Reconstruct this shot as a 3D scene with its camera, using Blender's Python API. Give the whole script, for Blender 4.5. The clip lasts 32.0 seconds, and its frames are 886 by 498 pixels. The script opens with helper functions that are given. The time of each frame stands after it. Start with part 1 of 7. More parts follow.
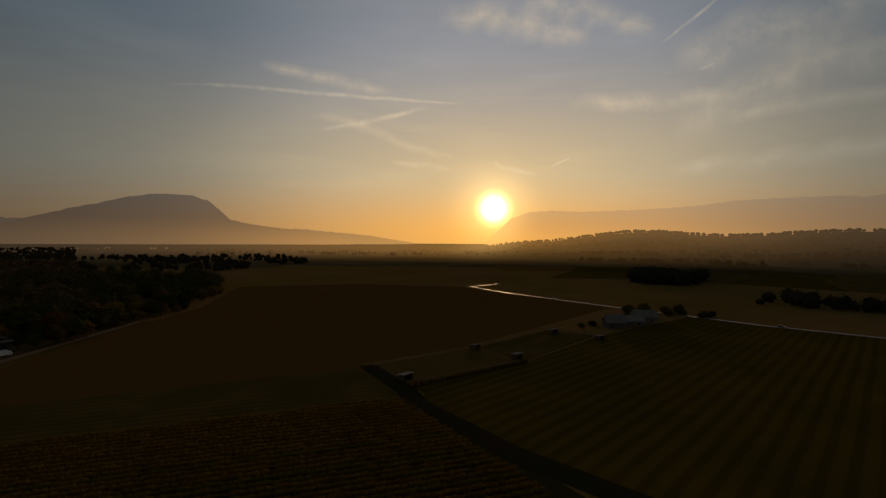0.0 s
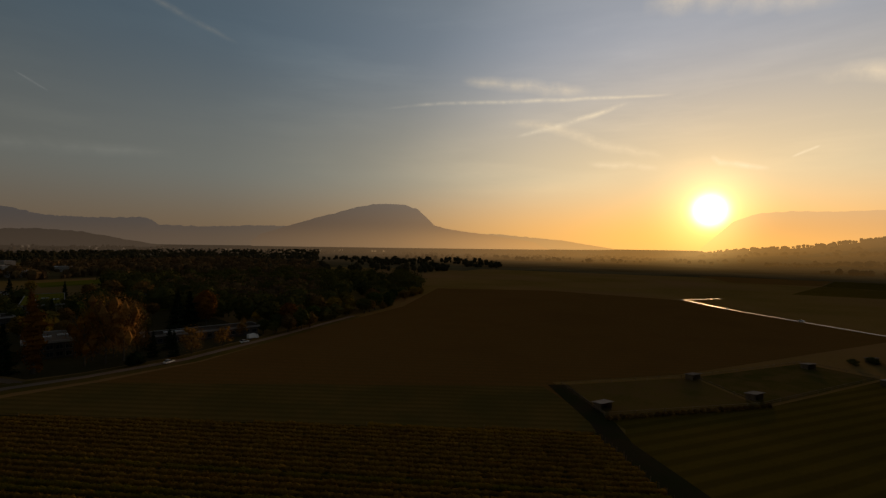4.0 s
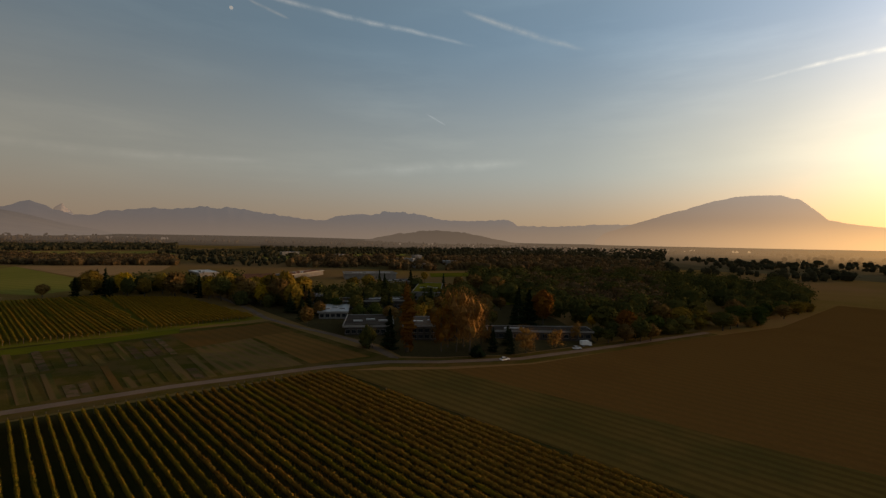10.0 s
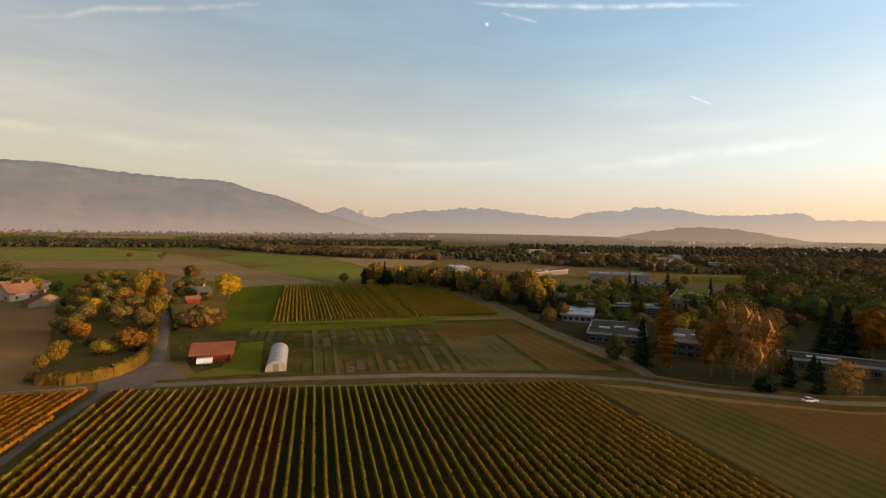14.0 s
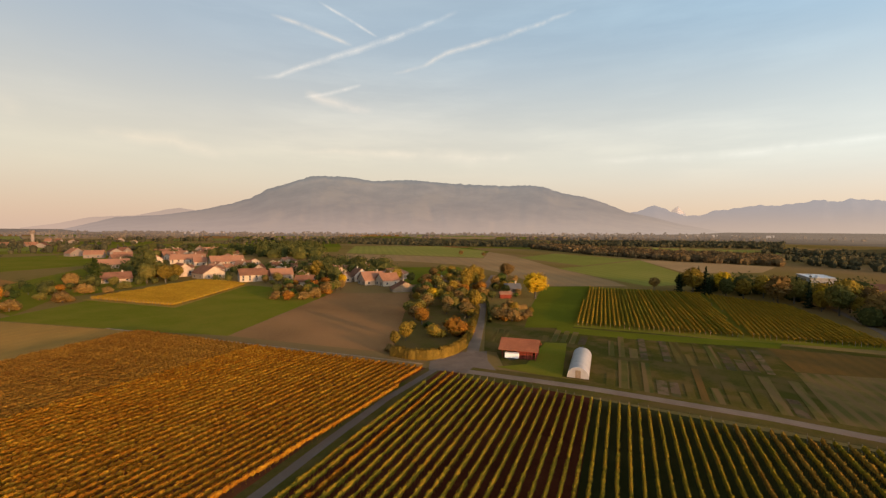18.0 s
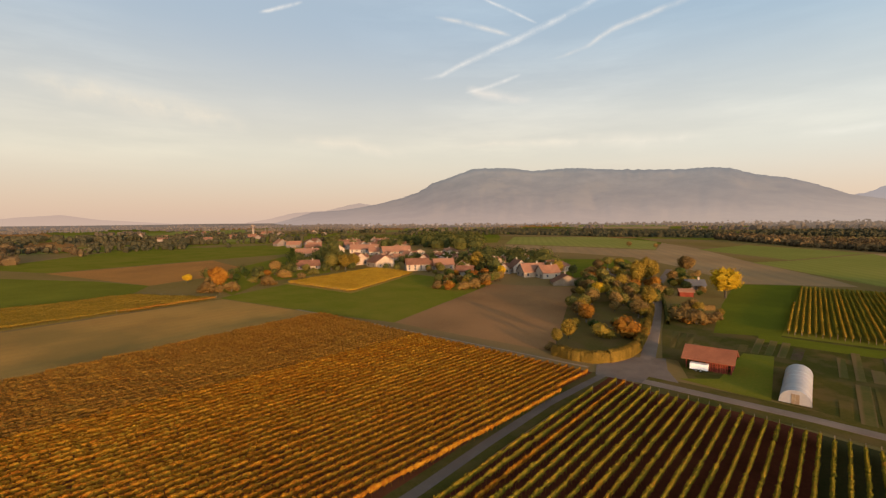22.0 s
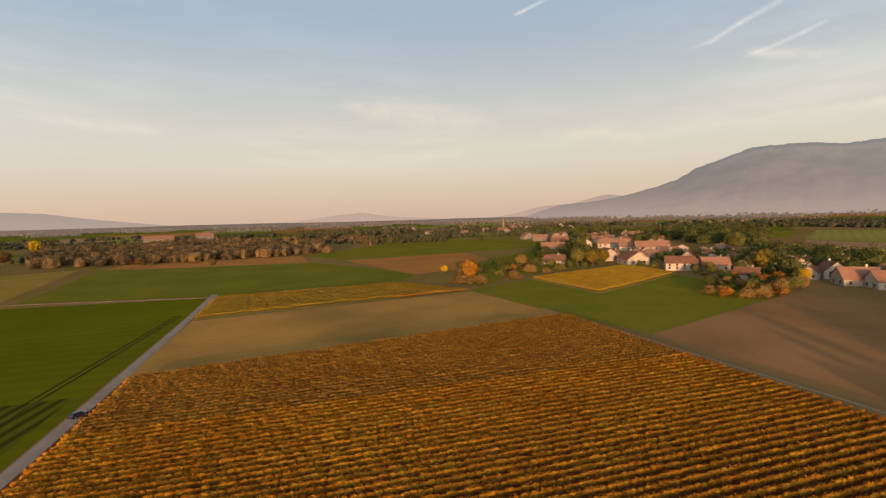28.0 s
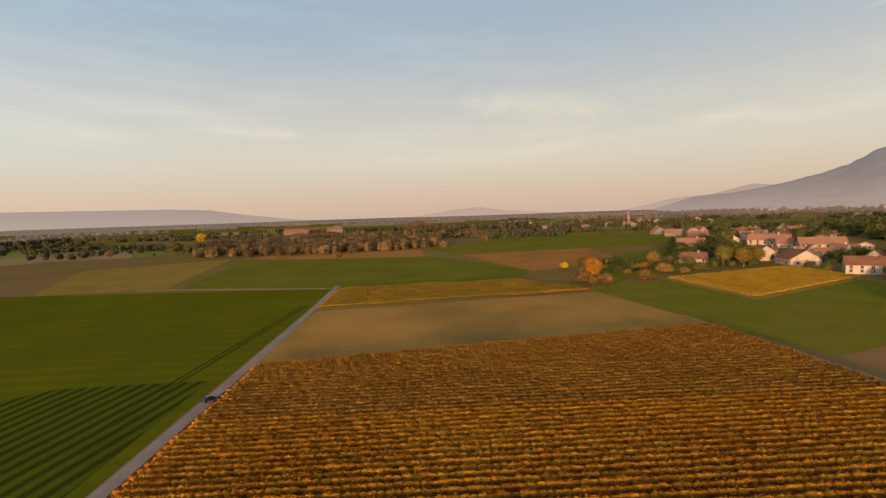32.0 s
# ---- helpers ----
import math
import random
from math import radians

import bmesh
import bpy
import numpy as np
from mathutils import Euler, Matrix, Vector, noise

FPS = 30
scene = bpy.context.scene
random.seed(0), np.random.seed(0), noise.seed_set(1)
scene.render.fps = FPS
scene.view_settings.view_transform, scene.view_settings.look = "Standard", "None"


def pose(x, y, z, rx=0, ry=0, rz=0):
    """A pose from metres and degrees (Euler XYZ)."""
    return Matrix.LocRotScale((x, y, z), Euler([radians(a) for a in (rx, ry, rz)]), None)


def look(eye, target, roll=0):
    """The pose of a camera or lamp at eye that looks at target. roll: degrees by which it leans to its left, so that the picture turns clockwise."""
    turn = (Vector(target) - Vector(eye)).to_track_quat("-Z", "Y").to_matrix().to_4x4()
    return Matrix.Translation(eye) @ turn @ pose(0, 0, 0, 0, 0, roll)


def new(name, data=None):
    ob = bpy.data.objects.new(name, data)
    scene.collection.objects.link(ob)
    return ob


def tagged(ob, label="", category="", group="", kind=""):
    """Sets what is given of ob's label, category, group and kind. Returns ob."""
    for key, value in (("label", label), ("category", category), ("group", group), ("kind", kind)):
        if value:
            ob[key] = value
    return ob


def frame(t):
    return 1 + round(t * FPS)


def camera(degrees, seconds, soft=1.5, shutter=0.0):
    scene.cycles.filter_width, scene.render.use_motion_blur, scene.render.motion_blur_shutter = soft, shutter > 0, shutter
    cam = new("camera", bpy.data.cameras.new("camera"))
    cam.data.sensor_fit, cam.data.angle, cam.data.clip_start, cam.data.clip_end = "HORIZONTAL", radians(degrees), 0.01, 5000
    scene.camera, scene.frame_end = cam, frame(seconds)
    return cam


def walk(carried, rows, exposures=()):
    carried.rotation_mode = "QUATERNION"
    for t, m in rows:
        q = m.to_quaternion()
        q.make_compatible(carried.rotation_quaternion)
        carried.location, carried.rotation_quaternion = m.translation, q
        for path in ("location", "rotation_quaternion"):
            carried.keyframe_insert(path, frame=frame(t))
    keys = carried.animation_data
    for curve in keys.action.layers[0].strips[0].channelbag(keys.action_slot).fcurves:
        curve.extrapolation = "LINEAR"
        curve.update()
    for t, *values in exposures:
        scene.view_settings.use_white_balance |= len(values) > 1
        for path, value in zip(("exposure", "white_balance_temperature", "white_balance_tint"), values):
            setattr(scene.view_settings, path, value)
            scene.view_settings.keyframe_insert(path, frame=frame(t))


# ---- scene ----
cam = camera(87.4, 32.0, soft=1.35)

# seconds, x, y, z, heading (clockwise from +y), pitch, roll
PATH = [
    (0.0, 33.00, -28.81, 39.63, -0.00, -1.00, 0.40),
    (0.5, 33.00, -27.11, 39.57, -1.87, -0.94, 0.37),
    (1.0, 32.96, -25.40, 39.52, -4.05, -0.90, 0.50),
    (1.5, 32.85, -23.67, 39.48, -5.96, -0.90, 0.47),
    (2.0, 32.67, -21.90, 39.46, -8.66, -0.82, 0.53),
    (2.5, 32.45, -20.12, 39.42, -12.43, -0.71, 0.63),
    (3.0, 32.18, -18.33, 39.38, -16.59, -0.59, 0.62),
    (3.5, 31.88, -16.56, 39.34, -20.18, -0.61, 0.75),
    (5.5, 29.60, -9.73, 39.65, -33.79, -0.64, 0.82),
    (6.0, 28.80, -8.17, 39.67, -36.82, -0.75, 0.87),
    (6.5, 27.92, -6.67, 39.69, -39.90, -0.81, 0.86),
    (7.0, 26.97, -5.21, 39.74, -43.55, -0.86, 0.86),
    (7.5, 25.95, -3.82, 39.78, -46.71, -0.92, 0.83),
    (8.0, 24.87, -2.50, 39.82, -50.24, -1.03, 0.87),
    (8.5, 23.70, -1.29, 39.86, -53.43, -1.13, 0.80),
    (9.0, 22.46, -0.20, 39.91, -57.47, -1.19, 0.86),
    (9.5, 21.17, 0.79, 39.95, -60.85, -1.25, 0.92),
    (10.0, 19.83, 1.65, 39.98, -64.36, -1.35, 0.86),
    (10.5, 18.49, 2.38, 40.01, -68.45, -1.40, 0.90),
    (11.0, 17.15, 2.98, 40.01, -72.69, -1.48, 0.90),
    (11.5, 15.82, 3.43, 40.00, -76.32, -1.55, 0.90),
    (12.0, 14.51, 3.78, 39.98, -79.84, -1.64, 0.86),
    (12.5, 13.24, 4.04, 40.01, -83.44, -1.69, 0.82),
    (13.0, 11.99, 4.26, 40.08, -86.85, -1.88, 0.80),
    (13.5, 10.77, 4.41, 40.15, -90.33, -1.97, 0.74),
    (15.5, 6.30, 3.84, 40.25, -106.98, -2.23, 0.56),
    (16.0, 5.38, 3.48, 40.19, -111.79, -2.26, 0.44),
    (16.5, 4.49, 3.08, 40.12, -116.52, -2.20, 0.52),
    (17.0, 3.57, 2.61, 40.08, -121.63, -2.20, 0.38),
    (17.5, 2.60, 2.05, 40.06, -126.14, -2.22, 0.27),
    (18.0, 1.65, 1.40, 40.05, -130.61, -2.26, 0.26),
    (18.5, 0.77, 0.72, 40.03, -134.33, -2.33, 0.09),
    (19.0, -0.00, -0.00, 40.00, -137.96, -2.43, -0.01),
    (19.5, -0.70, -0.75, 39.95, -140.14, -2.58, -0.10),
    (20.0, -1.34, -1.52, 39.90, -142.45, -2.72, -0.17),
    (20.5, -1.90, -2.31, 39.88, -144.89, -2.85, -0.32),
    (21.0, -2.37, -3.11, 39.87, -146.79, -3.02, -0.39),
    (21.5, -2.79, -3.92, 39.86, -148.29, -3.17, -0.46),
    (22.0, -3.17, -4.73, 39.85, -150.09, -3.36, -0.54),
    (22.5, -3.53, -5.55, 39.83, -152.34, -3.43, -0.62),
    (23.0, -3.89, -6.42, 39.80, -154.63, -3.50, -0.73),
    (23.5, -4.27, -7.35, 39.76, -156.45, -3.62, -0.73),
    (24.0, -4.65, -8.37, 39.70, -158.93, -3.63, -0.83),
    (24.5, -5.06, -9.46, 39.66, -161.88, -3.59, -0.94),
    (25.0, -5.45, -10.58, 39.64, -164.68, -3.58, -1.06),
    (25.5, -5.83, -11.72, 39.65, -166.64, -3.61, -1.05),
    (27.5, -6.89, -17.28, 40.30, -177.54, -3.71, -1.43),
    (28.0, -6.88, -18.68, 40.33, -179.88, -3.73, -1.49),
    (28.5, -6.82, -20.06, 40.33, -182.19, -3.73, -1.54),
    (29.0, -6.72, -21.40, 40.32, -184.50, -3.73, -1.62),
    (29.5, -6.60, -22.70, 40.30, -186.24, -3.77, -1.64),
    (30.0, -6.45, -23.96, 40.28, -187.58, -3.92, -1.61),
    (30.5, -6.28, -25.21, 40.25, -189.15, -3.97, -1.69),
    (31.0, -6.06, -26.44, 40.21, -190.89, -4.00, -1.74),
    (31.5, -5.81, -27.66, 40.18, -192.52, -4.05, -1.81),
    (32.0, -5.54, -28.89, 40.16, -194.17, -4.05, -1.81),
]
EXPOSURES = [
    (0.0, -2.15, 7250, 10), (3.5, -1.8, 7150, 10), (6.0, -1.42, 6900, 10), (8.0, -0.97, 6800, 10), (10.0, -0.4, 6850, 10), (11.5, 0.15, 6850, 10),
    (13.0, 0.74, 6850, 10), (16.0, 1.02, 6700, 10), (19.0, 1.2, 6550, 10), (24.0, 1.17, 6380, 10), (32.0, 1.04, 6420, 10),
]
walk(cam, [(t, pose(x, y, z, 90 + p, 0, -h) @ pose(0, 0, 0, 0, 0, r)) for t, x, y, z, h, p, r in PATH], EXPOSURES)

# ---- light ----
SUN_AZ, SUN_EL = 6.2, 4.0


def direction(az, el):
    a, e = radians(az), radians(el)
    return Vector((math.cos(e) * math.sin(a), math.cos(e) * math.cos(a), math.sin(e)))


SUN_DIR = direction(SUN_AZ, SUN_EL)


class Nodes:
    """Small helper to wire node trees."""

    def __init__(self, tree):
        self.tree = tree
        tree.nodes.clear()

    def add(self, kind, **settings):
        node = self.tree.nodes.new(kind)
        for key, value in settings.items():
            if key == "ins":
                for slot, v in value.items():
                    if isinstance(v, bpy.types.NodeSocket):
                        self.tree.links.new(v, node.inputs[slot])
                    else:
                        node.inputs[slot].default_value = v
            else:
                setattr(node, key, value)
        return node

    def math(self, op, a, b=0.0, c=0.0, clamp=False):
        return self.add("ShaderNodeMath", operation=op, use_clamp=clamp, ins={0: a, 1: b, 2: c}).outputs[0]

    def mix(self, fac, a, b, blend="MIX"):
        n = self.add("ShaderNodeMix", data_type="RGBA", blend_type=blend, ins={0: fac, 6: a, 7: b})
        return n.outputs[2]

    def noise(self, vec, scale, detail=4.0, rough=0.55):
        return self.add("ShaderNodeTexNoise", ins={"Vector": vec, "Scale": scale, "Detail": detail, "Roughness": rough}).outputs[0]

    def ramp(self, fac, stops, smooth=False):
        n = self.add("ShaderNodeValToRGB", ins={0: fac})
        n.color_ramp.interpolation = "B_SPLINE" if smooth else "LINEAR"
        el = n.color_ramp.elements
        while len(el) < len(stops):
            el.new(0.5)
        for e, (pos, col) in zip(el, stops):
            e.position = pos
            e.color = (*col, 1) if len(col) == 3 else col
        return n.outputs[0]


def rgba(c):
    return (*c, 1.0)


# colour of the evening sky by the angle from the sun, at the horizon, ten degrees up and high up
SKY_LOW = [(0.0, (3.8, 1.9, 0.42)), (0.11, (2.7, 1.5, 0.55)), (0.2, (1.0, 0.64, 0.33)), (0.31, (0.46, 0.335, 0.23)), (0.53, (0.35, 0.265, 0.195)), (0.78, (0.295, 0.21, 0.158)), (1.0, (0.29, 0.208, 0.162))]
SKY_MID = [(0.0, (2.9, 2.2, 1.25)), (0.11, (2.1, 1.8, 1.3)), (0.2, (0.84, 0.82, 0.70)), (0.31, (0.43, 0.485, 0.49)), (0.53, (0.318, 0.32, 0.292)), (0.78, (0.315, 0.28, 0.226)), (1.0, (0.30, 0.268, 0.216))]
SKY_HIGH = [(0.0, (1.4, 1.42, 1.6)), (0.13, (1.05, 1.18, 1.45)), (0.2, (0.46, 0.60, 0.78)), (0.31, (0.215, 0.345, 0.485)), (0.53, (0.14, 0.206, 0.266)), (0.78, (0.175, 0.212, 0.248)), (1.0, (0.172, 0.196, 0.228))]


def by_sun(n, vec, table):
    """The table's colour for a direction, by its angle from the sun."""
    c = n.add("ShaderNodeVectorMath", operation="DOT_PRODUCT", ins={0: vec, 1: SUN_DIR}).outputs["Value"]
    ang = n.math("DIVIDE", n.math("ARCCOSINE", n.math("MINIMUM", n.math("MAXIMUM", c, -1.0), 1.0)), math.pi)
    col = n.ramp(ang, smooth=True, stops=[(p, tuple(k / 4 for k in q)) for p, q in table])
    return n.mix(1.0, col, (4.0, 4.0, 4.0, 1.0), "MULTIPLY")


world = bpy.data.worlds.new("sky")
scene.world = world
world.use_nodes = True
nt = Nodes(world.node_tree)
way = nt.add("ShaderNodeTexCoord").outputs["Generated"]
sky = nt.add("ShaderNodeTexSky", sky_type="NISHITA", sun_disc=False, sun_elevation=radians(SUN_EL), sun_rotation=radians(SUN_AZ),
             altitude=430.0, air_density=1.0, dust_density=1.6, ozone_density=1.2).outputs[0]
toward = nt.add("ShaderNodeVectorMath", operation="DOT_PRODUCT", ins={0: way, 1: SUN_DIR}).outputs["Value"]
near = nt.math("MAXIMUM", toward, 0.0)
halo = nt.math("ADD", nt.math("MULTIPLY", nt.math("POWER", near, 5000.0), 60.0), nt.math("MULTIPLY", nt.math("POWER", near, 500.0), 2.7))
aureole = nt.mix(1.0, (1.0, 0.66, 0.26, 1), halo, "MULTIPLY")
up = nt.math("DIVIDE", nt.math("ARCSINE", nt.add("ShaderNodeSeparateXYZ", ins={0: way}).outputs[2]), math.pi / 2)
band = lambda a, b: nt.add("ShaderNodeMapRange", interpolation_type="SMOOTHSTEP", ins={0: up, 1: a / 90, 2: b / 90}).outputs[0]
low, mid, high = by_sun(nt, way, SKY_LOW), by_sun(nt, way, SKY_MID), by_sun(nt, way, SKY_HIGH)
haze = nt.mix(band(0.5, 8.5), low, nt.mix(band(6.0, 24.0), mid, nt.mix(band(24.0, 60.0), high, nt.mix(1.0, high, (0.44, 0.27, 0.17, 1), "MULTIPLY"))))
# thin cirrus in long streaks
stretch = nt.add("ShaderNodeMapping", ins={"Vector": way, "Rotation": (0.0, 0.06, 0.5), "Scale": (1.0, 1.0, 7.0)}).outputs[0]
streak = nt.noise(stretch, 2.6, 7.0, 0.62)
wisp = nt.noise(nt.add("ShaderNodeMapping", ins={"Vector": way, "Scale": (1.5, 1.5, 4.0)}).outputs[0], 1.6, 3.0, 0.5)
veil = nt.math("MULTIPLY", nt.ramp(streak, [(0.42, (0, 0, 0)), (0.72, (1, 1, 1))]), nt.ramp(wisp, [(0.38, (0, 0, 0)), (0.62, (1, 1, 1))]))
veil = nt.math("MULTIPLY", veil, nt.add("ShaderNodeMapRange", ins={0: up, 1: 4 / 90, 2: 9 / 90}).outputs[0])
whole = nt.mix(1.0, haze, nt.mix(1.0, sky, (0.012, 0.012, 0.012, 1), "MULTIPLY"), "ADD")
with_veil = nt.mix(nt.math("MULTIPLY", veil, 0.22), whole, nt.mix(1.0, whole, (1.75, 1.65, 1.5, 1), "MULTIPLY"))
total = nt.mix(1.0, with_veil, aureole, "ADD")
nt.add("ShaderNodeOutputWorld", ins={"Surface": nt.add("ShaderNodeBackground", ins={"Color": total, "Strength": 1.0}).outputs[0]})

sun_lamp = bpy.data.lights.new("sun", "SUN")
sun_lamp.energy, sun_lamp.angle, sun_lamp.color = 3.3, radians(2.0), (1.0, 0.56, 0.26)
new("sun_light", sun_lamp).matrix_world = look(SUN_DIR * 100, (0, 0, 0))

# ---- materials ----


def surface(name, colours, scale=1.0, fine=12.0, rough=0.9, bump=0.2, spread=0.08, stripe=None, patch=None, metal=0.0, leaf=0.0, spec=0.0, broad=0.65, island=0.0):
    """Colours mixed by noise at two scales; spread: variation from object to object; stripe: (heading, spacing, strength, colour);
    patch: (scale, colour, amount) for large stains; leaf: share of light let through; island: variation from leaf to leaf."""
    m = bpy.data.materials.new(name)
    m.use_nodes = True
    n = Nodes(m.node_tree)
    where = n.add("ShaderNodeNewGeometry").outputs["Position"]
    big = n.noise(where, scale, 5.0, 0.6)
    small = n.noise(where, fine, 3.0, 0.6)
    rnd = n.add("ShaderNodeObjectInfo").outputs["Random"]
    key = n.math("ADD", n.math("MULTIPLY", big, broad), n.math("MULTIPLY", small, 1.0 - broad))
    key = n.math("ADD", key, n.math("MULTIPLY", n.math("SUBTRACT", rnd, 0.5), spread * 4))
    if island:
        each = n.add("ShaderNodeNewGeometry").outputs["Random Per Island"]
        key = n.math("ADD", key, n.math("MULTIPLY", n.math("SUBTRACT", each, 0.5), island))
    stops = [(0.3 + 0.4 * i / max(1, len(colours) - 1), c) for i, c in enumerate(colours)]
    col = n.ramp(key, stops)
    if patch:
        psc, pcol, amount = patch
        blot = n.ramp(n.noise(where, psc, 4.0, 0.5), [(0.45, (0, 0, 0)), (0.6, (1, 1, 1))])
        col = n.mix(n.math("MULTIPLY", blot, amount), col, rgba(pcol))
    if stripe:
        heading, spacing, strength, scol = stripe
        turn = n.add("ShaderNodeMapping", ins={"Vector": where, "Rotation": (0, 0, radians(heading))}).outputs[0]
        wob = n.add("ShaderNodeTexWave", bands_direction="X", ins={"Vector": turn, "Scale": 6.2832 / (20.0 * spacing), "Distortion": 1.2, "Detail": 3.0, "Detail Scale": 0.4})
        line = n.ramp(wob.outputs[1], [(0.35, (0, 0, 0)), (0.75, (1, 1, 1))])
        col = n.mix(n.math("MULTIPLY", line, strength), col, rgba(scol))
    relief = n.add("ShaderNodeBump", ins={"Strength": bump, "Distance": 0.1, "Height": small}).outputs[0]
    bsdf = n.add("ShaderNodeBsdfPrincipled", ins={"Base Color": col, "Roughness": rough, "Metallic": metal, "Normal": relief, "Specular IOR Level": spec})
    out = bsdf.outputs[0]
    if leaf:
        tr = n.add("ShaderNodeBsdfTranslucent", ins={"Color": col})
        out = n.add("ShaderNodeMixShader", ins={0: leaf, 1: out, 2: tr.outputs[0]}).outputs[0]
    n.add("ShaderNodeOutputMaterial", ins={"Surface": out})
    return m


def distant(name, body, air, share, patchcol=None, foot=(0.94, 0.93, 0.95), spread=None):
    """Far relief as if seen through kilometres of air: a diffuse body with haze painted in as emission."""
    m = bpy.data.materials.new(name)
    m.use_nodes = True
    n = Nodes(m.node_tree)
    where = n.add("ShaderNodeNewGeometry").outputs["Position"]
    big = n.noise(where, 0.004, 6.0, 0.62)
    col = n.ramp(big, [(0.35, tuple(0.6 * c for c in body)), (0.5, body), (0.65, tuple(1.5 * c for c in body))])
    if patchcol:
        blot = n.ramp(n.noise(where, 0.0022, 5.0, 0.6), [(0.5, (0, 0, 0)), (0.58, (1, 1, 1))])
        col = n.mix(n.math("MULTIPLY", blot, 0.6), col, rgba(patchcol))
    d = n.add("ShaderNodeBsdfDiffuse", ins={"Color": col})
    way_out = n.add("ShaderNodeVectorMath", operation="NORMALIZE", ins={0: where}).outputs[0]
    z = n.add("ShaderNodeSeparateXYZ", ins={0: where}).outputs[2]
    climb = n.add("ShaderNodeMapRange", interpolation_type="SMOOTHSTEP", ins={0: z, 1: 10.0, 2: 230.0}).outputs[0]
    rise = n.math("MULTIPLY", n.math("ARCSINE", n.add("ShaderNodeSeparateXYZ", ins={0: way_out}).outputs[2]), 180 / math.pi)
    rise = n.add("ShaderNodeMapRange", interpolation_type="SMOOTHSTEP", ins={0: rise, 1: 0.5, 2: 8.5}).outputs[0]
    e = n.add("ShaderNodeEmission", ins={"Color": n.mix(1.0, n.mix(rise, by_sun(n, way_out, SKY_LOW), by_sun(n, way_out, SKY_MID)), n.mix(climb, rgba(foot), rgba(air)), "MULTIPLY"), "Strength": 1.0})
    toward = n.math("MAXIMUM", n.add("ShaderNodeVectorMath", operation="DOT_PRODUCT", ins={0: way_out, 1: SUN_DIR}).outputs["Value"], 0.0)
    # the sun's glow in the air, painted over the relief as emission
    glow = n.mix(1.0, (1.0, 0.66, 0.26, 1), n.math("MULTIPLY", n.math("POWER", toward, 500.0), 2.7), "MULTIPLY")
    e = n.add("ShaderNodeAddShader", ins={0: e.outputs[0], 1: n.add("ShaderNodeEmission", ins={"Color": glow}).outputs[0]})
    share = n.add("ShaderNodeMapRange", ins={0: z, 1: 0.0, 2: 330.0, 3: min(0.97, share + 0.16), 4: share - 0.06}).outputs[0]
    # with spread, the painted haze grows with distance from the origin
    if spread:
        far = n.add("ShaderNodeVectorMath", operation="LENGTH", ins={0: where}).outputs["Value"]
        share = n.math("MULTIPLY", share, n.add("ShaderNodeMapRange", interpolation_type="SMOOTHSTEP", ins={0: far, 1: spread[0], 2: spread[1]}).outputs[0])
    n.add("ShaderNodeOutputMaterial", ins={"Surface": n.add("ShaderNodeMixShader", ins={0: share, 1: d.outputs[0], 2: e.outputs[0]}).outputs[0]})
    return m


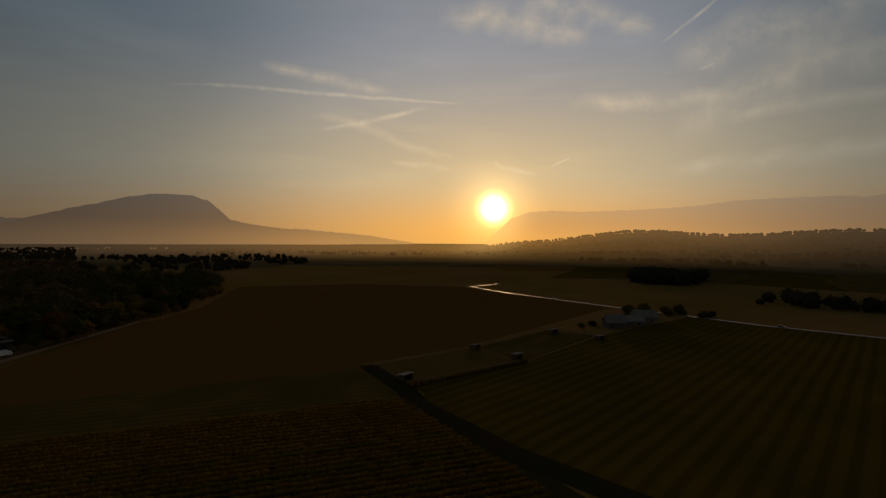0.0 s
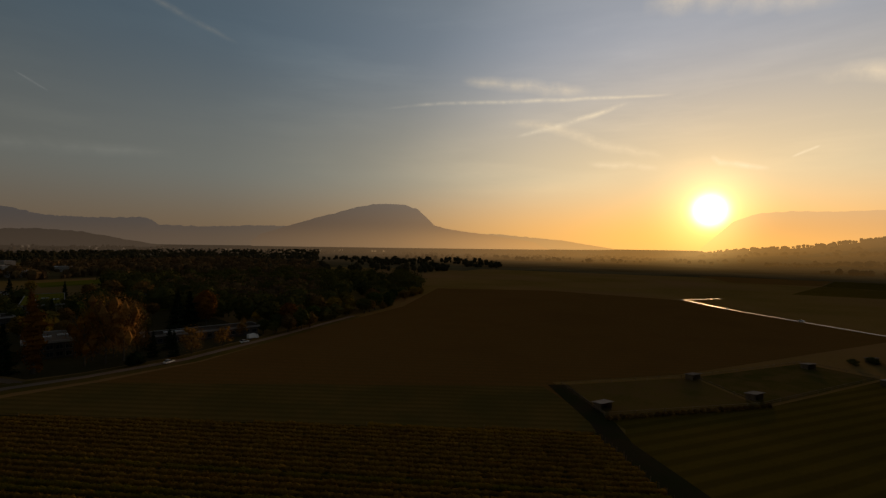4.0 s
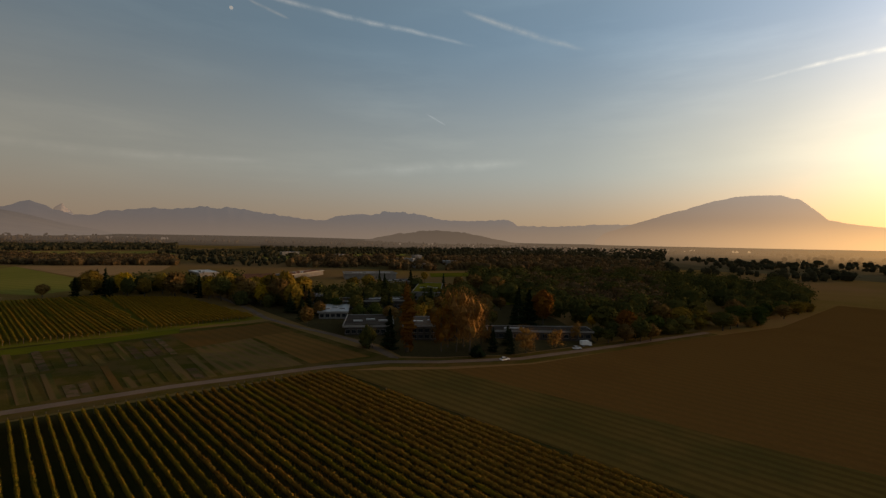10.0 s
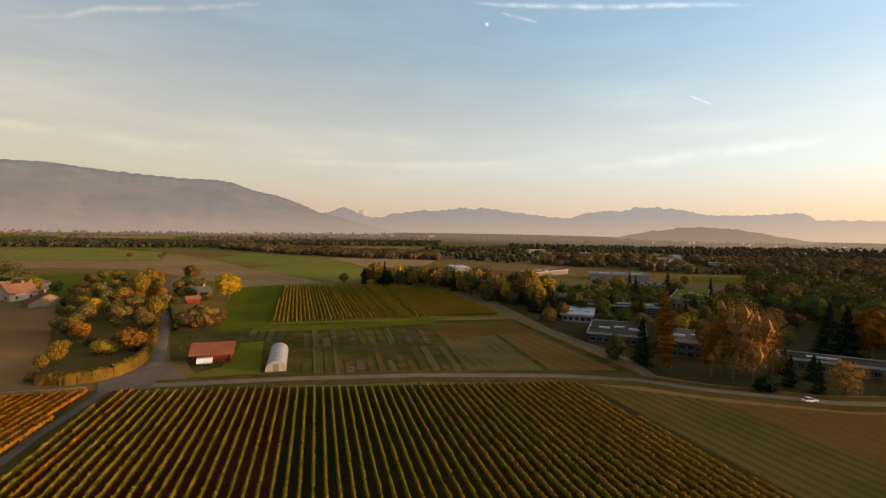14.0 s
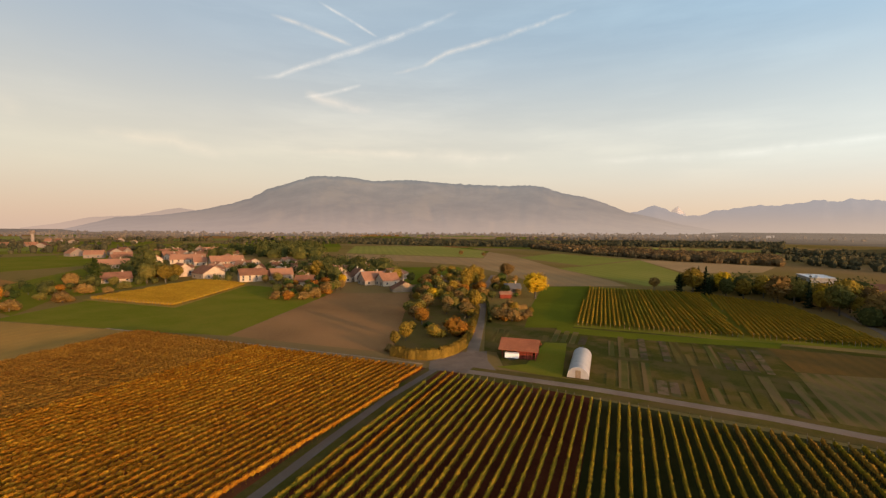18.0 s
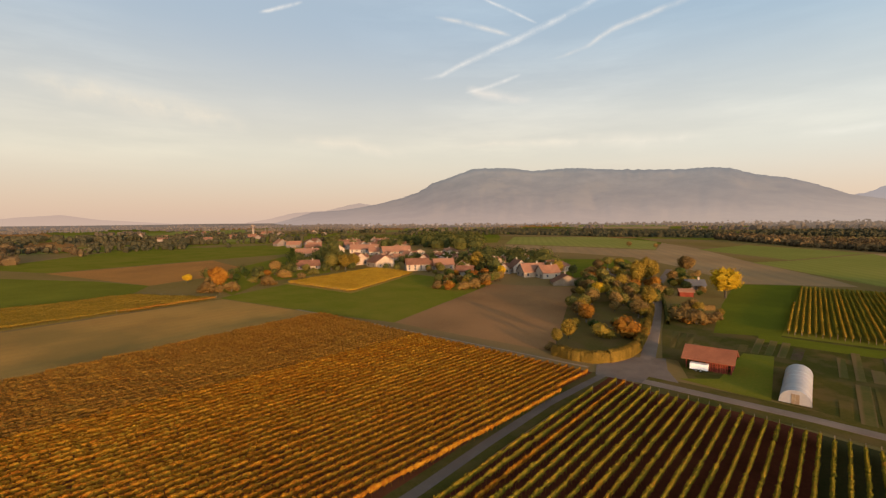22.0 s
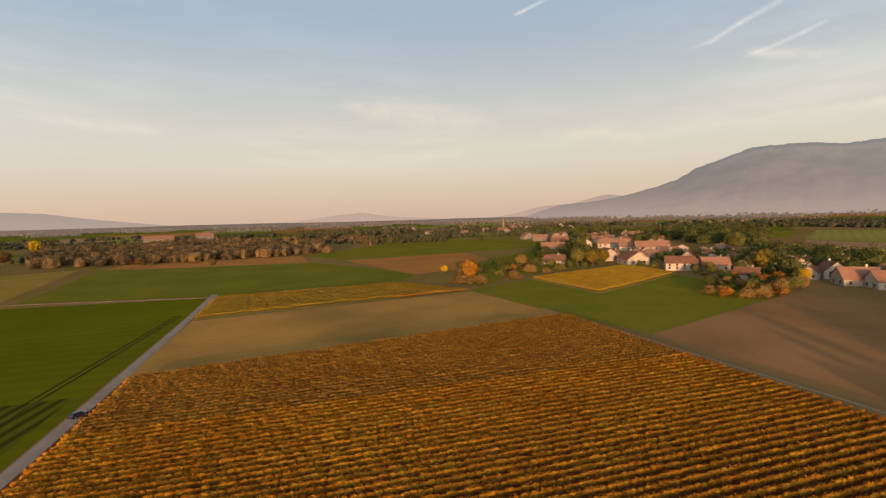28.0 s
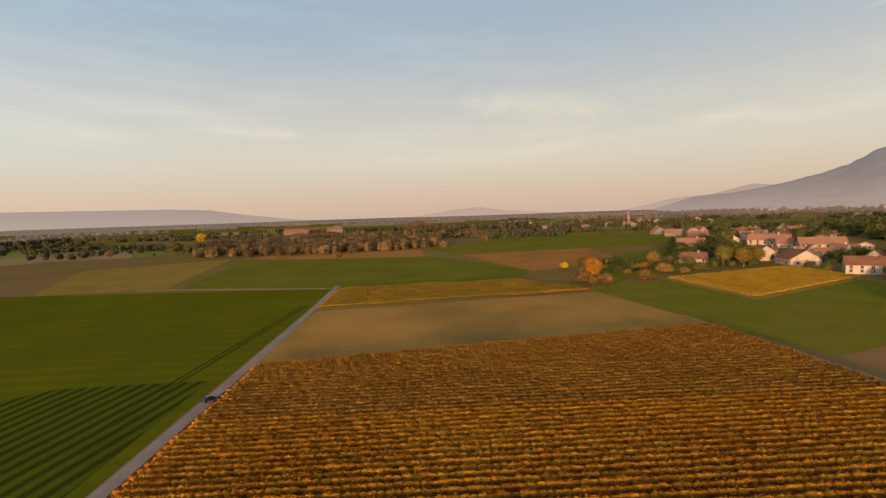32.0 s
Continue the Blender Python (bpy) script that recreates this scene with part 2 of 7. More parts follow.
M = {
    "meadow": surface("meadow", [(0.120, 0.092, 0.025), (0.162, 0.113, 0.032), (0.206, 0.132, 0.044)], 0.012, 0.6, patch=(0.004, (0.214, 0.127, 0.060), 0.7)),
    "grass": surface("grass", [(0.089, 0.095, 0.010), (0.117, 0.120, 0.011), (0.161, 0.136, 0.018)], 0.05, 1.5),
    "crop": surface("young_crop", [(0.088, 0.092, 0.006), (0.112, 0.110, 0.006), (0.143, 0.124, 0.008)], 0.03, 1.2, stripe=(74, 7.0, 0.25, (0.063, 0.067, 0.005))),
    "dark_crop": surface("dark_crop", [(0.114, 0.110, 0.014), (0.146, 0.136, 0.017), (0.198, 0.152, 0.023)], 0.03, 1.2),
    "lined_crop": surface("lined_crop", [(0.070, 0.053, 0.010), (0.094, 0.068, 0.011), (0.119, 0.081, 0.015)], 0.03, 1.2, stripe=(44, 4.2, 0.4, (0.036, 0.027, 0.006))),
    "row_crop": surface("row_crop", [(0.059, 0.071, 0.006), (0.079, 0.089, 0.007), (0.099, 0.096, 0.011)], 0.05, 1.2, stripe=(-6, 3.4, 0.75, (0.022, 0.025, 0.005))),
    "weedy": surface("weedy_garden", [(0.058, 0.054, 0.011), (0.088, 0.068, 0.016), (0.122, 0.085, 0.026)], 0.06, 1.5, patch=(0.16, (0.125, 0.078, 0.030), 0.6)),
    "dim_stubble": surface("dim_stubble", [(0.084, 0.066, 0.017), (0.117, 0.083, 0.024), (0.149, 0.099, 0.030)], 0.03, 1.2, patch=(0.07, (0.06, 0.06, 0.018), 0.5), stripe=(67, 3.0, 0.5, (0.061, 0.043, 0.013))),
    "plowed": surface("plowed_soil", [(0.182, 0.097, 0.042), (0.242, 0.129, 0.055), (0.303, 0.158, 0.064)], 0.025, 1.5, bump=0.5, patch=(0.012, (0.319, 0.158, 0.068), 0.5)),
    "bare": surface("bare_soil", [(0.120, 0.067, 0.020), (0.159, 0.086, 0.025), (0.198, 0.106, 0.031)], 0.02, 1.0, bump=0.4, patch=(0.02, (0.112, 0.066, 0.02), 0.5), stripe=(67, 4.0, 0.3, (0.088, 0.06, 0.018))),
    "bed_soil": surface("pale_bed_soil", [(0.072, 0.048, 0.027), (0.115, 0.076, 0.043), (0.158, 0.104, 0.061)], 0.15, 2.0, bump=0.4, patch=(0.35, (0.06, 0.062, 0.017), 0.75)),
    "stubble": surface("stubble", [(0.284, 0.149, 0.041), (0.360, 0.192, 0.050), (0.420, 0.225, 0.061)], 0.03, 1.5, patch=(0.022, (0.19, 0.125, 0.038), 0.65), stripe=(67, 5.0, 0.12, (0.206, 0.122, 0.042))),
    "striped": surface("mown_weeds", [(0.086, 0.075, 0.021), (0.129, 0.094, 0.029), (0.172, 0.112, 0.042)], 0.08, 1.5, patch=(0.07, (0.05, 0.06, 0.015), 0.6), stripe=(70, 3.2, 0.8, (0.154, 0.096, 0.040))),
    "autumn_field": surface("autumn_field", [(0.19, 0.13, 0.028), (0.26, 0.17, 0.034), (0.32, 0.20, 0.04)], 0.05, 2.0, stripe=(70, 2.2, 0.4, (0.12, 0.09, 0.03))),
    "rust_field": surface("rust_field", [(0.247, 0.116, 0.037), (0.320, 0.145, 0.041), (0.393, 0.174, 0.046)], 0.03, 2.0, stripe=(70, 2.2, 0.4, (0.164, 0.086, 0.028))),
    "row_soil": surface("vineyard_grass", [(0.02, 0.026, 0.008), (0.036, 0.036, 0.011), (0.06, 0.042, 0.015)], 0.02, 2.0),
    "row_soil_dry": surface("vineyard_soil", [(0.072, 0.021, 0.010), (0.108, 0.031, 0.014), (0.136, 0.046, 0.018)], 0.12, 2.0),
    "asphalt": surface("asphalt", [(0.138, 0.100, 0.076), (0.180, 0.132, 0.099), (0.224, 0.166, 0.125)], 0.15, 6.0, rough=0.75, bump=0.1),
    "pale_lane": surface("pale_concrete_lane", [(0.190, 0.150, 0.122), (0.240, 0.192, 0.156), (0.290, 0.236, 0.195)], 0.2, 6.0, rough=0.8, bump=0.1),
    "track": surface("dirt_track", [(0.030, 0.021, 0.012), (0.042, 0.030, 0.018), (0.027, 0.030, 0.011)], 0.1, 2.0),
    "vine_green": surface("vine_leaves_green", [(0.081, 0.069, 0.008), (0.136, 0.107, 0.011), (0.204, 0.143, 0.014), (0.226, 0.117, 0.013)], 0.05, 1.1, leaf=0.1, bump=0, spread=0.012, broad=0.4, island=0.3),
    "vine_gold": surface("vine_leaves_gold", [(0.160, 0.046, 0.005), (0.230, 0.088, 0.008), (0.340, 0.176, 0.015)], 0.04, 1.6, leaf=0.1, bump=0, spread=0.012, broad=0.25, island=0.22),
    "vine_rust": surface("vine_leaves_rust", [(0.115, 0.044, 0.008), (0.165, 0.074, 0.012), (0.245, 0.128, 0.018)], 0.05, 1.6, leaf=0.1, bump=0, spread=0.012, broad=0.25, island=0.22),
    "vine_yellow": surface("vine_leaves_yellow", [(0.187, 0.100, 0.011), (0.264, 0.151, 0.015), (0.329, 0.197, 0.019)], 0.04, 1.1, leaf=0.1, bump=0, spread=0.012, broad=0.3, island=0.3),
    "vine_russet": surface("vine_leaves_russet", [(0.118, 0.058, 0.012), (0.205, 0.114, 0.018), (0.310, 0.185, 0.026)], 0.05, 1.6, leaf=0.1, bump=0, spread=0.012, broad=0.25, island=0.25),
    "worn_asphalt": surface("worn_asphalt", [(0.10, 0.09, 0.08), (0.14, 0.125, 0.11)], 0.3, 5.0, rough=0.5, bump=0.05, spec=0.3),
    "leaf_hedge": surface("leaves_hedge", [(0.079, 0.054, 0.012), (0.122, 0.079, 0.014), (0.173, 0.108, 0.019)], 0.3, 2.5, leaf=0.15, bump=0, island=0.22),
    "band_leaf": surface("far_band_leaves", [(0.034, 0.035, 0.020), (0.050, 0.047, 0.026), (0.070, 0.060, 0.031)], 0.02, 0.2, bump=0, leaf=0.1, island=0.2),
    "worn_roof": surface("worn_metal_roof", [(0.2, 0.19, 0.18), (0.28, 0.27, 0.26)], 0.4, 4.0, rough=0.4, metal=0.3, bump=0.05, spec=0.4),
    "dark_wall": surface("dark_facade", [(0.055, 0.048, 0.042), (0.085, 0.074, 0.065), (0.12, 0.106, 0.095)], 0.3, 4.0, bump=0.1, spread=0.1),
    "pale_path": surface("pale_path", [(0.220, 0.150, 0.090), (0.300, 0.205, 0.125)], 0.3, 4.0, bump=0.1),
    "dim_plaster": surface("dim_plaster", [(0.152, 0.120, 0.100), (0.200, 0.160, 0.132)], 0.4, 4.0, bump=0.05, spread=0.15),
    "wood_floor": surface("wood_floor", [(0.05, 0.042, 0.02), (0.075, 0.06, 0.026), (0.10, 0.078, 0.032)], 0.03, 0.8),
    "far_crop": surface("far_crop", [(0.165, 0.162, 0.034), (0.205, 0.192, 0.040), (0.250, 0.212, 0.053)], 0.012, 0.6, stripe=(40, 9.0, 0.2, (0.10, 0.11, 0.022))),
    "far_stubble": surface("far_stubble", [(0.263, 0.163, 0.077), (0.325, 0.204, 0.095), (0.375, 0.237, 0.112)], 0.012, 0.6, stripe=(40, 12.0, 0.2, (0.185, 0.134, 0.076))),
    "bark": surface("bark", [(0.05, 0.04, 0.03), (0.09, 0.075, 0.055), (0.13, 0.11, 0.085)], 0.8, 9.0, bump=0.6),
    "leaf_olive": surface("leaves_olive", [(0.049, 0.054, 0.017), (0.092, 0.086, 0.022), (0.151, 0.119, 0.028)], 0.15, 2.0, leaf=0.15, bump=0, spread=0.1, island=0.22),
    "leaf_green": surface("leaves_green", [(0.024, 0.038, 0.011), (0.048, 0.063, 0.013), (0.081, 0.088, 0.020)], 0.15, 2.0, leaf=0.15, bump=0, spread=0.1, island=0.22),
    "leaf_yellow": surface("leaves_yellow", [(0.198, 0.126, 0.011), (0.360, 0.225, 0.013), (0.495, 0.324, 0.018)], 0.3, 2.0, leaf=0.15, bump=0, spread=0.04, island=0.22),
    "leaf_ochre": surface("leaves_ochre", [(0.111, 0.076, 0.014), (0.184, 0.121, 0.018), (0.251, 0.167, 0.024)], 0.2, 2.0, leaf=0.15, bump=0, spread=0.08, island=0.22),
    "leaf_orange": surface("leaves_orange", [(0.118, 0.046, 0.011), (0.199, 0.084, 0.013), (0.281, 0.131, 0.018)], 0.25, 2.0, leaf=0.15, bump=0, spread=0.06, island=0.22),
    "leaf_brown": surface("leaves_brown", [(0.100, 0.062, 0.022), (0.155, 0.095, 0.030), (0.210, 0.130, 0.036)], 0.2, 2.0, leaf=0.15, bump=0, spread=0.1, island=0.22),
    "leaf_copper": surface("leaves_copper", [(0.162, 0.086, 0.029), (0.276, 0.146, 0.042), (0.389, 0.216, 0.052)], 0.2, 2.0, leaf=0.15, bump=0, spread=0.05, island=0.22),
    "needles": surface("dark_needles", [(0.008, 0.014, 0.008), (0.016, 0.024, 0.011), (0.026, 0.034, 0.014)], 0.4, 3.0, bump=0, spread=0.04),
    "render": surface("plaster", [(0.267, 0.202, 0.148), (0.335, 0.261, 0.193), (0.394, 0.316, 0.236)], 0.4, 4.0, bump=0.05, spread=0.1),
    "concrete": surface("pale_concrete", [(0.14, 0.13, 0.118), (0.20, 0.185, 0.17), (0.27, 0.255, 0.24)], 0.3, 4.0, bump=0.1, spread=0.1),
    "pale_edge": surface("pale_edge", [(0.238, 0.224, 0.210), (0.294, 0.280, 0.266), (0.350, 0.336, 0.315)], 0.4, 4.0, bump=0.05, spread=0.05),
    "vine_olive": surface("vine_leaves_olive", [(0.090, 0.064, 0.011), (0.135, 0.090, 0.013), (0.188, 0.116, 0.015)], 0.05, 1.6, leaf=0.1, bump=0, spread=0.012, broad=0.3, island=0.3),
    "flat_roof": surface("gravel_roof", [(0.05, 0.043, 0.037), (0.075, 0.065, 0.056), (0.105, 0.092, 0.08)], 0.12, 4.0, bump=0.2, spread=0.15),
    "tiles": surface("clay_tiles", [(0.135, 0.066, 0.041), (0.185, 0.092, 0.058), (0.235, 0.122, 0.077)], 0.25, 4.0, bump=0.5, spread=0.15, stripe=(0, 0.35, 0.15, (0.089, 0.043, 0.028))),
    "red_roof": surface("red_metal_roof", [(0.19, 0.07, 0.036), (0.24, 0.09, 0.046), (0.29, 0.115, 0.06)], 0.3, 3.0, rough=0.7, bump=0.15, spread=0.0, spec=0.1),
    "red_wood": surface("red_painted_wood", [(0.13, 0.03, 0.018), (0.19, 0.042, 0.024), (0.24, 0.06, 0.033)], 0.5, 5.0, bump=0.3, stripe=(0, 0.2, 0.3, (0.09, 0.022, 0.015))),
    "wood": surface("weathered_wood", [(0.12, 0.085, 0.055), (0.18, 0.13, 0.085), (0.25, 0.19, 0.13)], 0.6, 6.0, bump=0.3),
    "film": surface("white_film", [(0.288, 0.273, 0.266), (0.352, 0.335, 0.327), (0.416, 0.390, 0.372)], 0.3, 2.0, rough=0.4, bump=0.05, leaf=0.2, spec=0.2),
    "white": surface("white_paint", [(0.70, 0.70, 0.69), (0.77, 0.77, 0.76), (0.82, 0.82, 0.80)], 0.5, 5.0, rough=0.5, bump=0.03),
    "metal": surface("grey_metal", [(0.35, 0.35, 0.36), (0.45, 0.45, 0.46), (0.55, 0.55, 0.55)], 0.5, 4.0, rough=0.4, metal=0.6, bump=0.05),
    "dark_metal": surface("dark_metal", [(0.02, 0.02, 0.022), (0.03, 0.03, 0.032), (0.045, 0.045, 0.048)], 0.5, 4.0, rough=0.4, bump=0.05),
    "glass": surface("window_glass", [(0.012, 0.016, 0.020), (0.020, 0.025, 0.030), (0.030, 0.035, 0.040)], 0.4, 2.0, rough=0.2, bump=0.0, spec=0.2),
    "rubber": surface("rubber", [(0.015, 0.015, 0.015), (0.022, 0.022, 0.022)], 1.0, 8.0, rough=0.9, bump=0.1),
    "car_white": surface("white_car_paint", [(0.74, 0.74, 0.75), (0.8, 0.8, 0.8)], 0.6, 3.0, rough=0.2, bump=0.0, spec=0.5),
    "car_dark": surface("dark_car_paint", [(0.02, 0.02, 0.025), (0.03, 0.03, 0.036)], 0.6, 3.0, rough=0.2, bump=0.0, spec=0.5),
    "teal": surface("teal_net", [(0.03, 0.14, 0.15), (0.05, 0.19, 0.20)], 0.6, 3.0, bump=0.05),
    "slate": surface("slate_roof", [(0.05, 0.05, 0.055), (0.075, 0.075, 0.08), (0.10, 0.10, 0.105)], 0.3, 4.0, bump=0.3),
    "far_leaf": surface("far_leaves", [(0.058, 0.041, 0.023), (0.094, 0.065, 0.032), (0.135, 0.092, 0.042), (0.170, 0.108, 0.045)], 0.05, 0.3, bump=0, spread=0.05, leaf=0.15, broad=0.75, island=0.35),
}
# haze is painted into all of these as emission, tinted like the sky
M["mountain"] = distant("mountain_painted_haze", (0.115, 0.10, 0.08), (0.56, 0.605, 0.72), 0.66, (0.21, 0.17, 0.11), (0.8, 0.84, 0.95))
M["alps"] = distant("far_mountain_painted_haze", (0.12, 0.12, 0.13), (0.62, 0.68, 0.84), 0.85, None, (0.76, 0.78, 0.86))
M["dome"] = distant("backlit_mountain_painted_haze", (0.10, 0.08, 0.06), (0.56, 0.56, 0.64), 0.9, None, (0.8, 0.79, 0.84))
M["jura"] = distant("far_ridge_painted_haze", (0.10, 0.08, 0.06), (1.0, 0.97, 1.0), 0.97, None, (1.12, 1.08, 1.05))
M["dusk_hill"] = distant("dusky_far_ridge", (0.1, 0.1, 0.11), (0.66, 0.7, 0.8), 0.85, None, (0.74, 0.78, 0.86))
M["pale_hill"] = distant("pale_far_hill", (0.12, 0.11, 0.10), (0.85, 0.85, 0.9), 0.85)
M["far_wood_haze"] = distant("distant_woods_painted_haze", (0.09, 0.07, 0.04), (0.4, 0.4, 0.42), 0.5, None, (0.42, 0.41, 0.42), (900.0, 2500.0))
M["town"] = distant("far_town_painted_haze", (0.22, 0.19, 0.17), (0.6, 0.6, 0.62), 0.6, None, (0.7, 0.69, 0.7))
M["wooded_hill"] = distant("wooded_hill_painted_haze", (0.06, 0.05, 0.035), (0.33, 0.34, 0.38), 0.72, None, (0.45, 0.45, 0.48))
M["far_plain"] = distant("far_plain_painted_haze", (0.09, 0.075, 0.04), (0.42, 0.42, 0.45), 0.5, (0.05, 0.05, 0.025), (0.42, 0.42, 0.45), (900.0, 2600.0))
M["snow"] = distant("snow_painted_haze", (0.6, 0.54, 0.52), (0.92, 0.88, 0.9), 0.72)

# ---- building helpers ----


def ease(a, b, v):
    k = min(1.0, max(0.0, (v - a) / (b - a)))
    return k * k * (3 - 2 * k)


def gz(x, y):
    """Height of the ground: a gentle slope that levels out, climbs a little towards the horizon, and a wooded rise in the north-east."""
    z = 15.0 * math.tanh((-0.0055 * x - 0.0182 * y) / 15.0)
    r = math.hypot(x, y)
    if r > 1200:
        az = math.degrees(math.atan2(x, y))
        z += 26.0 * ease(1500, 4600, r) + 88.0 * ease(1200, 2600, r) * (1 - ease(2700, 3600, r)) * ease(0, 24, az) * (1 - ease(70, 100, az)) * (1 + 0.12 * math.sin(az * 0.33))
    return z


def mesh(name, verts, faces, material=None, smooth=False):
    me = bpy.data.meshes.new(name)
    me.from_pydata([tuple(v) for v in verts], [], [tuple(f) for f in faces])
    if material:
        me.materials.append(material)
    if smooth:
        me.polygons.foreach_set("use_smooth", [True] * len(me.polygons))
    me.update()
    return me


def from_bm(name, bm, material=None, smooth=False):
    me = bpy.data.meshes.new(name)
    bm.to_mesh(me)
    bm.free()
    if material:
        me.materials.append(material)
    if smooth:
        me.polygons.foreach_set("use_smooth", [True] * len(me.polygons))
    return me


def part(name, me, parent, label="", at=None, material=None):
    """Links a mesh as one object under a thing or a part."""
    ob = new(name, me)
    ob.parent = parent
    if at is not None:
        ob.matrix_basis = at if isinstance(at, Matrix) else Matrix.Translation(at)
    if material and ob.material_slots:
        ob.material_slots[0].link = "OBJECT"
        ob.material_slots[0].material = material
    if label:
        tagged(ob, label)
    return ob


def thing(name, x, y, turn=0.0, label="", category="", group="", kind="", lift=0.0):
    ob = new(name)
    ob.empty_display_size = 0.5
    ob.matrix_basis = pose(x, y, gz(x, y) + lift, 0, 0, turn)
    return tagged(ob, label, category, group, kind)


class Solid:
    """Collects boxes, prisms and tubes into one mesh."""

    def __init__(self):
        self.v, self.f = [], []

    def add(self, verts, faces):
        k = len(self.v)
        self.v += [tuple(p) for p in verts]
        self.f += [tuple(i + k for i in f) for f in faces]
        return self

    def box(self, x0, y0, z0, x1, y1, z1):
        return self.add([(x, y, z) for z in (z0, z1) for x, y in ((x0, y0), (x1, y0), (x1, y1), (x0, y1))],
                        [(3, 2, 1, 0), (4, 5, 6, 7), (0, 1, 5, 4), (1, 2, 6, 5), (2, 3, 7, 6), (3, 0, 4, 7)])

    def prism(self, outline, a, b, axis="y"):
        """An outline (u, w) drawn out along an axis from a to b."""
        n = len(outline)
        put = (lambda u, w, s: (u, s, w)) if axis == "y" else (lambda u, w, s: (s, u, w))
        v = [put(u, w, a) for u, w in outline] + [put(u, w, b) for u, w in outline]
        f = [tuple(range(n)), tuple(range(2 * n - 1, n - 1, -1))] + [(i + n, (i + 1) % n + n, (i + 1) % n, i) for i in range(n)]
        if axis != "y":
            f = [tuple(reversed(q)) for q in f]
        return self.add(v, f)

    def tube(self, p, q, r0, r1, sides=7):
        p, q = Vector(p), Vector(q)
        d = (q - p).normalized()
        u = d.orthogonal().normalized()
        w = d.cross(u)
        ring = lambda c, r: [c + (u * math.cos(2 * math.pi * i / sides) + w * math.sin(2 * math.pi * i / sides)) * r for i in range(sides)]
        v = ring(p, r0) + ring(q, r1)
        f = [(i, (i + 1) % sides, (i + 1) % sides + sides, i + sides) for i in range(sides)]
        return self.add(v, f + [tuple(range(sides - 1, -1, -1)), tuple(range(sides, 2 * sides))])

    def make(self, name, material, smooth=False):
        return mesh(name, self.v, self.f, material, smooth)


# ---- ground ----


def grid_axis(reach):
    near = [i * 40.0 for i in range(-20, 21)]
    far_steps = [900 + 150 * i for i in range(19)] + [4000, reach]
    return [-d for d in reversed(far_steps)] + near + far_steps


xs = grid_axis(4700)
ground = new("ground", mesh("ground", [(x, y, gz(x, y) - 0.0) for y in xs for x in xs],
                            [(j * len(xs) + i, j * len(xs) + i + 1, (j + 1) * len(xs) + i + 1, (j + 1) * len(xs) + i)
                             for j in range(len(xs) - 1) for i in range(len(xs) - 1)], M["meadow"], True))
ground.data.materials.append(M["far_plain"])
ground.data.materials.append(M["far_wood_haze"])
# far faces take the materials with emitted haze, from nearer in towards the sun
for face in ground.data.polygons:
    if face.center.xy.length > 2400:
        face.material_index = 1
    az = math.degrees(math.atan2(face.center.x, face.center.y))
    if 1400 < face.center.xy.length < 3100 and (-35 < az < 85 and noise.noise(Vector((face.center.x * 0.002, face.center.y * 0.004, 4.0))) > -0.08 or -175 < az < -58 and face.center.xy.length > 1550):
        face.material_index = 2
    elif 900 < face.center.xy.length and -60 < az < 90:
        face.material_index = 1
tagged(ground, "wide autumn farmland plain of grass and soil", "ground", kind="structure")


def field(name, label, corners, material, lift=0.05, step=40.0):
    bm = bmesh.new()
    bm.faces.new([bm.verts.new((x, y, 0)) for x, y in corners])
    bm.normal_update()
    bm.faces.ensure_lookup_table()
    if bm.faces[0].normal.z < 0:
        bmesh.ops.reverse_faces(bm, faces=bm.faces[:])
    for k, axis in ((0, (1, 0, 0)), (1, (0, 1, 0))):
        lo, hi = min(c[k] for c in corners), max(c[k] for c in corners)
        s = math.ceil(lo / step) * step
        while s < hi:
            co = (s, 0, 0) if k == 0 else (0, s, 0)
            bmesh.ops.bisect_plane(bm, geom=bm.verts[:] + bm.edges[:] + bm.faces[:], plane_co=co, plane_no=axis, dist=0.01)
            s += step
    bmesh.ops.triangulate(bm, faces=bm.faces[:])
    for v in bm.verts:
        v.co.z = gz(v.co.x, v.co.y) + lift
    return tagged(new(name, from_bm(name, bm, material)), label, "field", kind="structure")


def strip(name, label, line, width, material, lift=0.09, category="road"):
    """A road along a line of points, as a slab with a slight camber."""
    pts = []
    for (ax, ay), (bx, by) in zip(line, line[1:]):
        n = max(1, int(math.hypot(bx - ax, by - ay) / 12))
        pts += [(ax + (bx - ax) * i / n, ay + (by - ay) * i / n) for i in range(n)]
    pts.append(line[-1])
    v, f = [], []
    for i, (x, y) in enumerate(pts):
        ax, ay = pts[max(0, i - 1)]
        bx, by = pts[min(len(pts) - 1, i + 1)]
        d = math.hypot(bx - ax, by - ay)
        nx, ny = -(by - ay) / d, (bx - ax) / d
        for s, h in ((-0.5, -0.1), (-0.47, lift), (0, lift + 0.05), (0.47, lift), (0.5, -0.1)):
            px, py = x + nx * s * width, y + ny * s * width
            v.append((px, py, gz(px, py) + h))
        if i:
            k = 5 * i
            f += [(k + j, k + j + 1, k + j - 4, k + j - 5) for j in range(4)]
    f = [tuple(reversed(q)) for q in f]
    return tagged(new(name, mesh(name, v, f, material)), label, category, kind="structure")


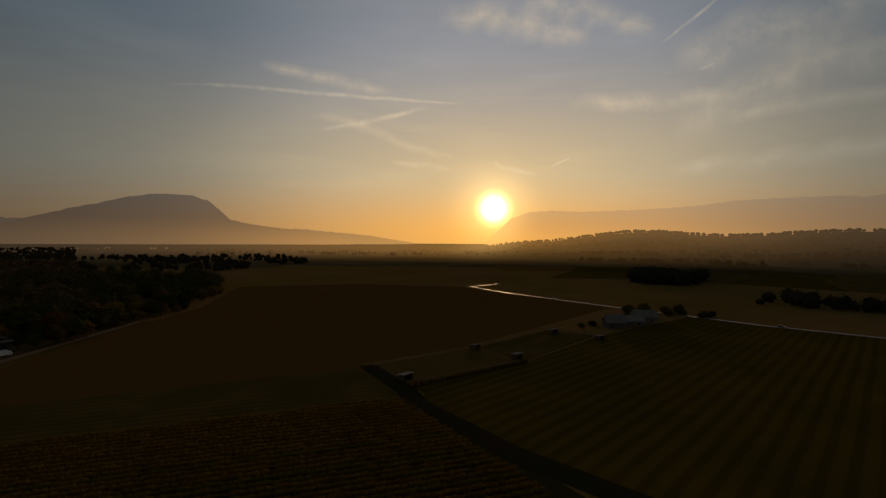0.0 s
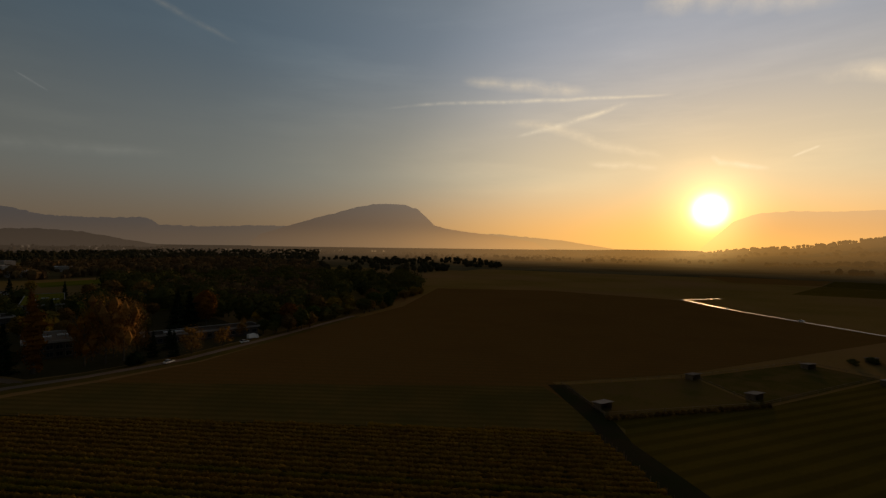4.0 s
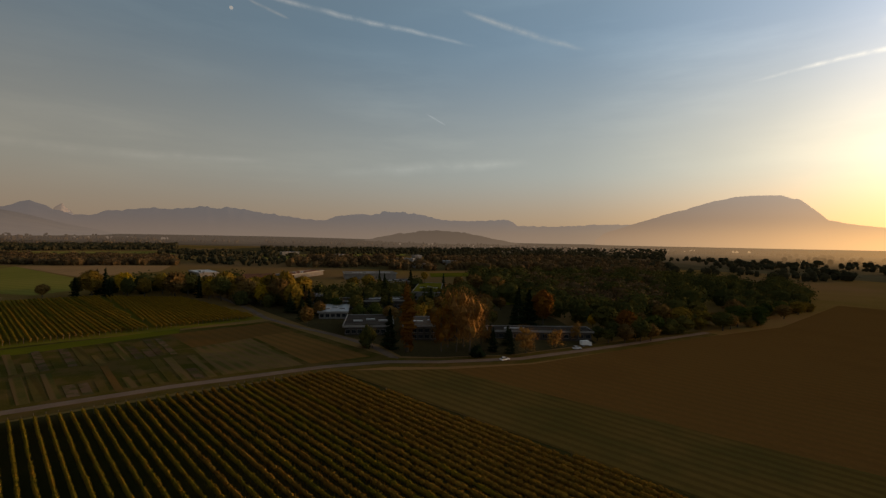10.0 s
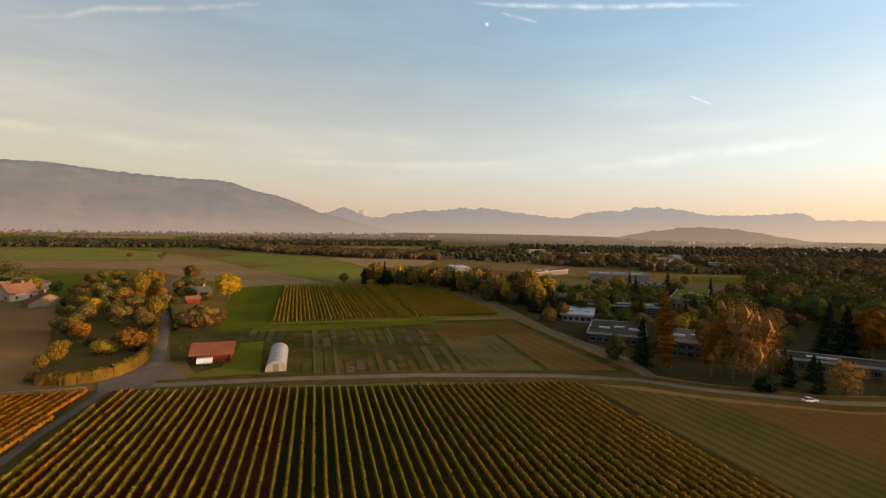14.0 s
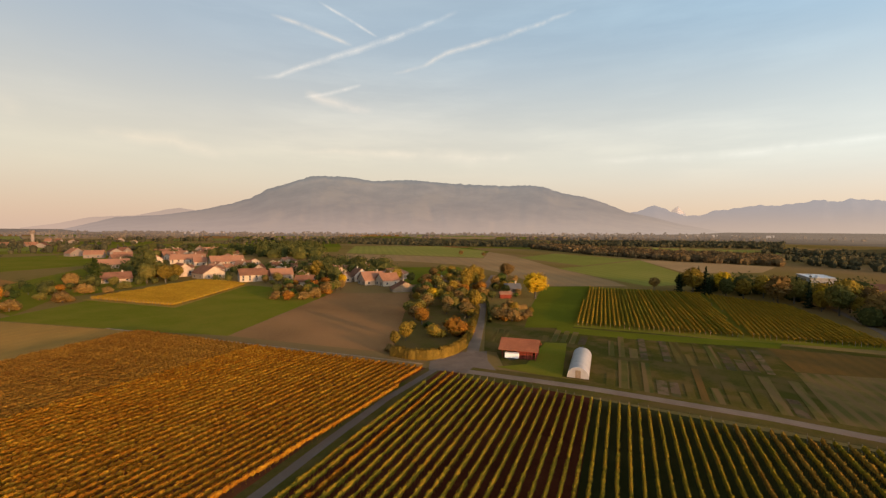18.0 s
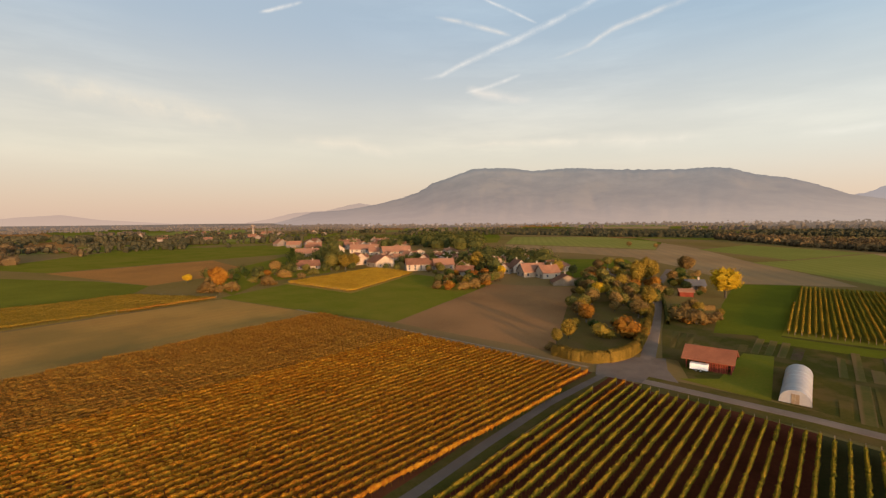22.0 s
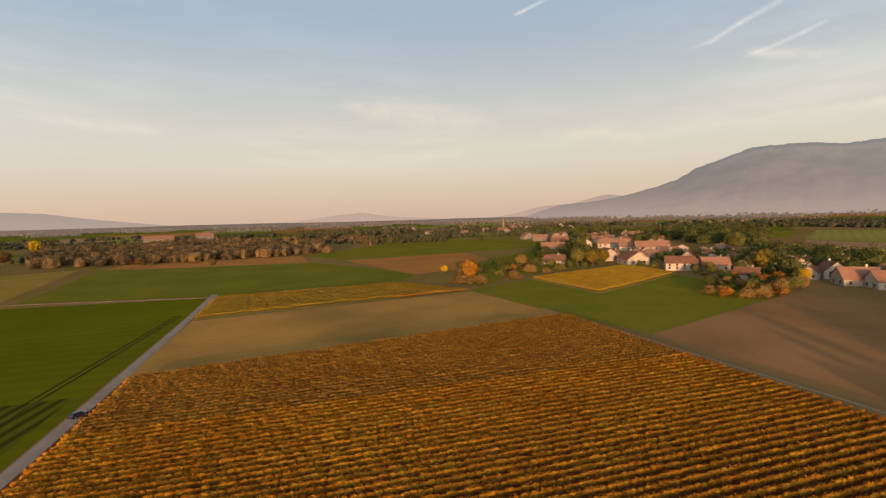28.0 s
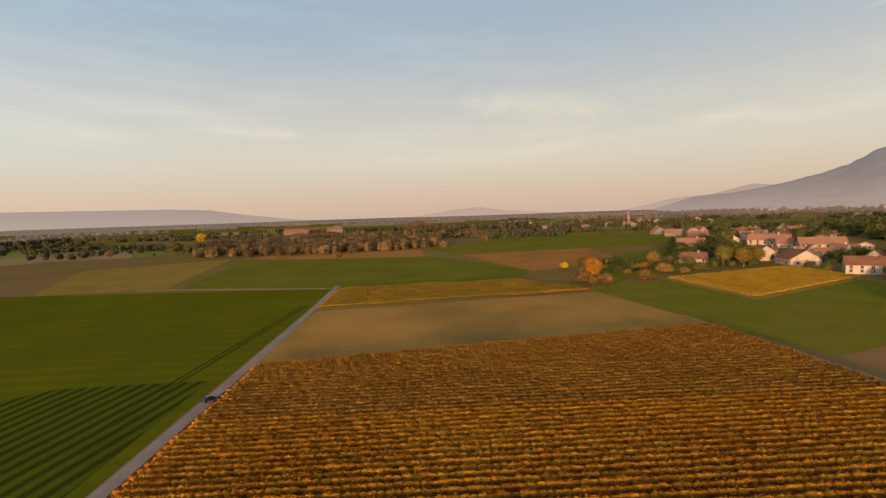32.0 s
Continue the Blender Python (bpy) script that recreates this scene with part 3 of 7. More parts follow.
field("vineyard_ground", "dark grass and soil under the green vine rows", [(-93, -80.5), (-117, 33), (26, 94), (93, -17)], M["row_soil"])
field("vineyard_ground", "reddish brown soil under the first vine rows", [(-93, -80.3), (-101.4, -40.8), (71, 19.5), (92.8, -17)], M["row_soil_dry"], 0.09)
field("vineyard_ground", "brown soil under the golden vine rows", [(-92, -84), (-52, -188), (74, -132), (47, -39.2)], M["row_soil_dry"])
field("vineyard_ground", "dark soil under the far vine rows", [(-170, -78), (-290, -124), (-314, -61), (-298, -17), (-212, 20), (-192, -22)], M["grass"], 0.06)
field("garden_lawn", "shady rough grass inside the garden hedge", [(-94, -101), (-99, -91), (-109, -89), (-124, -95), (-166, -123), (-247, -178), (-298, -238), (-261, -244), (-162, -162), (-114, -119)], M["weedy"], 0.08)
field("plowed_field", "freshly plowed reddish brown field beside the hedge", [(-71, -159), (-156, -215), (-190, -179), (-112, -94), (-98, -96)], M["plowed"])
field("meadow", "green meadow below the village", [(-20, -248), (-56, -276), (-139, -275), (-158, -217), (-71, -159), (-52, -190)], M["grass"])
field("garden_meadow", "green gardens before the village houses", [(-26, -253), (-45, -290), (-94, -318), (-111, -377), (-92, -463), (-37, -373), (-20, -290)], M["grass"], 0.07)
field("autumn_vineyard_field", "square golden yellow vineyard by the village", [(-55, -280), (-130, -324), (-141, -280), (-78, -227)], M["autumn_field"], 0.1)
field("stubble_field", "pale tan harvested field", [(75, -134), (91, -197), (-21, -244), (-52, -188)], M["stubble"])
field("autumn_vineyard_field", "yellow green vineyard strip past the stubble", [(107, -247), (92, -199), (-21, -247), (18, -277)], M["autumn_field"], 0.1)
field("dark_crop_field", "wide dark green winter crop field", [(112, -252), (60, -268), (18, -280), (11, -312), (40, -350), (106, -408), (195, -397), (270, -390), (205, -247)], M["dark_crop"])
field("rust_field", "rust brown autumn field", [(76, -416), (-30, -459), (-50, -357), (11, -312)], M["rust_field"])
field("rust_field", "orange brown autumn vineyard strip", [(106, -408), (195, -397), (270, -400), (280, -440), (131, -476)], M["rust_field"])
field("autumn_vineyard_field", "orange autumn vineyard beside the crop", [(283, -222), (215, -247), (296, -406), (380, -330)], M["autumn_field"], 0.1)
field("crop_field", "bright green young crop field beside the lane", [(110, -249), (60, -72), (80, -30), (260, -20), (330, -215)], M["crop"])
field("crop_field", "green crop field behind the village", [(-30, -465), (76, -420), (130, -480), (60, -640), (-160, -620), (-120, -500)], M["grass"])
field("crop_field", "green field behind the gardens", [(-289, -302), (-334, -267), (-308, -240), (-235, -205), (-207, -211)], M["grass"], 0.08)
field("crop_field", "wide yellow green field behind the village", [(-525, -658), (-648, -567), (-583, -415), (-451, -323), (-426, -399), (-383, -498)], M["far_crop"], 0.08)
field("plowed_field", "long tan strip of bare soil behind the village", [(-376, -489), (-419, -392), (-444, -318), (-565, -395), (-508, -313), (-404, -208), (-335, -125), (-312, -105), (-273, -144), (-320, -210), (-355, -277), (-346, -346), (-308, -401)], M["far_stubble"], 0.07)
field("crop_field", "bright yellow green strip before the woods", [(-485, -297), (-602, -307), (-573, -184), (-440, -192)], M["far_crop"], 0.1)
field("crop_field", "dull green strip before the woods", [(-394, -198), (-436, -188), (-567, -179), (-428, -99), (-344, -83), (-321, -96), (-342, -127)], M["far_crop"], 0.1)
field("stubble_strip", "pale stubble strip at the woods' edge", [(-567, -179), (-589, -102), (-581, -48), (-501, -51), (-439, -99)], M["far_stubble"], 0.1)
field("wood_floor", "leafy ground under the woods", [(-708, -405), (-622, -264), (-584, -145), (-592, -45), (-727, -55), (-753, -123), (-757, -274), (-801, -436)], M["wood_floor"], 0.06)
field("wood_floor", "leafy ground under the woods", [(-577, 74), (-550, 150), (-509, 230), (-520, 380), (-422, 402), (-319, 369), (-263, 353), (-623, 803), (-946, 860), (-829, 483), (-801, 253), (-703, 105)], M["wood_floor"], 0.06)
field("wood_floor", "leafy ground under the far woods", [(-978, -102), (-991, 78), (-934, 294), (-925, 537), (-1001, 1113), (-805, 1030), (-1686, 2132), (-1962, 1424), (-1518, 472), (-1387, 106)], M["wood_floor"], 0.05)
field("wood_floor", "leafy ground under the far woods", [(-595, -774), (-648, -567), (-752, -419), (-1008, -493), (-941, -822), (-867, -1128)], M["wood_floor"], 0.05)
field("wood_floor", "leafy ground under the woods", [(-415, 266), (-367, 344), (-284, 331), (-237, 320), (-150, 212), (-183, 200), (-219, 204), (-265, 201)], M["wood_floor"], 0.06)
field("meadow", "pale green clearing behind the first woods", [(-917, -512), (-920, -333), (-979, -159), (-1012, -77), (-882, -67), (-811, -201), (-847, -461)], M["far_crop"], 0.1)
field("meadow", "green clearing among the woods", [(-1050, 228), (-1181, 443), (-990, 396), (-818, 197)], M["far_crop"], 0.1)
field("meadow", "green clearing among the woods", [(-913, 72), (-935, 182), (-770, 156), (-709, 61)], M["far_crop"], 0.1)
field("meadow", "dim green clearing behind the school", [(-473, 221), (-503, 368), (-443, 326), (-423, 201)], M["grass"], 0.1)
field("meadow", "dim green clearing behind the school", [(-266, 180), (-275, 208), (-230, 180), (-224, 157)], M["grass"], 0.1)
field("meadow", "rough grass among the woods", [(-217, 216), (-250, 335), (-202, 276), (-184, 197)], M["weedy"], 0.1)
field("meadow", "green meadow beside the yellow tree", [(-268, -144), (-205, -116), (-155, -91), (-168, -77), (-293, -123)], M["grass"], 0.07)
field("garden_ground", "grassy garden plot with vegetable beds", [(-108, -70), (-118, -79), (-164, -92), (-172, -80), (-190, -22), (-205, 22), (-184, 30), (-127, 53), (-124, 30), (-119, -10)], M["weedy"])
field("garden_ground", "rough brushy ground between the lane and the barn", [(-117, -83), (-145, -102.5), (-176, -122.5), (-172, -96), (-160, -88), (-119, -77)], M["weedy"], 0.065)
field("garden_lawn", "mown grass between barn and tunnel", [(-106, -71), (-114, -66), (-140, -74), (-144, -68), (-110, -53), (-108, -59)], M["grass"], 0.09)
field("grass_verge", "grass verge between the gardens and the far vines", [(-166, -83), (-175, -57), (-196, -13), (-187, -13), (-166, -53), (-157, -78)], M["grass"], 0.09)
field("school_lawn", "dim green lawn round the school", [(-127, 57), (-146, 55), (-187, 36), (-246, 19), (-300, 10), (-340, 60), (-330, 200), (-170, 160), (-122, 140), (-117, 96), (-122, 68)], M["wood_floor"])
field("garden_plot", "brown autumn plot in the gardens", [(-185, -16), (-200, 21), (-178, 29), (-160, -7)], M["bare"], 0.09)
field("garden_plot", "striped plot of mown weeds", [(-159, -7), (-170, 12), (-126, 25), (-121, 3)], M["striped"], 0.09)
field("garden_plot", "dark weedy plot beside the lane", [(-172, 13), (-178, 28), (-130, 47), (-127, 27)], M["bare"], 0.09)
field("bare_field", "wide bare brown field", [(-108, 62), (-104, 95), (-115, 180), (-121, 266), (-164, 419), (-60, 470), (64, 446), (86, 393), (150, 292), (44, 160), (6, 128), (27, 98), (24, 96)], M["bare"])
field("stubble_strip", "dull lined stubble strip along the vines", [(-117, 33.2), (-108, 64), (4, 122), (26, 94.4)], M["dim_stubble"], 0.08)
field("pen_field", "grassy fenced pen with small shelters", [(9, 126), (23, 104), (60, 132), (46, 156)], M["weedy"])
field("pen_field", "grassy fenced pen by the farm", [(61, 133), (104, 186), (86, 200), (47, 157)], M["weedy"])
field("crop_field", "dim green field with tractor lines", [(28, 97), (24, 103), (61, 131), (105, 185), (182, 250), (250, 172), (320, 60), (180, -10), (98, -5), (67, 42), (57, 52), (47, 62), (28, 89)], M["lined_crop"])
field("crop_rows", "dark green crop rows beside the lane", [(62, -68), (78, -122), (112, -112), (150, -60), (110, -30), (75, -36)], M["row_crop"], 0.09)
# the patchwork of fields across the plain, cell by cell
PATCH = random.Random(31)
FRONTLIT_FIELDS = [("far_crop", "far green crop field on the plain"), ("grass", "far green meadow on the plain"), ("far_stubble", "far tan stubble field on the plain"), ("dark_crop", "far dark green field on the plain"),
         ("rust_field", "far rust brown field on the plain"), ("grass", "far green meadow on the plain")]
# darker colours for cells towards the sun: the backlight is put into the fields
BACKLIT_FIELDS = [("bare", "dim brown field far on the plain"), ("lined_crop", "dim green field far on the plain"), ("dim_stubble", "dim stubble field far on the plain")]
RADII = [640, 790, 980, 1230, 1530, 1880, 2300]
corner = {(i, j): direction(j * 9.0 + PATCH.uniform(-2.2, 2.2), 0) * (RADII[i] * PATCH.uniform(0.96, 1.05)) for i in range(len(RADII)) for j in range(40)}
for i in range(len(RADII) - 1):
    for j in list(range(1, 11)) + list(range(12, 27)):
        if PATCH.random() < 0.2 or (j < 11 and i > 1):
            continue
        kind, words = PATCH.choice(FRONTLIT_FIELDS if j > 10 else BACKLIT_FIELDS)
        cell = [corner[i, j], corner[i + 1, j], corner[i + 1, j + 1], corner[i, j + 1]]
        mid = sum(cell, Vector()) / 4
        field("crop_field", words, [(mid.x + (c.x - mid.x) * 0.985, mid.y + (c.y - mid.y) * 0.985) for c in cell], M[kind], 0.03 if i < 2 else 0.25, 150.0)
for k in (0.0, 1.9):
    strip("tractor_track", "bare wheel track through the crop", [(79 + k, -98), (84.5 + k, -119), (101 + k, -207)], 0.6, M["track"], 0.07, "track")

strip("grass_verge", "dark grassy verge along the lane", [(-93, -82), (-69, -75.9), (-48.4, -68.7), (-32.5, -62.6), (112, -11.5)], 6.0, M["weedy"], 0.07, "verge")
strip("road", "narrow grey asphalt lane between two vineyards", [(-93, -82), (-69, -75.9), (-48.4, -68.7), (-32.5, -62.6), (112, -11.5)], 2.8, M["asphalt"])
field("road_junction", "grey asphalt junction", [(-91, -83), (-97, -88), (-111, -87), (-117, -82), (-109, -76), (-103, -69), (-98, -68), (-94, -77)], M["asphalt"], 0.12)
strip("path", "pale field path along the crop", [(230, -241), (201, -246), (151, -248), (108, -250)], 1.3, M["asphalt"], 0.1, "path")
strip("path", "pale narrow path along the golden vines", [(-46, -201), (-63, -163), (-74, -136), (-85, -110), (-91, -95), (-94, -88)], 0.9, M["pale_path"], 0.1, "path")
strip("road", "asphalt lane into the village", [(-112, -84), (-143.5, -104.5), (-188, -134.5), (-235, -167), (-300, -205)], 4.0, M["asphalt"])
strip("grass_verge", "dark grassy verge along the curving road", [(-97, -74), (-107, -45), (-116, -9.5), (-122, 30), (-121.5, 50), (-116, 66), (-111, 94), (-114, 130), (-118, 166), (-123, 210)], 11.0, M["weedy"], 0.11, "verge")
strip("road", "curving asphalt road past the vineyard", [(-97, -74), (-107, -45), (-116, -9.5), (-122, 30), (-121.5, 50), (-116, 66), (-111, 94), (-114, 130), (-118, 166), (-123, 210)], 3.3, M["asphalt"], 0.18)
strip("road", "pale lane up to the school", [(-121, 55), (-145, 52), (-168, 43), (-186, 33), (-214, 21), (-246, 15), (-300, 0)], 3.0, M["asphalt"], 0.08)
strip("road", "straight asphalt lane between crop and vines", [(112, -258), (90, -186), (72, -122), (58, -72), (44, -22)], 3.0, M["pale_lane"])
strip("road", "farm road shining in the low sun", [(96, 491), (62, 452), (89, 393), (157, 289), (182, 256), (206, 221), (245, 184), (300, 130)], 4.0, M["worn_asphalt"])
strip("dirt_track", "dark dirt track along the vineyard", [(8, 126), (23, 99), (27, 88), (46, 61), (56, 51), (66, 41), (97, -6)], 6.5, M["track"])

# ---- mountains ----


def mountain(name, label, outline, dist, foot, material, rough=0.12, seed=0, jagged=1.0):
    """A relief whose ridge follows headings and elevations; dist: the ridge's distance, foot: where it leaves the plain."""
    rng = np.random.RandomState(seed)
    az0, az1 = outline[0][0], outline[-1][0]
    n = max(24, int(abs(az1 - az0) * 6))
    azs = np.linspace(az0, az1, n)
    a, e = zip(*outline)
    order = np.argsort(a)
    els = np.interp(azs, np.array(a)[order], np.array(e)[order])
    rings = 16
    v, f = [], []
    for i, az in enumerate(azs):
        d = direction(az, 0)
        top = 40 + dist * math.tan(radians(els[i] * 1.03))
        jag = noise.noise(Vector((az * 1.7, seed * 3.1, 0))) * 0.02 + noise.noise(Vector((az * 6.0, seed, 1))) * 0.008
        base = gz(d.x * foot, d.y * foot) - 6
        for k in range(rings + 2):
            if k <= rings:
                u = k / rings
                r = foot + (dist - foot) * u
                fold = noise.noise(Vector((az * 0.45, u * 2.2, seed))) * 0.55 + noise.noise(Vector((az * 1.1, u * 4.0, seed + 5))) * 0.3
                z = base + (top - base) * (1 + jag * jagged * u ** 8) * (u ** 1.5 * (1 + rough * fold * 4 * u * (1 - u)))
                r += fold * rough * (dist - foot) * (1 - u) * u * 2
            else:
                r, z = dist + 180, base
            v.append((d.x * r, d.y * r, z))
    w = rings + 2
    for i in range(n - 1):
        for k in range(w - 1):
            f.append((i * w + k, i * w + k + 1, (i + 1) * w + k + 1, (i + 1) * w + k) if az1 < az0 else (i * w + k, (i + 1) * w + k, (i + 1) * w + k + 1, i * w + k + 1))
    return tagged(new(name, mesh(name, v, f, material, True)), label, "mountain")


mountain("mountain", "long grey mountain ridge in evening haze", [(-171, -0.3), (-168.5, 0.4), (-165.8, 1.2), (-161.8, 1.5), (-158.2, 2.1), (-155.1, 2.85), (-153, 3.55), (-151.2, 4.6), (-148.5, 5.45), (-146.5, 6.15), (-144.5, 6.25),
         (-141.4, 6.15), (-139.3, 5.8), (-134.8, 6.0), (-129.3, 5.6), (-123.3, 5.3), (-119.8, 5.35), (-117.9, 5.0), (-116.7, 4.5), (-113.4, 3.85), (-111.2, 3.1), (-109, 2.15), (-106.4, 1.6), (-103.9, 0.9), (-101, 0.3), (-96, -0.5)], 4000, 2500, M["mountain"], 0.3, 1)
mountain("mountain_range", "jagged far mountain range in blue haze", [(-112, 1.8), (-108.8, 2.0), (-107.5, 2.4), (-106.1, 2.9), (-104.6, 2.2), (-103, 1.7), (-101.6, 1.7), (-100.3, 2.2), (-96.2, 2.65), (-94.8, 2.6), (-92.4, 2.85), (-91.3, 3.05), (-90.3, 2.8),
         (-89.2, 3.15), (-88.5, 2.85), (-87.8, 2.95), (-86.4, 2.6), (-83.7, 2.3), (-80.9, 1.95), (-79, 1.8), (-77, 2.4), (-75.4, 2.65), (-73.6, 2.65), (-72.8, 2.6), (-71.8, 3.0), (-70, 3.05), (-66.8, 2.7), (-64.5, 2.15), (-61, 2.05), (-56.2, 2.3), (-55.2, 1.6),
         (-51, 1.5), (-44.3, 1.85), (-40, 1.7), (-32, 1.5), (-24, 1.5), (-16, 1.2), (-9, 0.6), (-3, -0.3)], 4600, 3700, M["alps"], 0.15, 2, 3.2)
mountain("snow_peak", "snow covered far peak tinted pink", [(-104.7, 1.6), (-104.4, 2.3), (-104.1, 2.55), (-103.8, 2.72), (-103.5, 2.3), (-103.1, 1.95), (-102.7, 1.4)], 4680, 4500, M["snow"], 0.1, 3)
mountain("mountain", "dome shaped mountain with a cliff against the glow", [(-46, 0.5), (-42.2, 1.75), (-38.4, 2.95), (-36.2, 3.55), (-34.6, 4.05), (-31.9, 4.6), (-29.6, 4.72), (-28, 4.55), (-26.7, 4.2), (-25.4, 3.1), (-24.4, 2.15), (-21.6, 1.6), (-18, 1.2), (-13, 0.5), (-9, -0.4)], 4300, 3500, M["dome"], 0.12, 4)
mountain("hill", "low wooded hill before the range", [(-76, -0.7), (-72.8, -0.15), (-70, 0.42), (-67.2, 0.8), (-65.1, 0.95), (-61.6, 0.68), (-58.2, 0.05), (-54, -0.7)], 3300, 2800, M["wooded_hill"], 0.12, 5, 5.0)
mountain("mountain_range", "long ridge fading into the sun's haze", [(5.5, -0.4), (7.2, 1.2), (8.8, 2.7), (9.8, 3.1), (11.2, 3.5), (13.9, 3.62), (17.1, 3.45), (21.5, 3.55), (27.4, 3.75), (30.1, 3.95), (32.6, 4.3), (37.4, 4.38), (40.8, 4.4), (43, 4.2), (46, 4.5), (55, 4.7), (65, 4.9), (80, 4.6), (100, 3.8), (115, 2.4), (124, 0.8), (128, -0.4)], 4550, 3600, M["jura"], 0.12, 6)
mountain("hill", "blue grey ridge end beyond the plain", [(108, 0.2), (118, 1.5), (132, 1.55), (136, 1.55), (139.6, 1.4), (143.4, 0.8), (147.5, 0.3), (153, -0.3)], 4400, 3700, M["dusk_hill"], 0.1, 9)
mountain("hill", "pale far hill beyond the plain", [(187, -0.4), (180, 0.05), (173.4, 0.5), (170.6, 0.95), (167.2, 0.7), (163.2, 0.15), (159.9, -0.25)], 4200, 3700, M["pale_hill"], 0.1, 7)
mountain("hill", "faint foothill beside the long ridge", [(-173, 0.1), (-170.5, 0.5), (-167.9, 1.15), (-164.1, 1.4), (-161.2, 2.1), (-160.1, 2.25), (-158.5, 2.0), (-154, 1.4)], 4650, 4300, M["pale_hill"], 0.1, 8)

# ---- vines ----


def leaf_quads(points, size, rng, up=0.3, out=None):
    """Small tilted leaf sheets at the points, as arrays of corners and faces."""
    n = len(points)
    nrm = rng.normal(size=(n, 3)) * (1.0 if out is None else 0.55) + [0, 0, up] + (0 if out is None else out)
    nrm /= np.linalg.norm(nrm, axis=1, keepdims=True)
    t = np.cross(nrm, rng.normal(size=(n, 3)))
    t /= np.linalg.norm(t, axis=1, keepdims=True) + 1e-9
    b = np.cross(nrm, t)
    s = (size * rng.uniform(0.6, 1.3, n))[:, None] if np.isscalar(size) else (size * rng.uniform(0.7, 1.2, n))[:, None]
    c = np.stack([points - t * s, points - b * s * 0.7, points + t * s, points + b * s * 0.7], 1).reshape(-1, 3)
    return c, np.arange(4 * n).reshape(n, 4)


SEG = 7.2


def vine_mesh(seed, gaps=0.07, tuft=False):
    """Six vines on a trellis: each plant a lumpy body of leaves with loose shoots round it and a thin trunk below."""
    rng = np.random.RandomState(seed)
    s = Solid()
    ring = 7
    pts, outs = [], []
    for k in range(6):
        x0, size = 0.6 + 1.2 * k + rng.uniform(-0.12, 0.12), (0.5 if rng.rand() < gaps else 1.0) * rng.uniform(0.9, 1.1)
        lean, high = rng.uniform(-0.05, 0.05), rng.uniform(0.94, 1.08)
        if tuft:
            size, lean, high = size * rng.uniform(0.9, 1.08), rng.uniform(-0.05, 0.05), rng.uniform(0.96, 1.06)
        v, f = [], []
        for i, (u, r) in enumerate(((-0.62, 0.5), (-0.34, 0.88), (0.0, 1.0), (0.34, 0.88), (0.62, 0.5)) if tuft else ((-0.66, 0.58), (-0.36, 0.92), (0.0, 0.98), (0.36, 0.92), (0.66, 0.58))):
            for j in range(ring):
                a = 2 * math.pi * j / ring
                q = r * size * rng.uniform(0.8, 1.16)
                v.append((x0 + u + rng.uniform(-0.08, 0.08), lean + math.cos(a) * 0.46 * q, 1.28 * high + math.sin(a) * (0.42 if math.sin(a) > 0 else 0.52) * q))
            if i:
                f += [((i - 1) * ring + j, (i - 1) * ring + (j + 1) % ring, i * ring + (j + 1) % ring, i * ring + j) for j in range(ring)]
        s.add(v, f + [tuple(range(ring - 1, -1, -1)), tuple(range(4 * ring, 5 * ring))])
        m = 42
        a, r = rng.uniform(0, 2 * math.pi, m), size * rng.uniform(0.75, 1.3, m)
        pts.append(np.stack([x0 + rng.uniform(-0.65, 0.65, m), lean + np.cos(a) * 0.46 * r, 1.28 * high + np.sin(a) * 0.48 * r], 1))
        outs.append(np.stack([np.zeros(m), np.cos(a), np.sin(a)], 1))
        s.tube((x0, 0, -0.05), (x0 + 0.05, 0.03, 0.9), 0.04, 0.03, 4)
    pts = np.concatenate(pts)
    pts[:, 2] = np.clip(pts[:, 2], 0.6, 2.2)
    q, qf = leaf_quads(pts, 0.135, rng, 0.3, np.concatenate(outs))
    s.add(q.tolist(), qf.tolist())
    return mesh("vine_canopy", s.v, s.f, M["vine_green"])


VINES = [vine_mesh(10 + k) for k in range(6)]
TUFTS = [vine_mesh(30 + k, 0.1, True) for k in range(8)]
POST = Solid().tube((0, 0, -0.1), (0, 0, 1.9), 0.06, 0.05, 6).make("post", M["wood"])


def clip_line(poly, p, d):
    """Where the line p + s d crosses a convex polygon: the two values of s."""
    hits = []
    for (ax, ay), (bx, by) in zip(poly, poly[1:] + poly[:1]):
        ex, ey = bx - ax, by - ay
        det = d[0] * -ey + d[1] * ex
        if abs(det) < 1e-9:
            continue
        rx, ry = ax - p[0], ay - p[1]
        s = (rx * -ey + ry * ex) / det
        u = (d[0] * ry - d[1] * rx) / det
        if -1e-6 <= u <= 1 + 1e-6:
            hits.append(s)
    return (min(hits), max(hits)) if len(hits) > 1 and max(hits) - min(hits) > 3 else None


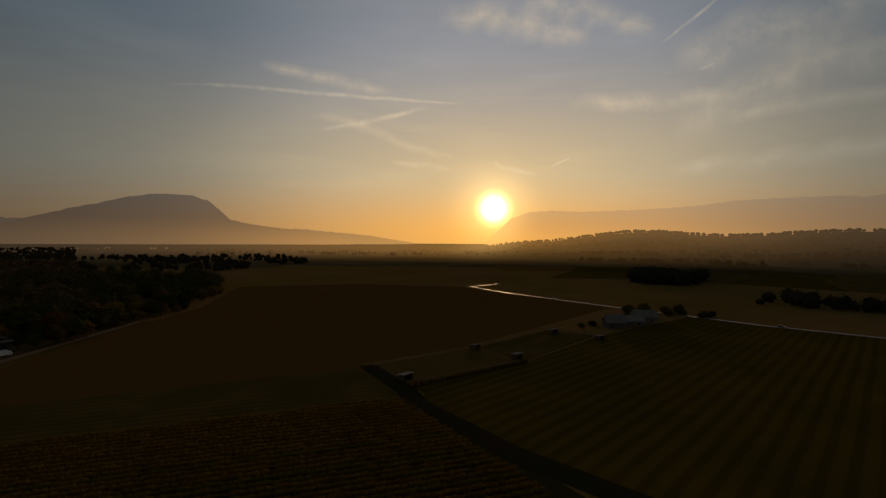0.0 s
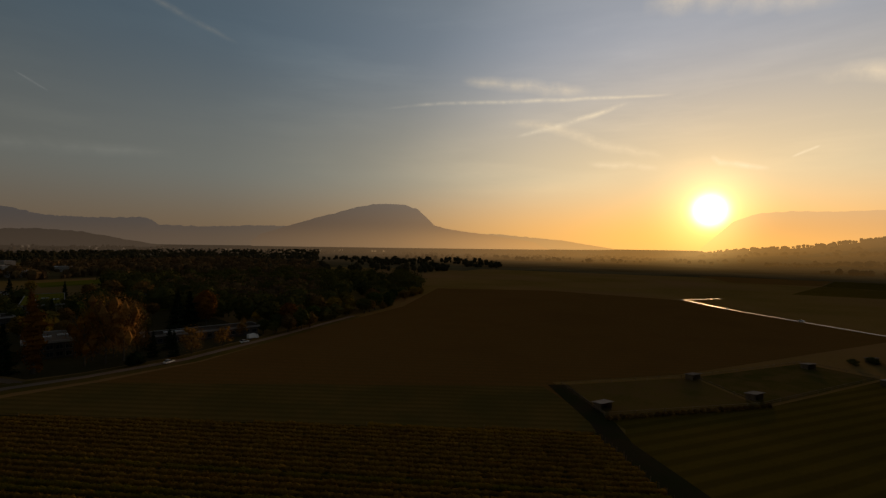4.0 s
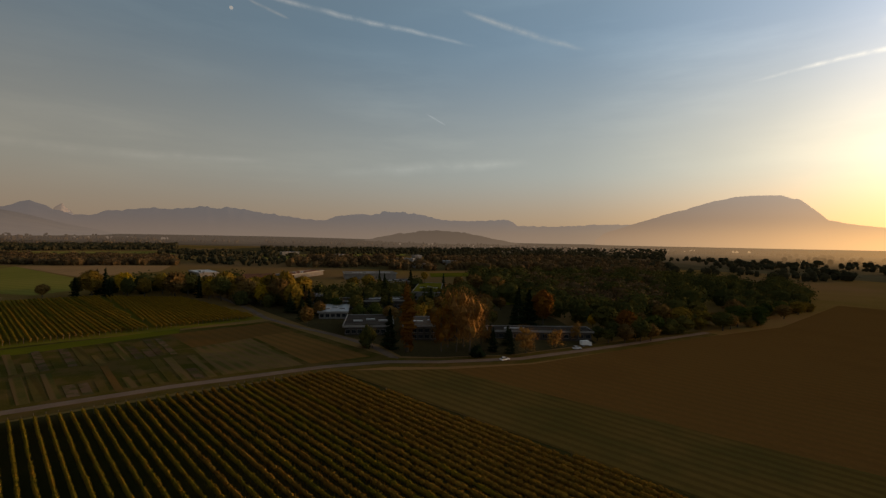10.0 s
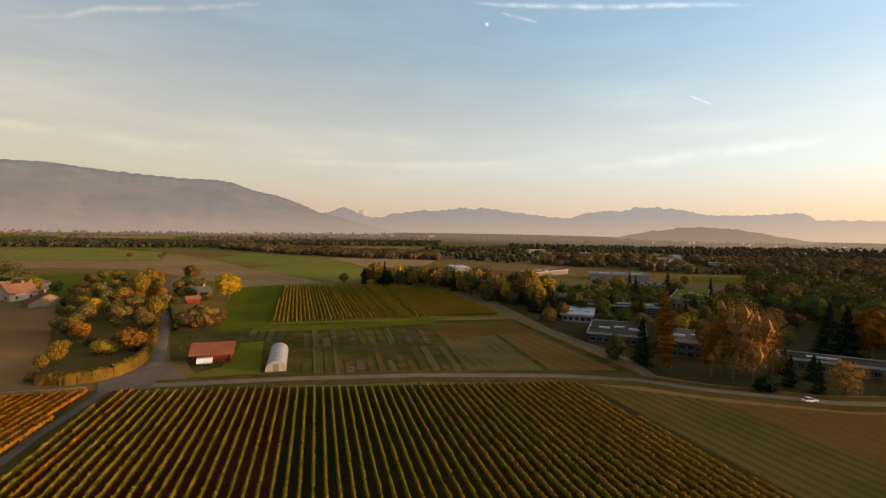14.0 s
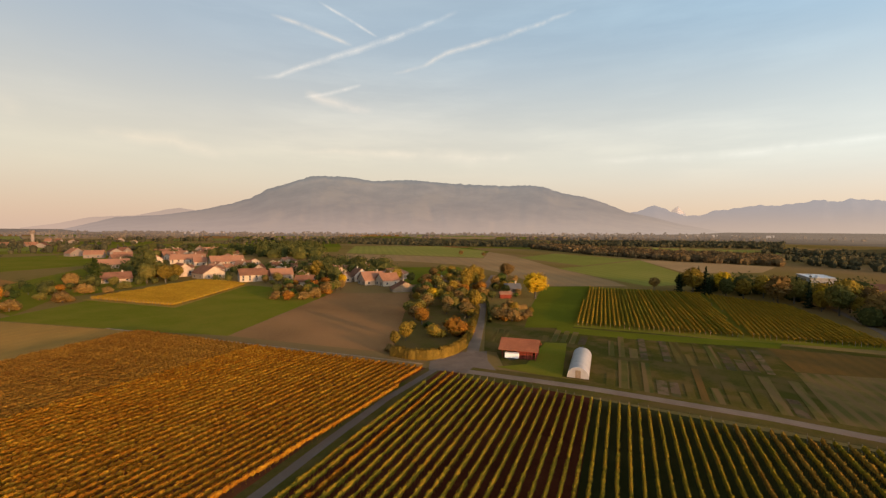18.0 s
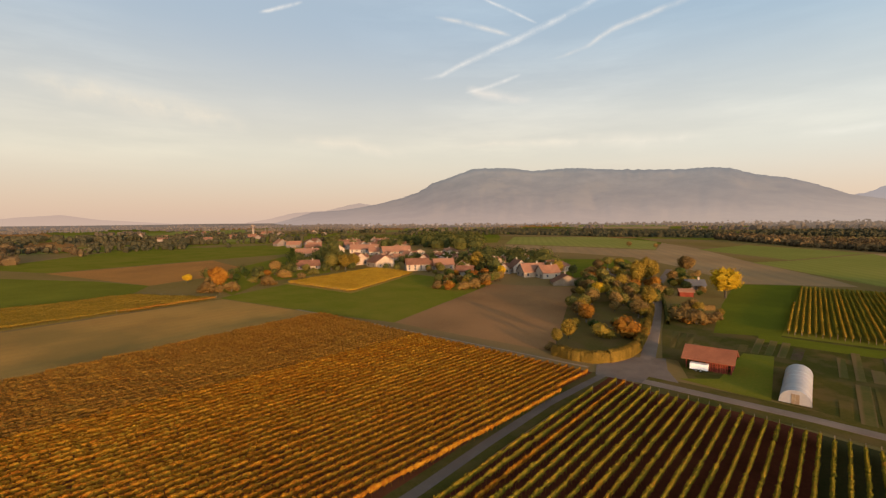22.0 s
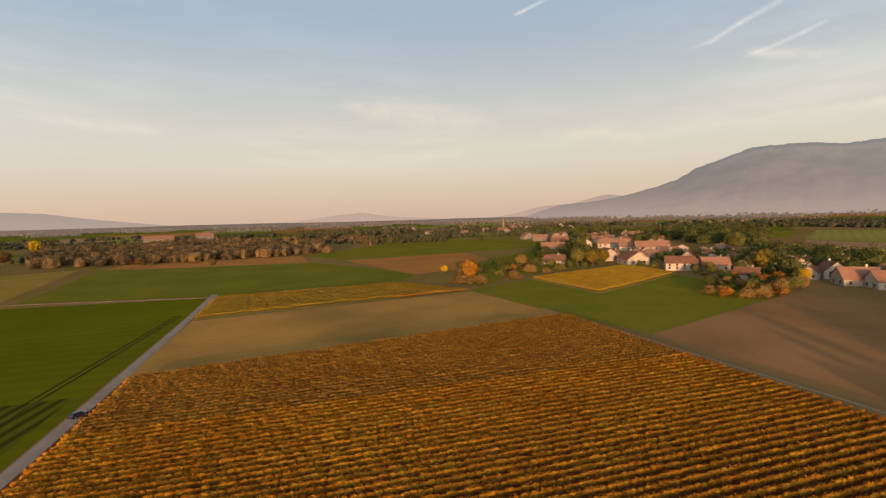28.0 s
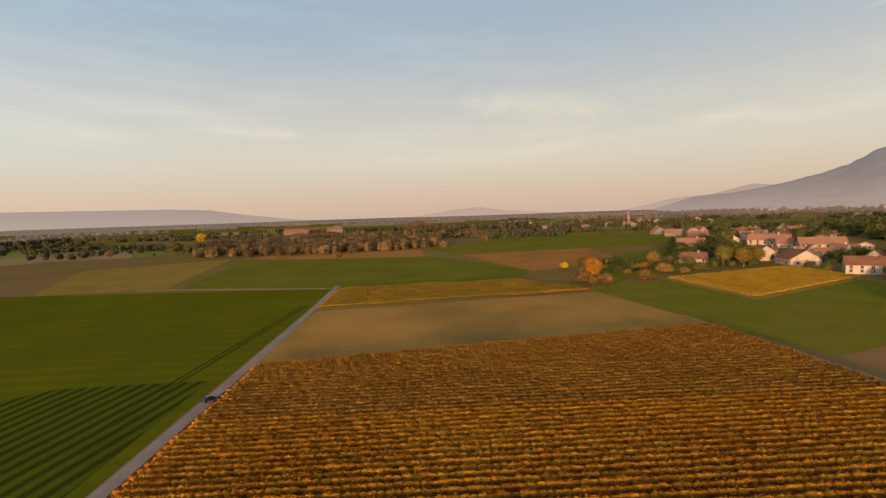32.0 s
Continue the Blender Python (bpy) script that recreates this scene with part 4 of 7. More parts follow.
def vineyard(poly, heading, spacing, pick, label, group, scale=1.0, seed=0, seg=SEG, from_low=False, wide=lambda u: 1.0, posts=True, plants=VINES):
    rng = random.Random(seed)
    d = (math.sin(radians(heading)), math.cos(radians(heading)))
    nrm = (-d[1], d[0])
    offs = [c[0] * nrm[0] + c[1] * nrm[1] for c in poly]
    o = min(offs) + 0.3 if from_low else max(offs) - 0.35 - spacing * int((max(offs) - min(offs) - 0.6) / spacing)
    while o < max(offs) - 0.3:
        cut = clip_line(poly, (nrm[0] * o, nrm[1] * o), d)
        o += spacing
        if not cut:
            continue
        s0, s1 = cut[0] + rng.uniform(0.2, 1.0), cut[1] - rng.uniform(0.2, 1.0)
        off = o - spacing
        x0, y0 = nrm[0] * off + d[0] * s0, nrm[1] * off + d[1] * s0
        material = pick(off, min(offs), max(offs), rng)
        row = thing("vine_row", x0, y0, 90 - heading, label, "vine row", group)
        n = max(1, round((s1 - s0) / seg) + rng.choice((-1, 0, 0, 1) if s1 - s0 > 60 else (0,)))
        length = (s1 - s0) / n
        for k in range(n):
            xa, ya = x0 + d[0] * length * k, y0 + d[1] * length * k
            rise = gz(xa + d[0] * length, ya + d[1] * length) - gz(xa, ya)
            at = Matrix.Translation((length * k, rng.uniform(-0.03, 0.03), gz(xa, ya) - gz(x0, y0))) @ Matrix.Rotation(-math.atan2(rise, length), 4, "Y") \
                @ Matrix.Diagonal((length / SEG, scale * wide((off - min(offs)) / (max(offs) - min(offs))) * rng.uniform(0.96, 1.05), scale * rng.uniform(0.96, 1.03), 1))
            part("vine_canopy", plants[rng.randrange(len(plants))], row, "", at, material(k / n) if callable(material) else material)
        for s in (0.0, s1 - s0) if posts else ():
            xe, ye = x0 + d[0] * s, y0 + d[1] * s
            part("post", POST, row, "weathered wooden end post", (s - 0.3 if s == 0 else s + 0.3, 0, gz(xe, ye) - gz(x0, y0)))


vineyard([(-90, -78), (-114.5, 30), (22, 90), (88, -16)], 70.7, 1.93,
         lambda o, lo, hi, r: M["vine_yellow"] if o > hi - 7 * r.random() else M["vine_russet"] if o > lo + (hi - lo) * r.uniform(0.5, 0.86) else (M["vine_gold"] if o < lo + (hi - lo) * r.uniform(-0.3, 0.22) else M["vine_green"]),
         "trellised vine row with yellow green autumn leaves", "green vineyard rows", seed=1, from_low=True, wide=lambda u: 0.62 if u < 0.3 else (0.62 if u < 0.55 else 0.62 + (u - 0.55) * 1.15))
vineyard([(-90, -82.6), (-51.5, -186), (72, -131.5), (46, -40.6)], 74.6, 1.78, lambda o, lo, hi, r: M["vine_yellow"] if o > hi - 3.5 else (M["vine_rust"] if o < lo + (hi - lo) * 0.46 else M["vine_gold"]),
         "trellised vine row with golden autumn leaves", "golden vineyard rows", seed=2, posts=False, plants=TUFTS, wide=lambda u: 0.62 if u < 0.46 else (0.6 if u < 0.97 else 0.8))
vineyard([(-173, -79), (-283, -119), (-307, -62), (-196, -24)], 68.5, 1.75, lambda o, lo, hi, r: M[r.choice(("vine_green", "vine_yellow", "vine_yellow"))], "vine row on the far slope with yellow green leaves", "far vineyard rows", 0.95, 3, 18.0)
vineyard([(-197, -22), (-306, -59), (-292, -18), (-214, 18)], 74.0, 1.75, lambda o, lo, hi, r: M["vine_yellow"], "vine row on the far slope with golden leaves", "far vineyard rows", 0.95, 4, 18.0)
vineyard([(-57, -279), (-129, -321), (-139, -280), (-78, -229)], 66.0, 1.8, lambda o, lo, hi, r: M["vine_yellow"], "vine row with bright yellow leaves near the village", "village vineyard rows", 0.95, 5, 16.0)
vineyard([(105, -246), (92, -200), (-19, -246), (17, -276)], 67.0, 2.2, lambda o, lo, hi, r: M["vine_rust"] if o > hi - 2 else M["vine_olive"], "vine row past the stubble with yellowing leaves", "strip vineyard rows", 0.95, 6, 18.0)

# ---- trees ----


def crown_mesh(name, seed, shape, leaves, size):
    """A crown of unit height 1 and half width about 0.5: leaf clumps set on lobes, with gaps between."""
    rng = np.random.RandomState(seed)
    lobes = []
    for k in range({"round": 24, "poplar": 16, "fir": 20, "bush": 12, "bare": 18}[shape]):
        if shape == "poplar":
            z = (k + 0.5) / 16
            w = 0.115 * math.sin(math.pi * min(1, z * 0.9 + 0.12)) + 0.03
            lobes.append((rng.normal(0, 0.018), rng.normal(0, 0.018), 0.06 + z * 0.92, w, 0.08))
        elif shape == "fir":
            z = (k + 0.5) / 20
            a = k * 2.4
            w = 0.24 * (1 - z) + 0.02
            lobes.append((math.cos(a) * w * 0.45, math.sin(a) * w * 0.45, z, w * 0.8, 0.06))
        elif shape == "bush":
            a = k * 2.4
            q = 0.27 * math.sqrt((k + 0.5) / 12)
            lobes.append((math.cos(a) * q, math.sin(a) * q, rng.uniform(0.3, 0.66) - q * 0.5, rng.uniform(0.2, 0.28), 0.26))
        else:
            if shape == "round":
                c, a = 1 - 2 * (k + 0.5) / 24, k * 2.4 + rng.uniform(-0.2, 0.2)
                q = math.sqrt(1 - c * c) * rng.uniform(0.2, 0.29)
                lobes.append((math.cos(a) * q, math.sin(a) * q, 0.57 + c * rng.uniform(0.2, 0.28), rng.uniform(0.15, 0.22), rng.uniform(0.13, 0.19)))
                continue
            a, r = k * 2.4 + rng.uniform(-0.3, 0.3), math.sqrt((k + 0.5) / 18) * 0.34
            lobes.append((math.cos(a) * r, math.sin(a) * r, rng.uniform(0.26, 0.82) - r * 0.2, rng.uniform(0.19, 0.28), rng.uniform(0.15, 0.22)))
    pts, mids = [], []
    for x, y, z, w, h in lobes:
        m = leaves // len(lobes)
        mids.append(np.tile([x, y, z], (m, 1)))
        p = rng.normal(size=(m, 3))
        p /= np.linalg.norm(p, axis=1, keepdims=True)
        p *= rng.uniform(0.55, 1.08, m)[:, None]
        pts.append(p * [w, w, h] + [x, y, z])
    pts = np.concatenate(pts)
    out = pts - 0.5 * (np.concatenate(mids) + [0, 0, 0.5])
    out /= np.linalg.norm(out, axis=1, keepdims=True) + 1e-9
    v, f = leaf_quads(pts, size, rng, 0.35, out)
    s = Solid()
    s.v, s.f = [tuple(p) for p in v], [tuple(int(k) for k in q) for q in f]
    # inner masses keep the crown from being see-through
    for x, y, z, w, h in lobes:
        o = [(1, 0, 0), (-1, 0, 0), (0, 1, 0), (0, -1, 0), (0, 0, 1), (0, 0, -1)]
        k = 0.85 if shape != "bare" else 0.45
        s.add([(x + a * w * k * rng.uniform(0.8, 1.2), y + b * w * k * rng.uniform(0.8, 1.2), z + c * h * k) for a, b, c in o],
              [(0, 2, 4), (2, 1, 4), (1, 3, 4), (3, 0, 4), (2, 0, 5), (1, 2, 5), (3, 1, 5), (0, 3, 5)])
    return s.make(name, M["leaf_olive"])


def trunk_mesh(seed, shape):
    rng = np.random.RandomState(seed)
    s = Solid()
    r = 0.022 if shape != "bare" else 0.018
    s.tube((0, 0, -0.02), (0.005, 0.004, 0.3), r * 1.3, r, 7)
    s.tube((0.005, 0.004, 0.3), (0.0, 0.01, 0.75 if shape != "bush" else 0.5), r, r * 0.3, 6)
    if shape in ("round", "bare", "bush"):
        for k in range(7 if shape == "bare" else 5):
            a = k * 2.4
            z0 = rng.uniform(0.22, 0.5)
            q = (math.cos(a) * 0.26, math.sin(a) * 0.26, z0 + rng.uniform(0.12, 0.3))
            s.tube((0, 0, z0), q, r * 0.5, r * 0.18, 5)
            s.tube(q, (q[0] * 1.35, q[1] * 1.3, q[2] + 0.14), r * 0.18, r * 0.06, 4)
    return s.make("trunk", M["bark"])


CROWNS = {
    "round": [crown_mesh("crown", 100 + k, "round", 2000, 0.027) for k in range(5)],
    "poplar": [crown_mesh("crown", 120 + k, "poplar", 1000, 0.017) for k in range(2)],
    "fir": [crown_mesh("crown", 130 + k, "fir", 900, 0.022) for k in range(2)],
    "bush": [crown_mesh("crown", 140 + k, "bush", 800, 0.04) for k in range(3)],
    "bare": [crown_mesh("crown", 150 + k, "bare", 2600, 0.012) for k in range(2)],
}
TRUNKS = {k: [trunk_mesh(200 + i, k) for i in range(len(v))] for k, v in CROWNS.items()}
TREE_RNG = random.Random(7)
KINDS = {
    "round": ("tree", "broad tree", "tree"), "poplar": ("poplar_tree", "tall narrow poplar", "tree"), "fir": ("conifer_tree", "dark pointed conifer", "tree"),
    "bush": ("bush", "rounded bush", "bush"), "bare": ("tree", "half bare tree", "tree"),
}
LEAFWORD = {"leaf_olive": "olive leaves", "leaf_green": "dull green leaves", "leaf_yellow": "bright yellow autumn leaves", "leaf_ochre": "ochre autumn leaves",
            "leaf_orange": "orange autumn leaves", "leaf_brown": "brown autumn leaves", "leaf_copper": "thin copper leaves", "needles": "dense dark needles"}


GROWN = []


def tree(x, y, h, shape="round", leaf="leaf_olive", width=1.0, where="at the edge of the fields", group=""):
    name, what, cat = KINDS[shape]
    GROWN.append((x, y))
    k = TREE_RNG.randrange(len(CROWNS[shape]))
    t = thing(name, x, y, TREE_RNG.uniform(0, 360), f"{what}, {LEAFWORD[leaf]}, {where}", cat, group)
    sx = h * width * TREE_RNG.uniform(0.92, 1.08)
    at = Matrix.Diagonal((sx, sx, h, 1))
    part("trunk", TRUNKS[shape][k], t, "", at)
    part("crown", CROWNS[shape][k], t, "", at, M[leaf])
    return t


AUTUMN = ["leaf_olive", "leaf_olive", "leaf_green", "leaf_ochre", "leaf_brown", "leaf_brown", "leaf_orange"]

# landmark trees
tree(-222, -124, 15.5, "round", "leaf_yellow", 1.15, "in the meadow")
tree(-132, 61, 24, "poplar", "leaf_orange", 1.0, "beside the school")
for x, y, h, shape, leaf, w in [
    (-129, 73, 21.5, "bare", "leaf_orange", 0.5), (-127, 78, 27.0, "bare", "leaf_copper", 0.5), (-126, 83, 26.0, "bare", "leaf_copper", 0.5), (-130, 90, 19.0, "bare", "leaf_brown", 0.55),
    (-134, 78, 24.0, "bare", "leaf_ochre", 0.45), (-133, 84, 23.5, "bare", "leaf_copper", 0.5), (-139, 57, 14.4, "fir", "needles", 1.0), (-117, 81, 5.6, "bush", "needles", 1.1),
    (-123, 91, 8.8, "fir", "needles", 1.0), (-118, 95, 9.0, "fir", "needles", 0.9), (-117, 101, 11.8, "bare", "leaf_copper", 0.8), (-119, 116, 9.1, "bare", "leaf_copper", 0.85),
    (-127, 133, 10.0, "bare", "leaf_copper", 0.6), (-164, 129, 13.4, "fir", "needles", 1.1), (-162, 136, 13.6, "fir", "needles", 1.1), (-165, 146, 15.2, "round", "leaf_orange", 0.8),
    (-143, 50, 10.3, "bush", "leaf_olive", 0.8), (-189, 36, 9.4, "round", "leaf_brown", 0.9), (-209, 45, 9.0, "round", "leaf_brown", 0.9), (-202, 36, 9.9, "fir", "needles", 1.2),
    (-225, 57, 8.3, "round", "leaf_green", 1.0), (-243, 71, 7.5, "round", "leaf_olive", 1.0), (-240, 76, 9.5, "fir", "needles", 0.9), (-316, 90, 11.4, "round", "leaf_ochre", 1.1),
    (-318, 102, 13.1, "round", "leaf_ochre", 1.0), (-295, 107, 14.5, "fir", "needles", 0.9), (-375, 129, 11.3, "fir", "needles", 0.8), (-338, 144, 13.7, "fir", "needles", 1.2),
    (-381, 175, 9.9, "round", "leaf_ochre", 1.0), (-323, 167, 12.2, "fir", "needles", 0.8), (-281, 30, 16.7, "round", "leaf_ochre", 0.9), (-270, 37, 19.3, "round", "leaf_ochre", 0.8),
    (-257, 22, 12.3, "round", "leaf_yellow", 0.9), (-293, 179, 15.1, "round", "leaf_brown", 1.1), (-307, 173, 11.8, "round", "leaf_brown", 1.1), (-278, 190, 14.7, "round", "leaf_brown", 1.1),
    (-125, 143, 7.0, "round", "leaf_olive", 1.1), (-123, 149, 9.0, "round", "leaf_olive", 1.0), (-118, 151, 8.8, "round", "leaf_brown", 1.1), (-118, 160, 10.4, "round", "leaf_olive", 1.0),
    (-150, 164, 6.9, "round", "leaf_yellow", 0.9), (-118, 166, 8.1, "round", "leaf_brown", 1.1), (-169, 119, 7.0, "round", "leaf_olive", 1.0), (-178, 186, 9.4, "round", "leaf_brown", 1.0),
]:
    tree(x, y, h, shape, leaf, w, "beside the school", "school trees")
tree(-162, 129, 18, "fir", "needles", 1.2, "behind the building")
tree(-162, 135, 17, "fir", "needles", 1.2, "behind the building")
tree(-160, 142, 19, "round", "leaf_orange", 0.8, "behind the building")

# gardens beside the village lane
for x, y, h, shape, leaf, w in [
    (-126, -101, 9.2, "bush", "leaf_orange", 1.3), (-120, -106, 5.9, "bush", "leaf_ochre", 1.5), (-109, -110, 7.1, "round", "leaf_ochre", 0.85), (-102, -108, 5.2, "round", "leaf_ochre", 0.9),
    (-96, -104, 3.2, "bush", "leaf_brown", 1.4), (-174, -156, 7.9, "round", "leaf_yellow", 1.1), (-205, -168, 8.6, "round", "leaf_ochre", 1.0), (-153, -143, 4.7, "round", "leaf_ochre", 1.0),
    (-174, -129, 9.7, "round", "leaf_ochre", 0.8), (-229, -171, 16.5, "round", "leaf_ochre", 0.65), (-215, -166, 15.7, "round", "leaf_ochre", 0.65), (-244, -177, 13.3, "round", "leaf_ochre", 0.6),
    (-169, -143, 6.5, "round", "leaf_olive", 1.1), (-174, -139, 5.7, "round", "leaf_brown", 1.1), (-211, -186, 9.1, "round", "leaf_olive", 1.1), (-212, -195, 9.3, "round", "leaf_brown", 1.1),
    (-154, -117, 5.4, "round", "leaf_ochre", 0.9), (-136, -129, 3.0, "bush", "leaf_olive", 1.3), (-123, -121, 3.0, "bush", "leaf_olive", 1.3), (-137, -115, 3.5, "bush", "leaf_olive", 1.4),
    (-128, -117, 3.6, "bush", "leaf_green", 1.3), (-132, -102, 3.8, "bush", "leaf_olive", 1.2), (-189, -149, 7.3, "round", "leaf_olive", 1.0), (-161, -106, 6.4, "bush", "leaf_brown", 1.5),
    (-162, -101, 6.4, "bush", "leaf_brown", 1.5), (-167, -99, 4.5, "bush", "leaf_brown", 1.5), (-175, -118, 4.2, "bush", "leaf_olive", 1.4), (-181, -116, 4.8, "bush", "leaf_brown", 1.4),
    (-201, -138, 5.4, "round", "leaf_olive", 1.1), (-292, -187, 12.1, "round", "leaf_brown", 1.0), (-257, -169, 8.4, "round", "leaf_green", 1.0), (-276, -170, 5.3, "round", "leaf_brown", 1.0),
    (-223, -233, 8.3, "round", "leaf_brown", 1.1), (-213, -230, 9.8, "round", "leaf_brown", 1.0), (-220, -217, 7.6, "round", "leaf_olive", 1.0), (-191, -182, 5.9, "bush", "leaf_olive", 1.3),
    (-281, -242, 7.8, "round", "leaf_olive", 1.2), (-270, -223, 9.0, "round", "leaf_ochre", 1.1), (-254, -227, 8.4, "round", "leaf_brown", 1.1), (-190, -138, 5.7, "round", "leaf_ochre", 0.9),
]:
    tree(x, y, h, shape, leaf, w, "in the gardens by the lane")


def hedge_mesh(seed):
    """Two metres of clipped hedge: a lumpy body under a skin of leaves."""
    rng = np.random.RandomState(seed)
    s = Solid()
    ring = [(-0.5, 0), (-0.52, 0.5), (-0.38, 0.95), (0, 1.03), (0.38, 0.95), (0.52, 0.5), (0.5, 0)]
    v = [(x + rng.uniform(-0.1, 0.1), y * rng.uniform(0.85, 1.1), z * rng.uniform(0.92, 1.08) - 0.05) for x in (-1.15, -0.5, 0, 0.5, 1.15) for y, z in ring]
    s.add(v, [(i * 7 + j, i * 7 + j + 1, i * 7 + j + 8, i * 7 + j + 7) for i in range(4) for j in range(6)])
    a = rng.uniform(0.0, math.pi, 170)
    pts = np.stack([rng.uniform(-1.1, 1.1, 170), np.cos(a) * 0.55, np.sin(a) ** 0.6 * 1.03], 1) * rng.uniform(0.93, 1.08, (170, 1))
    q, qf = leaf_quads(pts, 0.085, rng, 0.2, 2.2 * np.stack([0 * a, np.cos(a), np.sin(a)], 1))
    return s.add(q.tolist(), qf.tolist()).make("hedge_section", M["leaf_ochre"])


HEDGE = [hedge_mesh(300 + k) for k in range(4)]


def hedge(line, width, height, leaf, label):
    t = thing("hedge", *line[0], 0, label, "hedge")
    rng = random.Random(int(abs(line[0][0])))
    z0 = gz(*line[0])
    for (ax, ay), (bx, by) in zip(line, line[1:]):
        n = max(1, round(math.hypot(bx - ax, by - ay) / 2))
        for i in range(n):
            x, y = ax + (bx - ax) * (i + 0.5) / n, ay + (by - ay) * (i + 0.5) / n
            at = pose(x - line[0][0], y - line[0][1], gz(x, y) - z0, 0, 0, math.degrees(math.atan2(by - ay, bx - ax))) @ Matrix.Diagonal((1.4, width * rng.uniform(0.92, 1.08), height * rng.uniform(0.94, 1.06), 1))
            part("hedge_section", HEDGE[rng.randrange(4)], t, "", at, M[leaf])


hedge([(-94, -100), (-95, -95), (-98, -90), (-102, -88), (-108, -88), (-117, -91), (-129, -98), (-148, -110), (-169, -124)], 2.2, 3.0, "leaf_hedge", "thick ochre hedge curving round the garden corner")
hedge([(-153, -106), (-171, -119), (-199, -140), (-230, -162)], 1.2, 1.8, "leaf_olive", "low olive hedge along the village lane")
hedge([(-173, -117), (-182, -115), (-191, -112)], 1.6, 2.2, "leaf_brown", "brown hedge beside the meadow")

# woods round the school
POLY_WOOD = [(-122, 152), (-124, 180), (-126, 266), (-172, 419), (-260, 520), (-420, 480), (-430, 260), (-330, 190), (-170, 150)]


def inside(p, poly):
    c = False
    for (ax, ay), (bx, by) in zip(poly, poly[1:] + poly[:1]):
        if (ay > p[1]) != (by > p[1]) and p[0] < (bx - ax) * (p[1] - ay) / (by - ay) + ax:
            c = not c
    return c


# round the buildings, where no tree stands
KEEP_OUT = [(-175, 60, 16), (-157, 79, 14), (-213, 54, 11), (-232, 72, 10), (-236, 88, 10), (-261, 42, 9), (-264, 55, 9), (-274, 132, 13), (-295, 143, 13), (-317, 154, 13), (-341, 133, 13), (-148, 110, 9),
            (-142, 118, 8), (-137, 128, 8), (-134, 138, 8), (-129, -356, 11), (-139, -334, 12), (-85, -349, 9), (-150, -298, 9), (-169, -293, 9), (-163, -254, 7), (-197, -266, 9), (-205, -251, 8), (-199, -231, 10), (-202, -219, 8),
            (-190, -194, 10), (-218, -188, 6), (-110, -457, 12), (-173, -465, 14), (-185, -411, 14)]


def scatter(poly, n, gap, seed):
    rng = random.Random(seed)
    lo, hi = [min(c[i] for c in poly) for i in (0, 1)], [max(c[i] for c in poly) for i in (0, 1)]
    out, tries = [], 0
    while len(out) < n and tries < n * 40:
        tries += 1
        p = (rng.uniform(lo[0], hi[0]), rng.uniform(lo[1], hi[1]))
        if inside(p, poly) and all((p[0] - q[0]) ** 2 + (p[1] - q[1]) ** 2 > q[2] * q[2] for q in KEEP_OUT) and all((p[0] - q[0]) ** 2 + (p[1] - q[1]) ** 2 > gap * gap for q in out):
            out.append(p)
    return out


deep_wood = []
for x, y in scatter(POLY_WOOD, 260, 9, 3):
    if x < -150:
        deep_wood.append((x, y, TREE_RNG.uniform(8, 15)))
        continue
    tree(x, y, TREE_RNG.uniform(8, 15), "round", TREE_RNG.choice(AUTUMN), TREE_RNG.uniform(0.95, 1.25), "in the wood by the wide field", "wood trees")
for x, y in scatter([(-119, 140), (-122, 190), (-128, 270), (-150, 360), (-165, 350), (-140, 260), (-136, 160)], 34, 6.5, 13):
    tree(x, y, TREE_RNG.uniform(6, 11), TREE_RNG.choice(["round", "bush"]), TREE_RNG.choice(["leaf_green", "leaf_brown", "leaf_ochre", "leaf_olive"]), 1.2, "along the wood's edge", "wood trees")
for x, y in scatter([(-170, 64), (-200, 62), (-255, 10), (-300, 40), (-320, 160), (-250, 180), (-180, 130)], 95, 8, 4):
    if x < -235:
        deep_wood.append((x, y, TREE_RNG.uniform(6, 11)))
        continue
    k = TREE_RNG.choice(["round", "round", "bush", "round", "fir"])
    tree(x, y, TREE_RNG.uniform(6, 11), k, "needles" if k == "fir" else TREE_RNG.choice(["leaf_olive", "leaf_brown", "leaf_green", "leaf_ochre"]), 1.1, "among the school buildings", "school trees")
for x, y, h in [(-222, 39, 8.6), (-217, 45, 8.4), (-227, 34, 10.1), (-250, 62, 11.0), (-230, 73, 8.9), (-135, 97, 7.6), (-130, 102, 7.5)]:
    tree(x, y, min(max(h, 5), 13), "fir", "needles", 1.5, "beside the school", "school conifers")
for x, y in scatter([(-308, -80), (-345, -55), (-335, 10), (-270, 52), (-225, 44), (-258, 18), (-296, -12)], 62, 6.5, 5):
    k = TREE_RNG.random()
    if x < -322:
        deep_wood.append((x, y, TREE_RNG.uniform(8, 14)))
        continue
    tree(x, y, TREE_RNG.uniform(10, 17), "fir" if k < 0.22 else "round", "needles" if k < 0.22 else TREE_RNG.choice(["leaf_olive", "leaf_ochre", "leaf_ochre", "leaf_yellow", "leaf_brown"]), 0.95, "past the far vines", "tree belt")

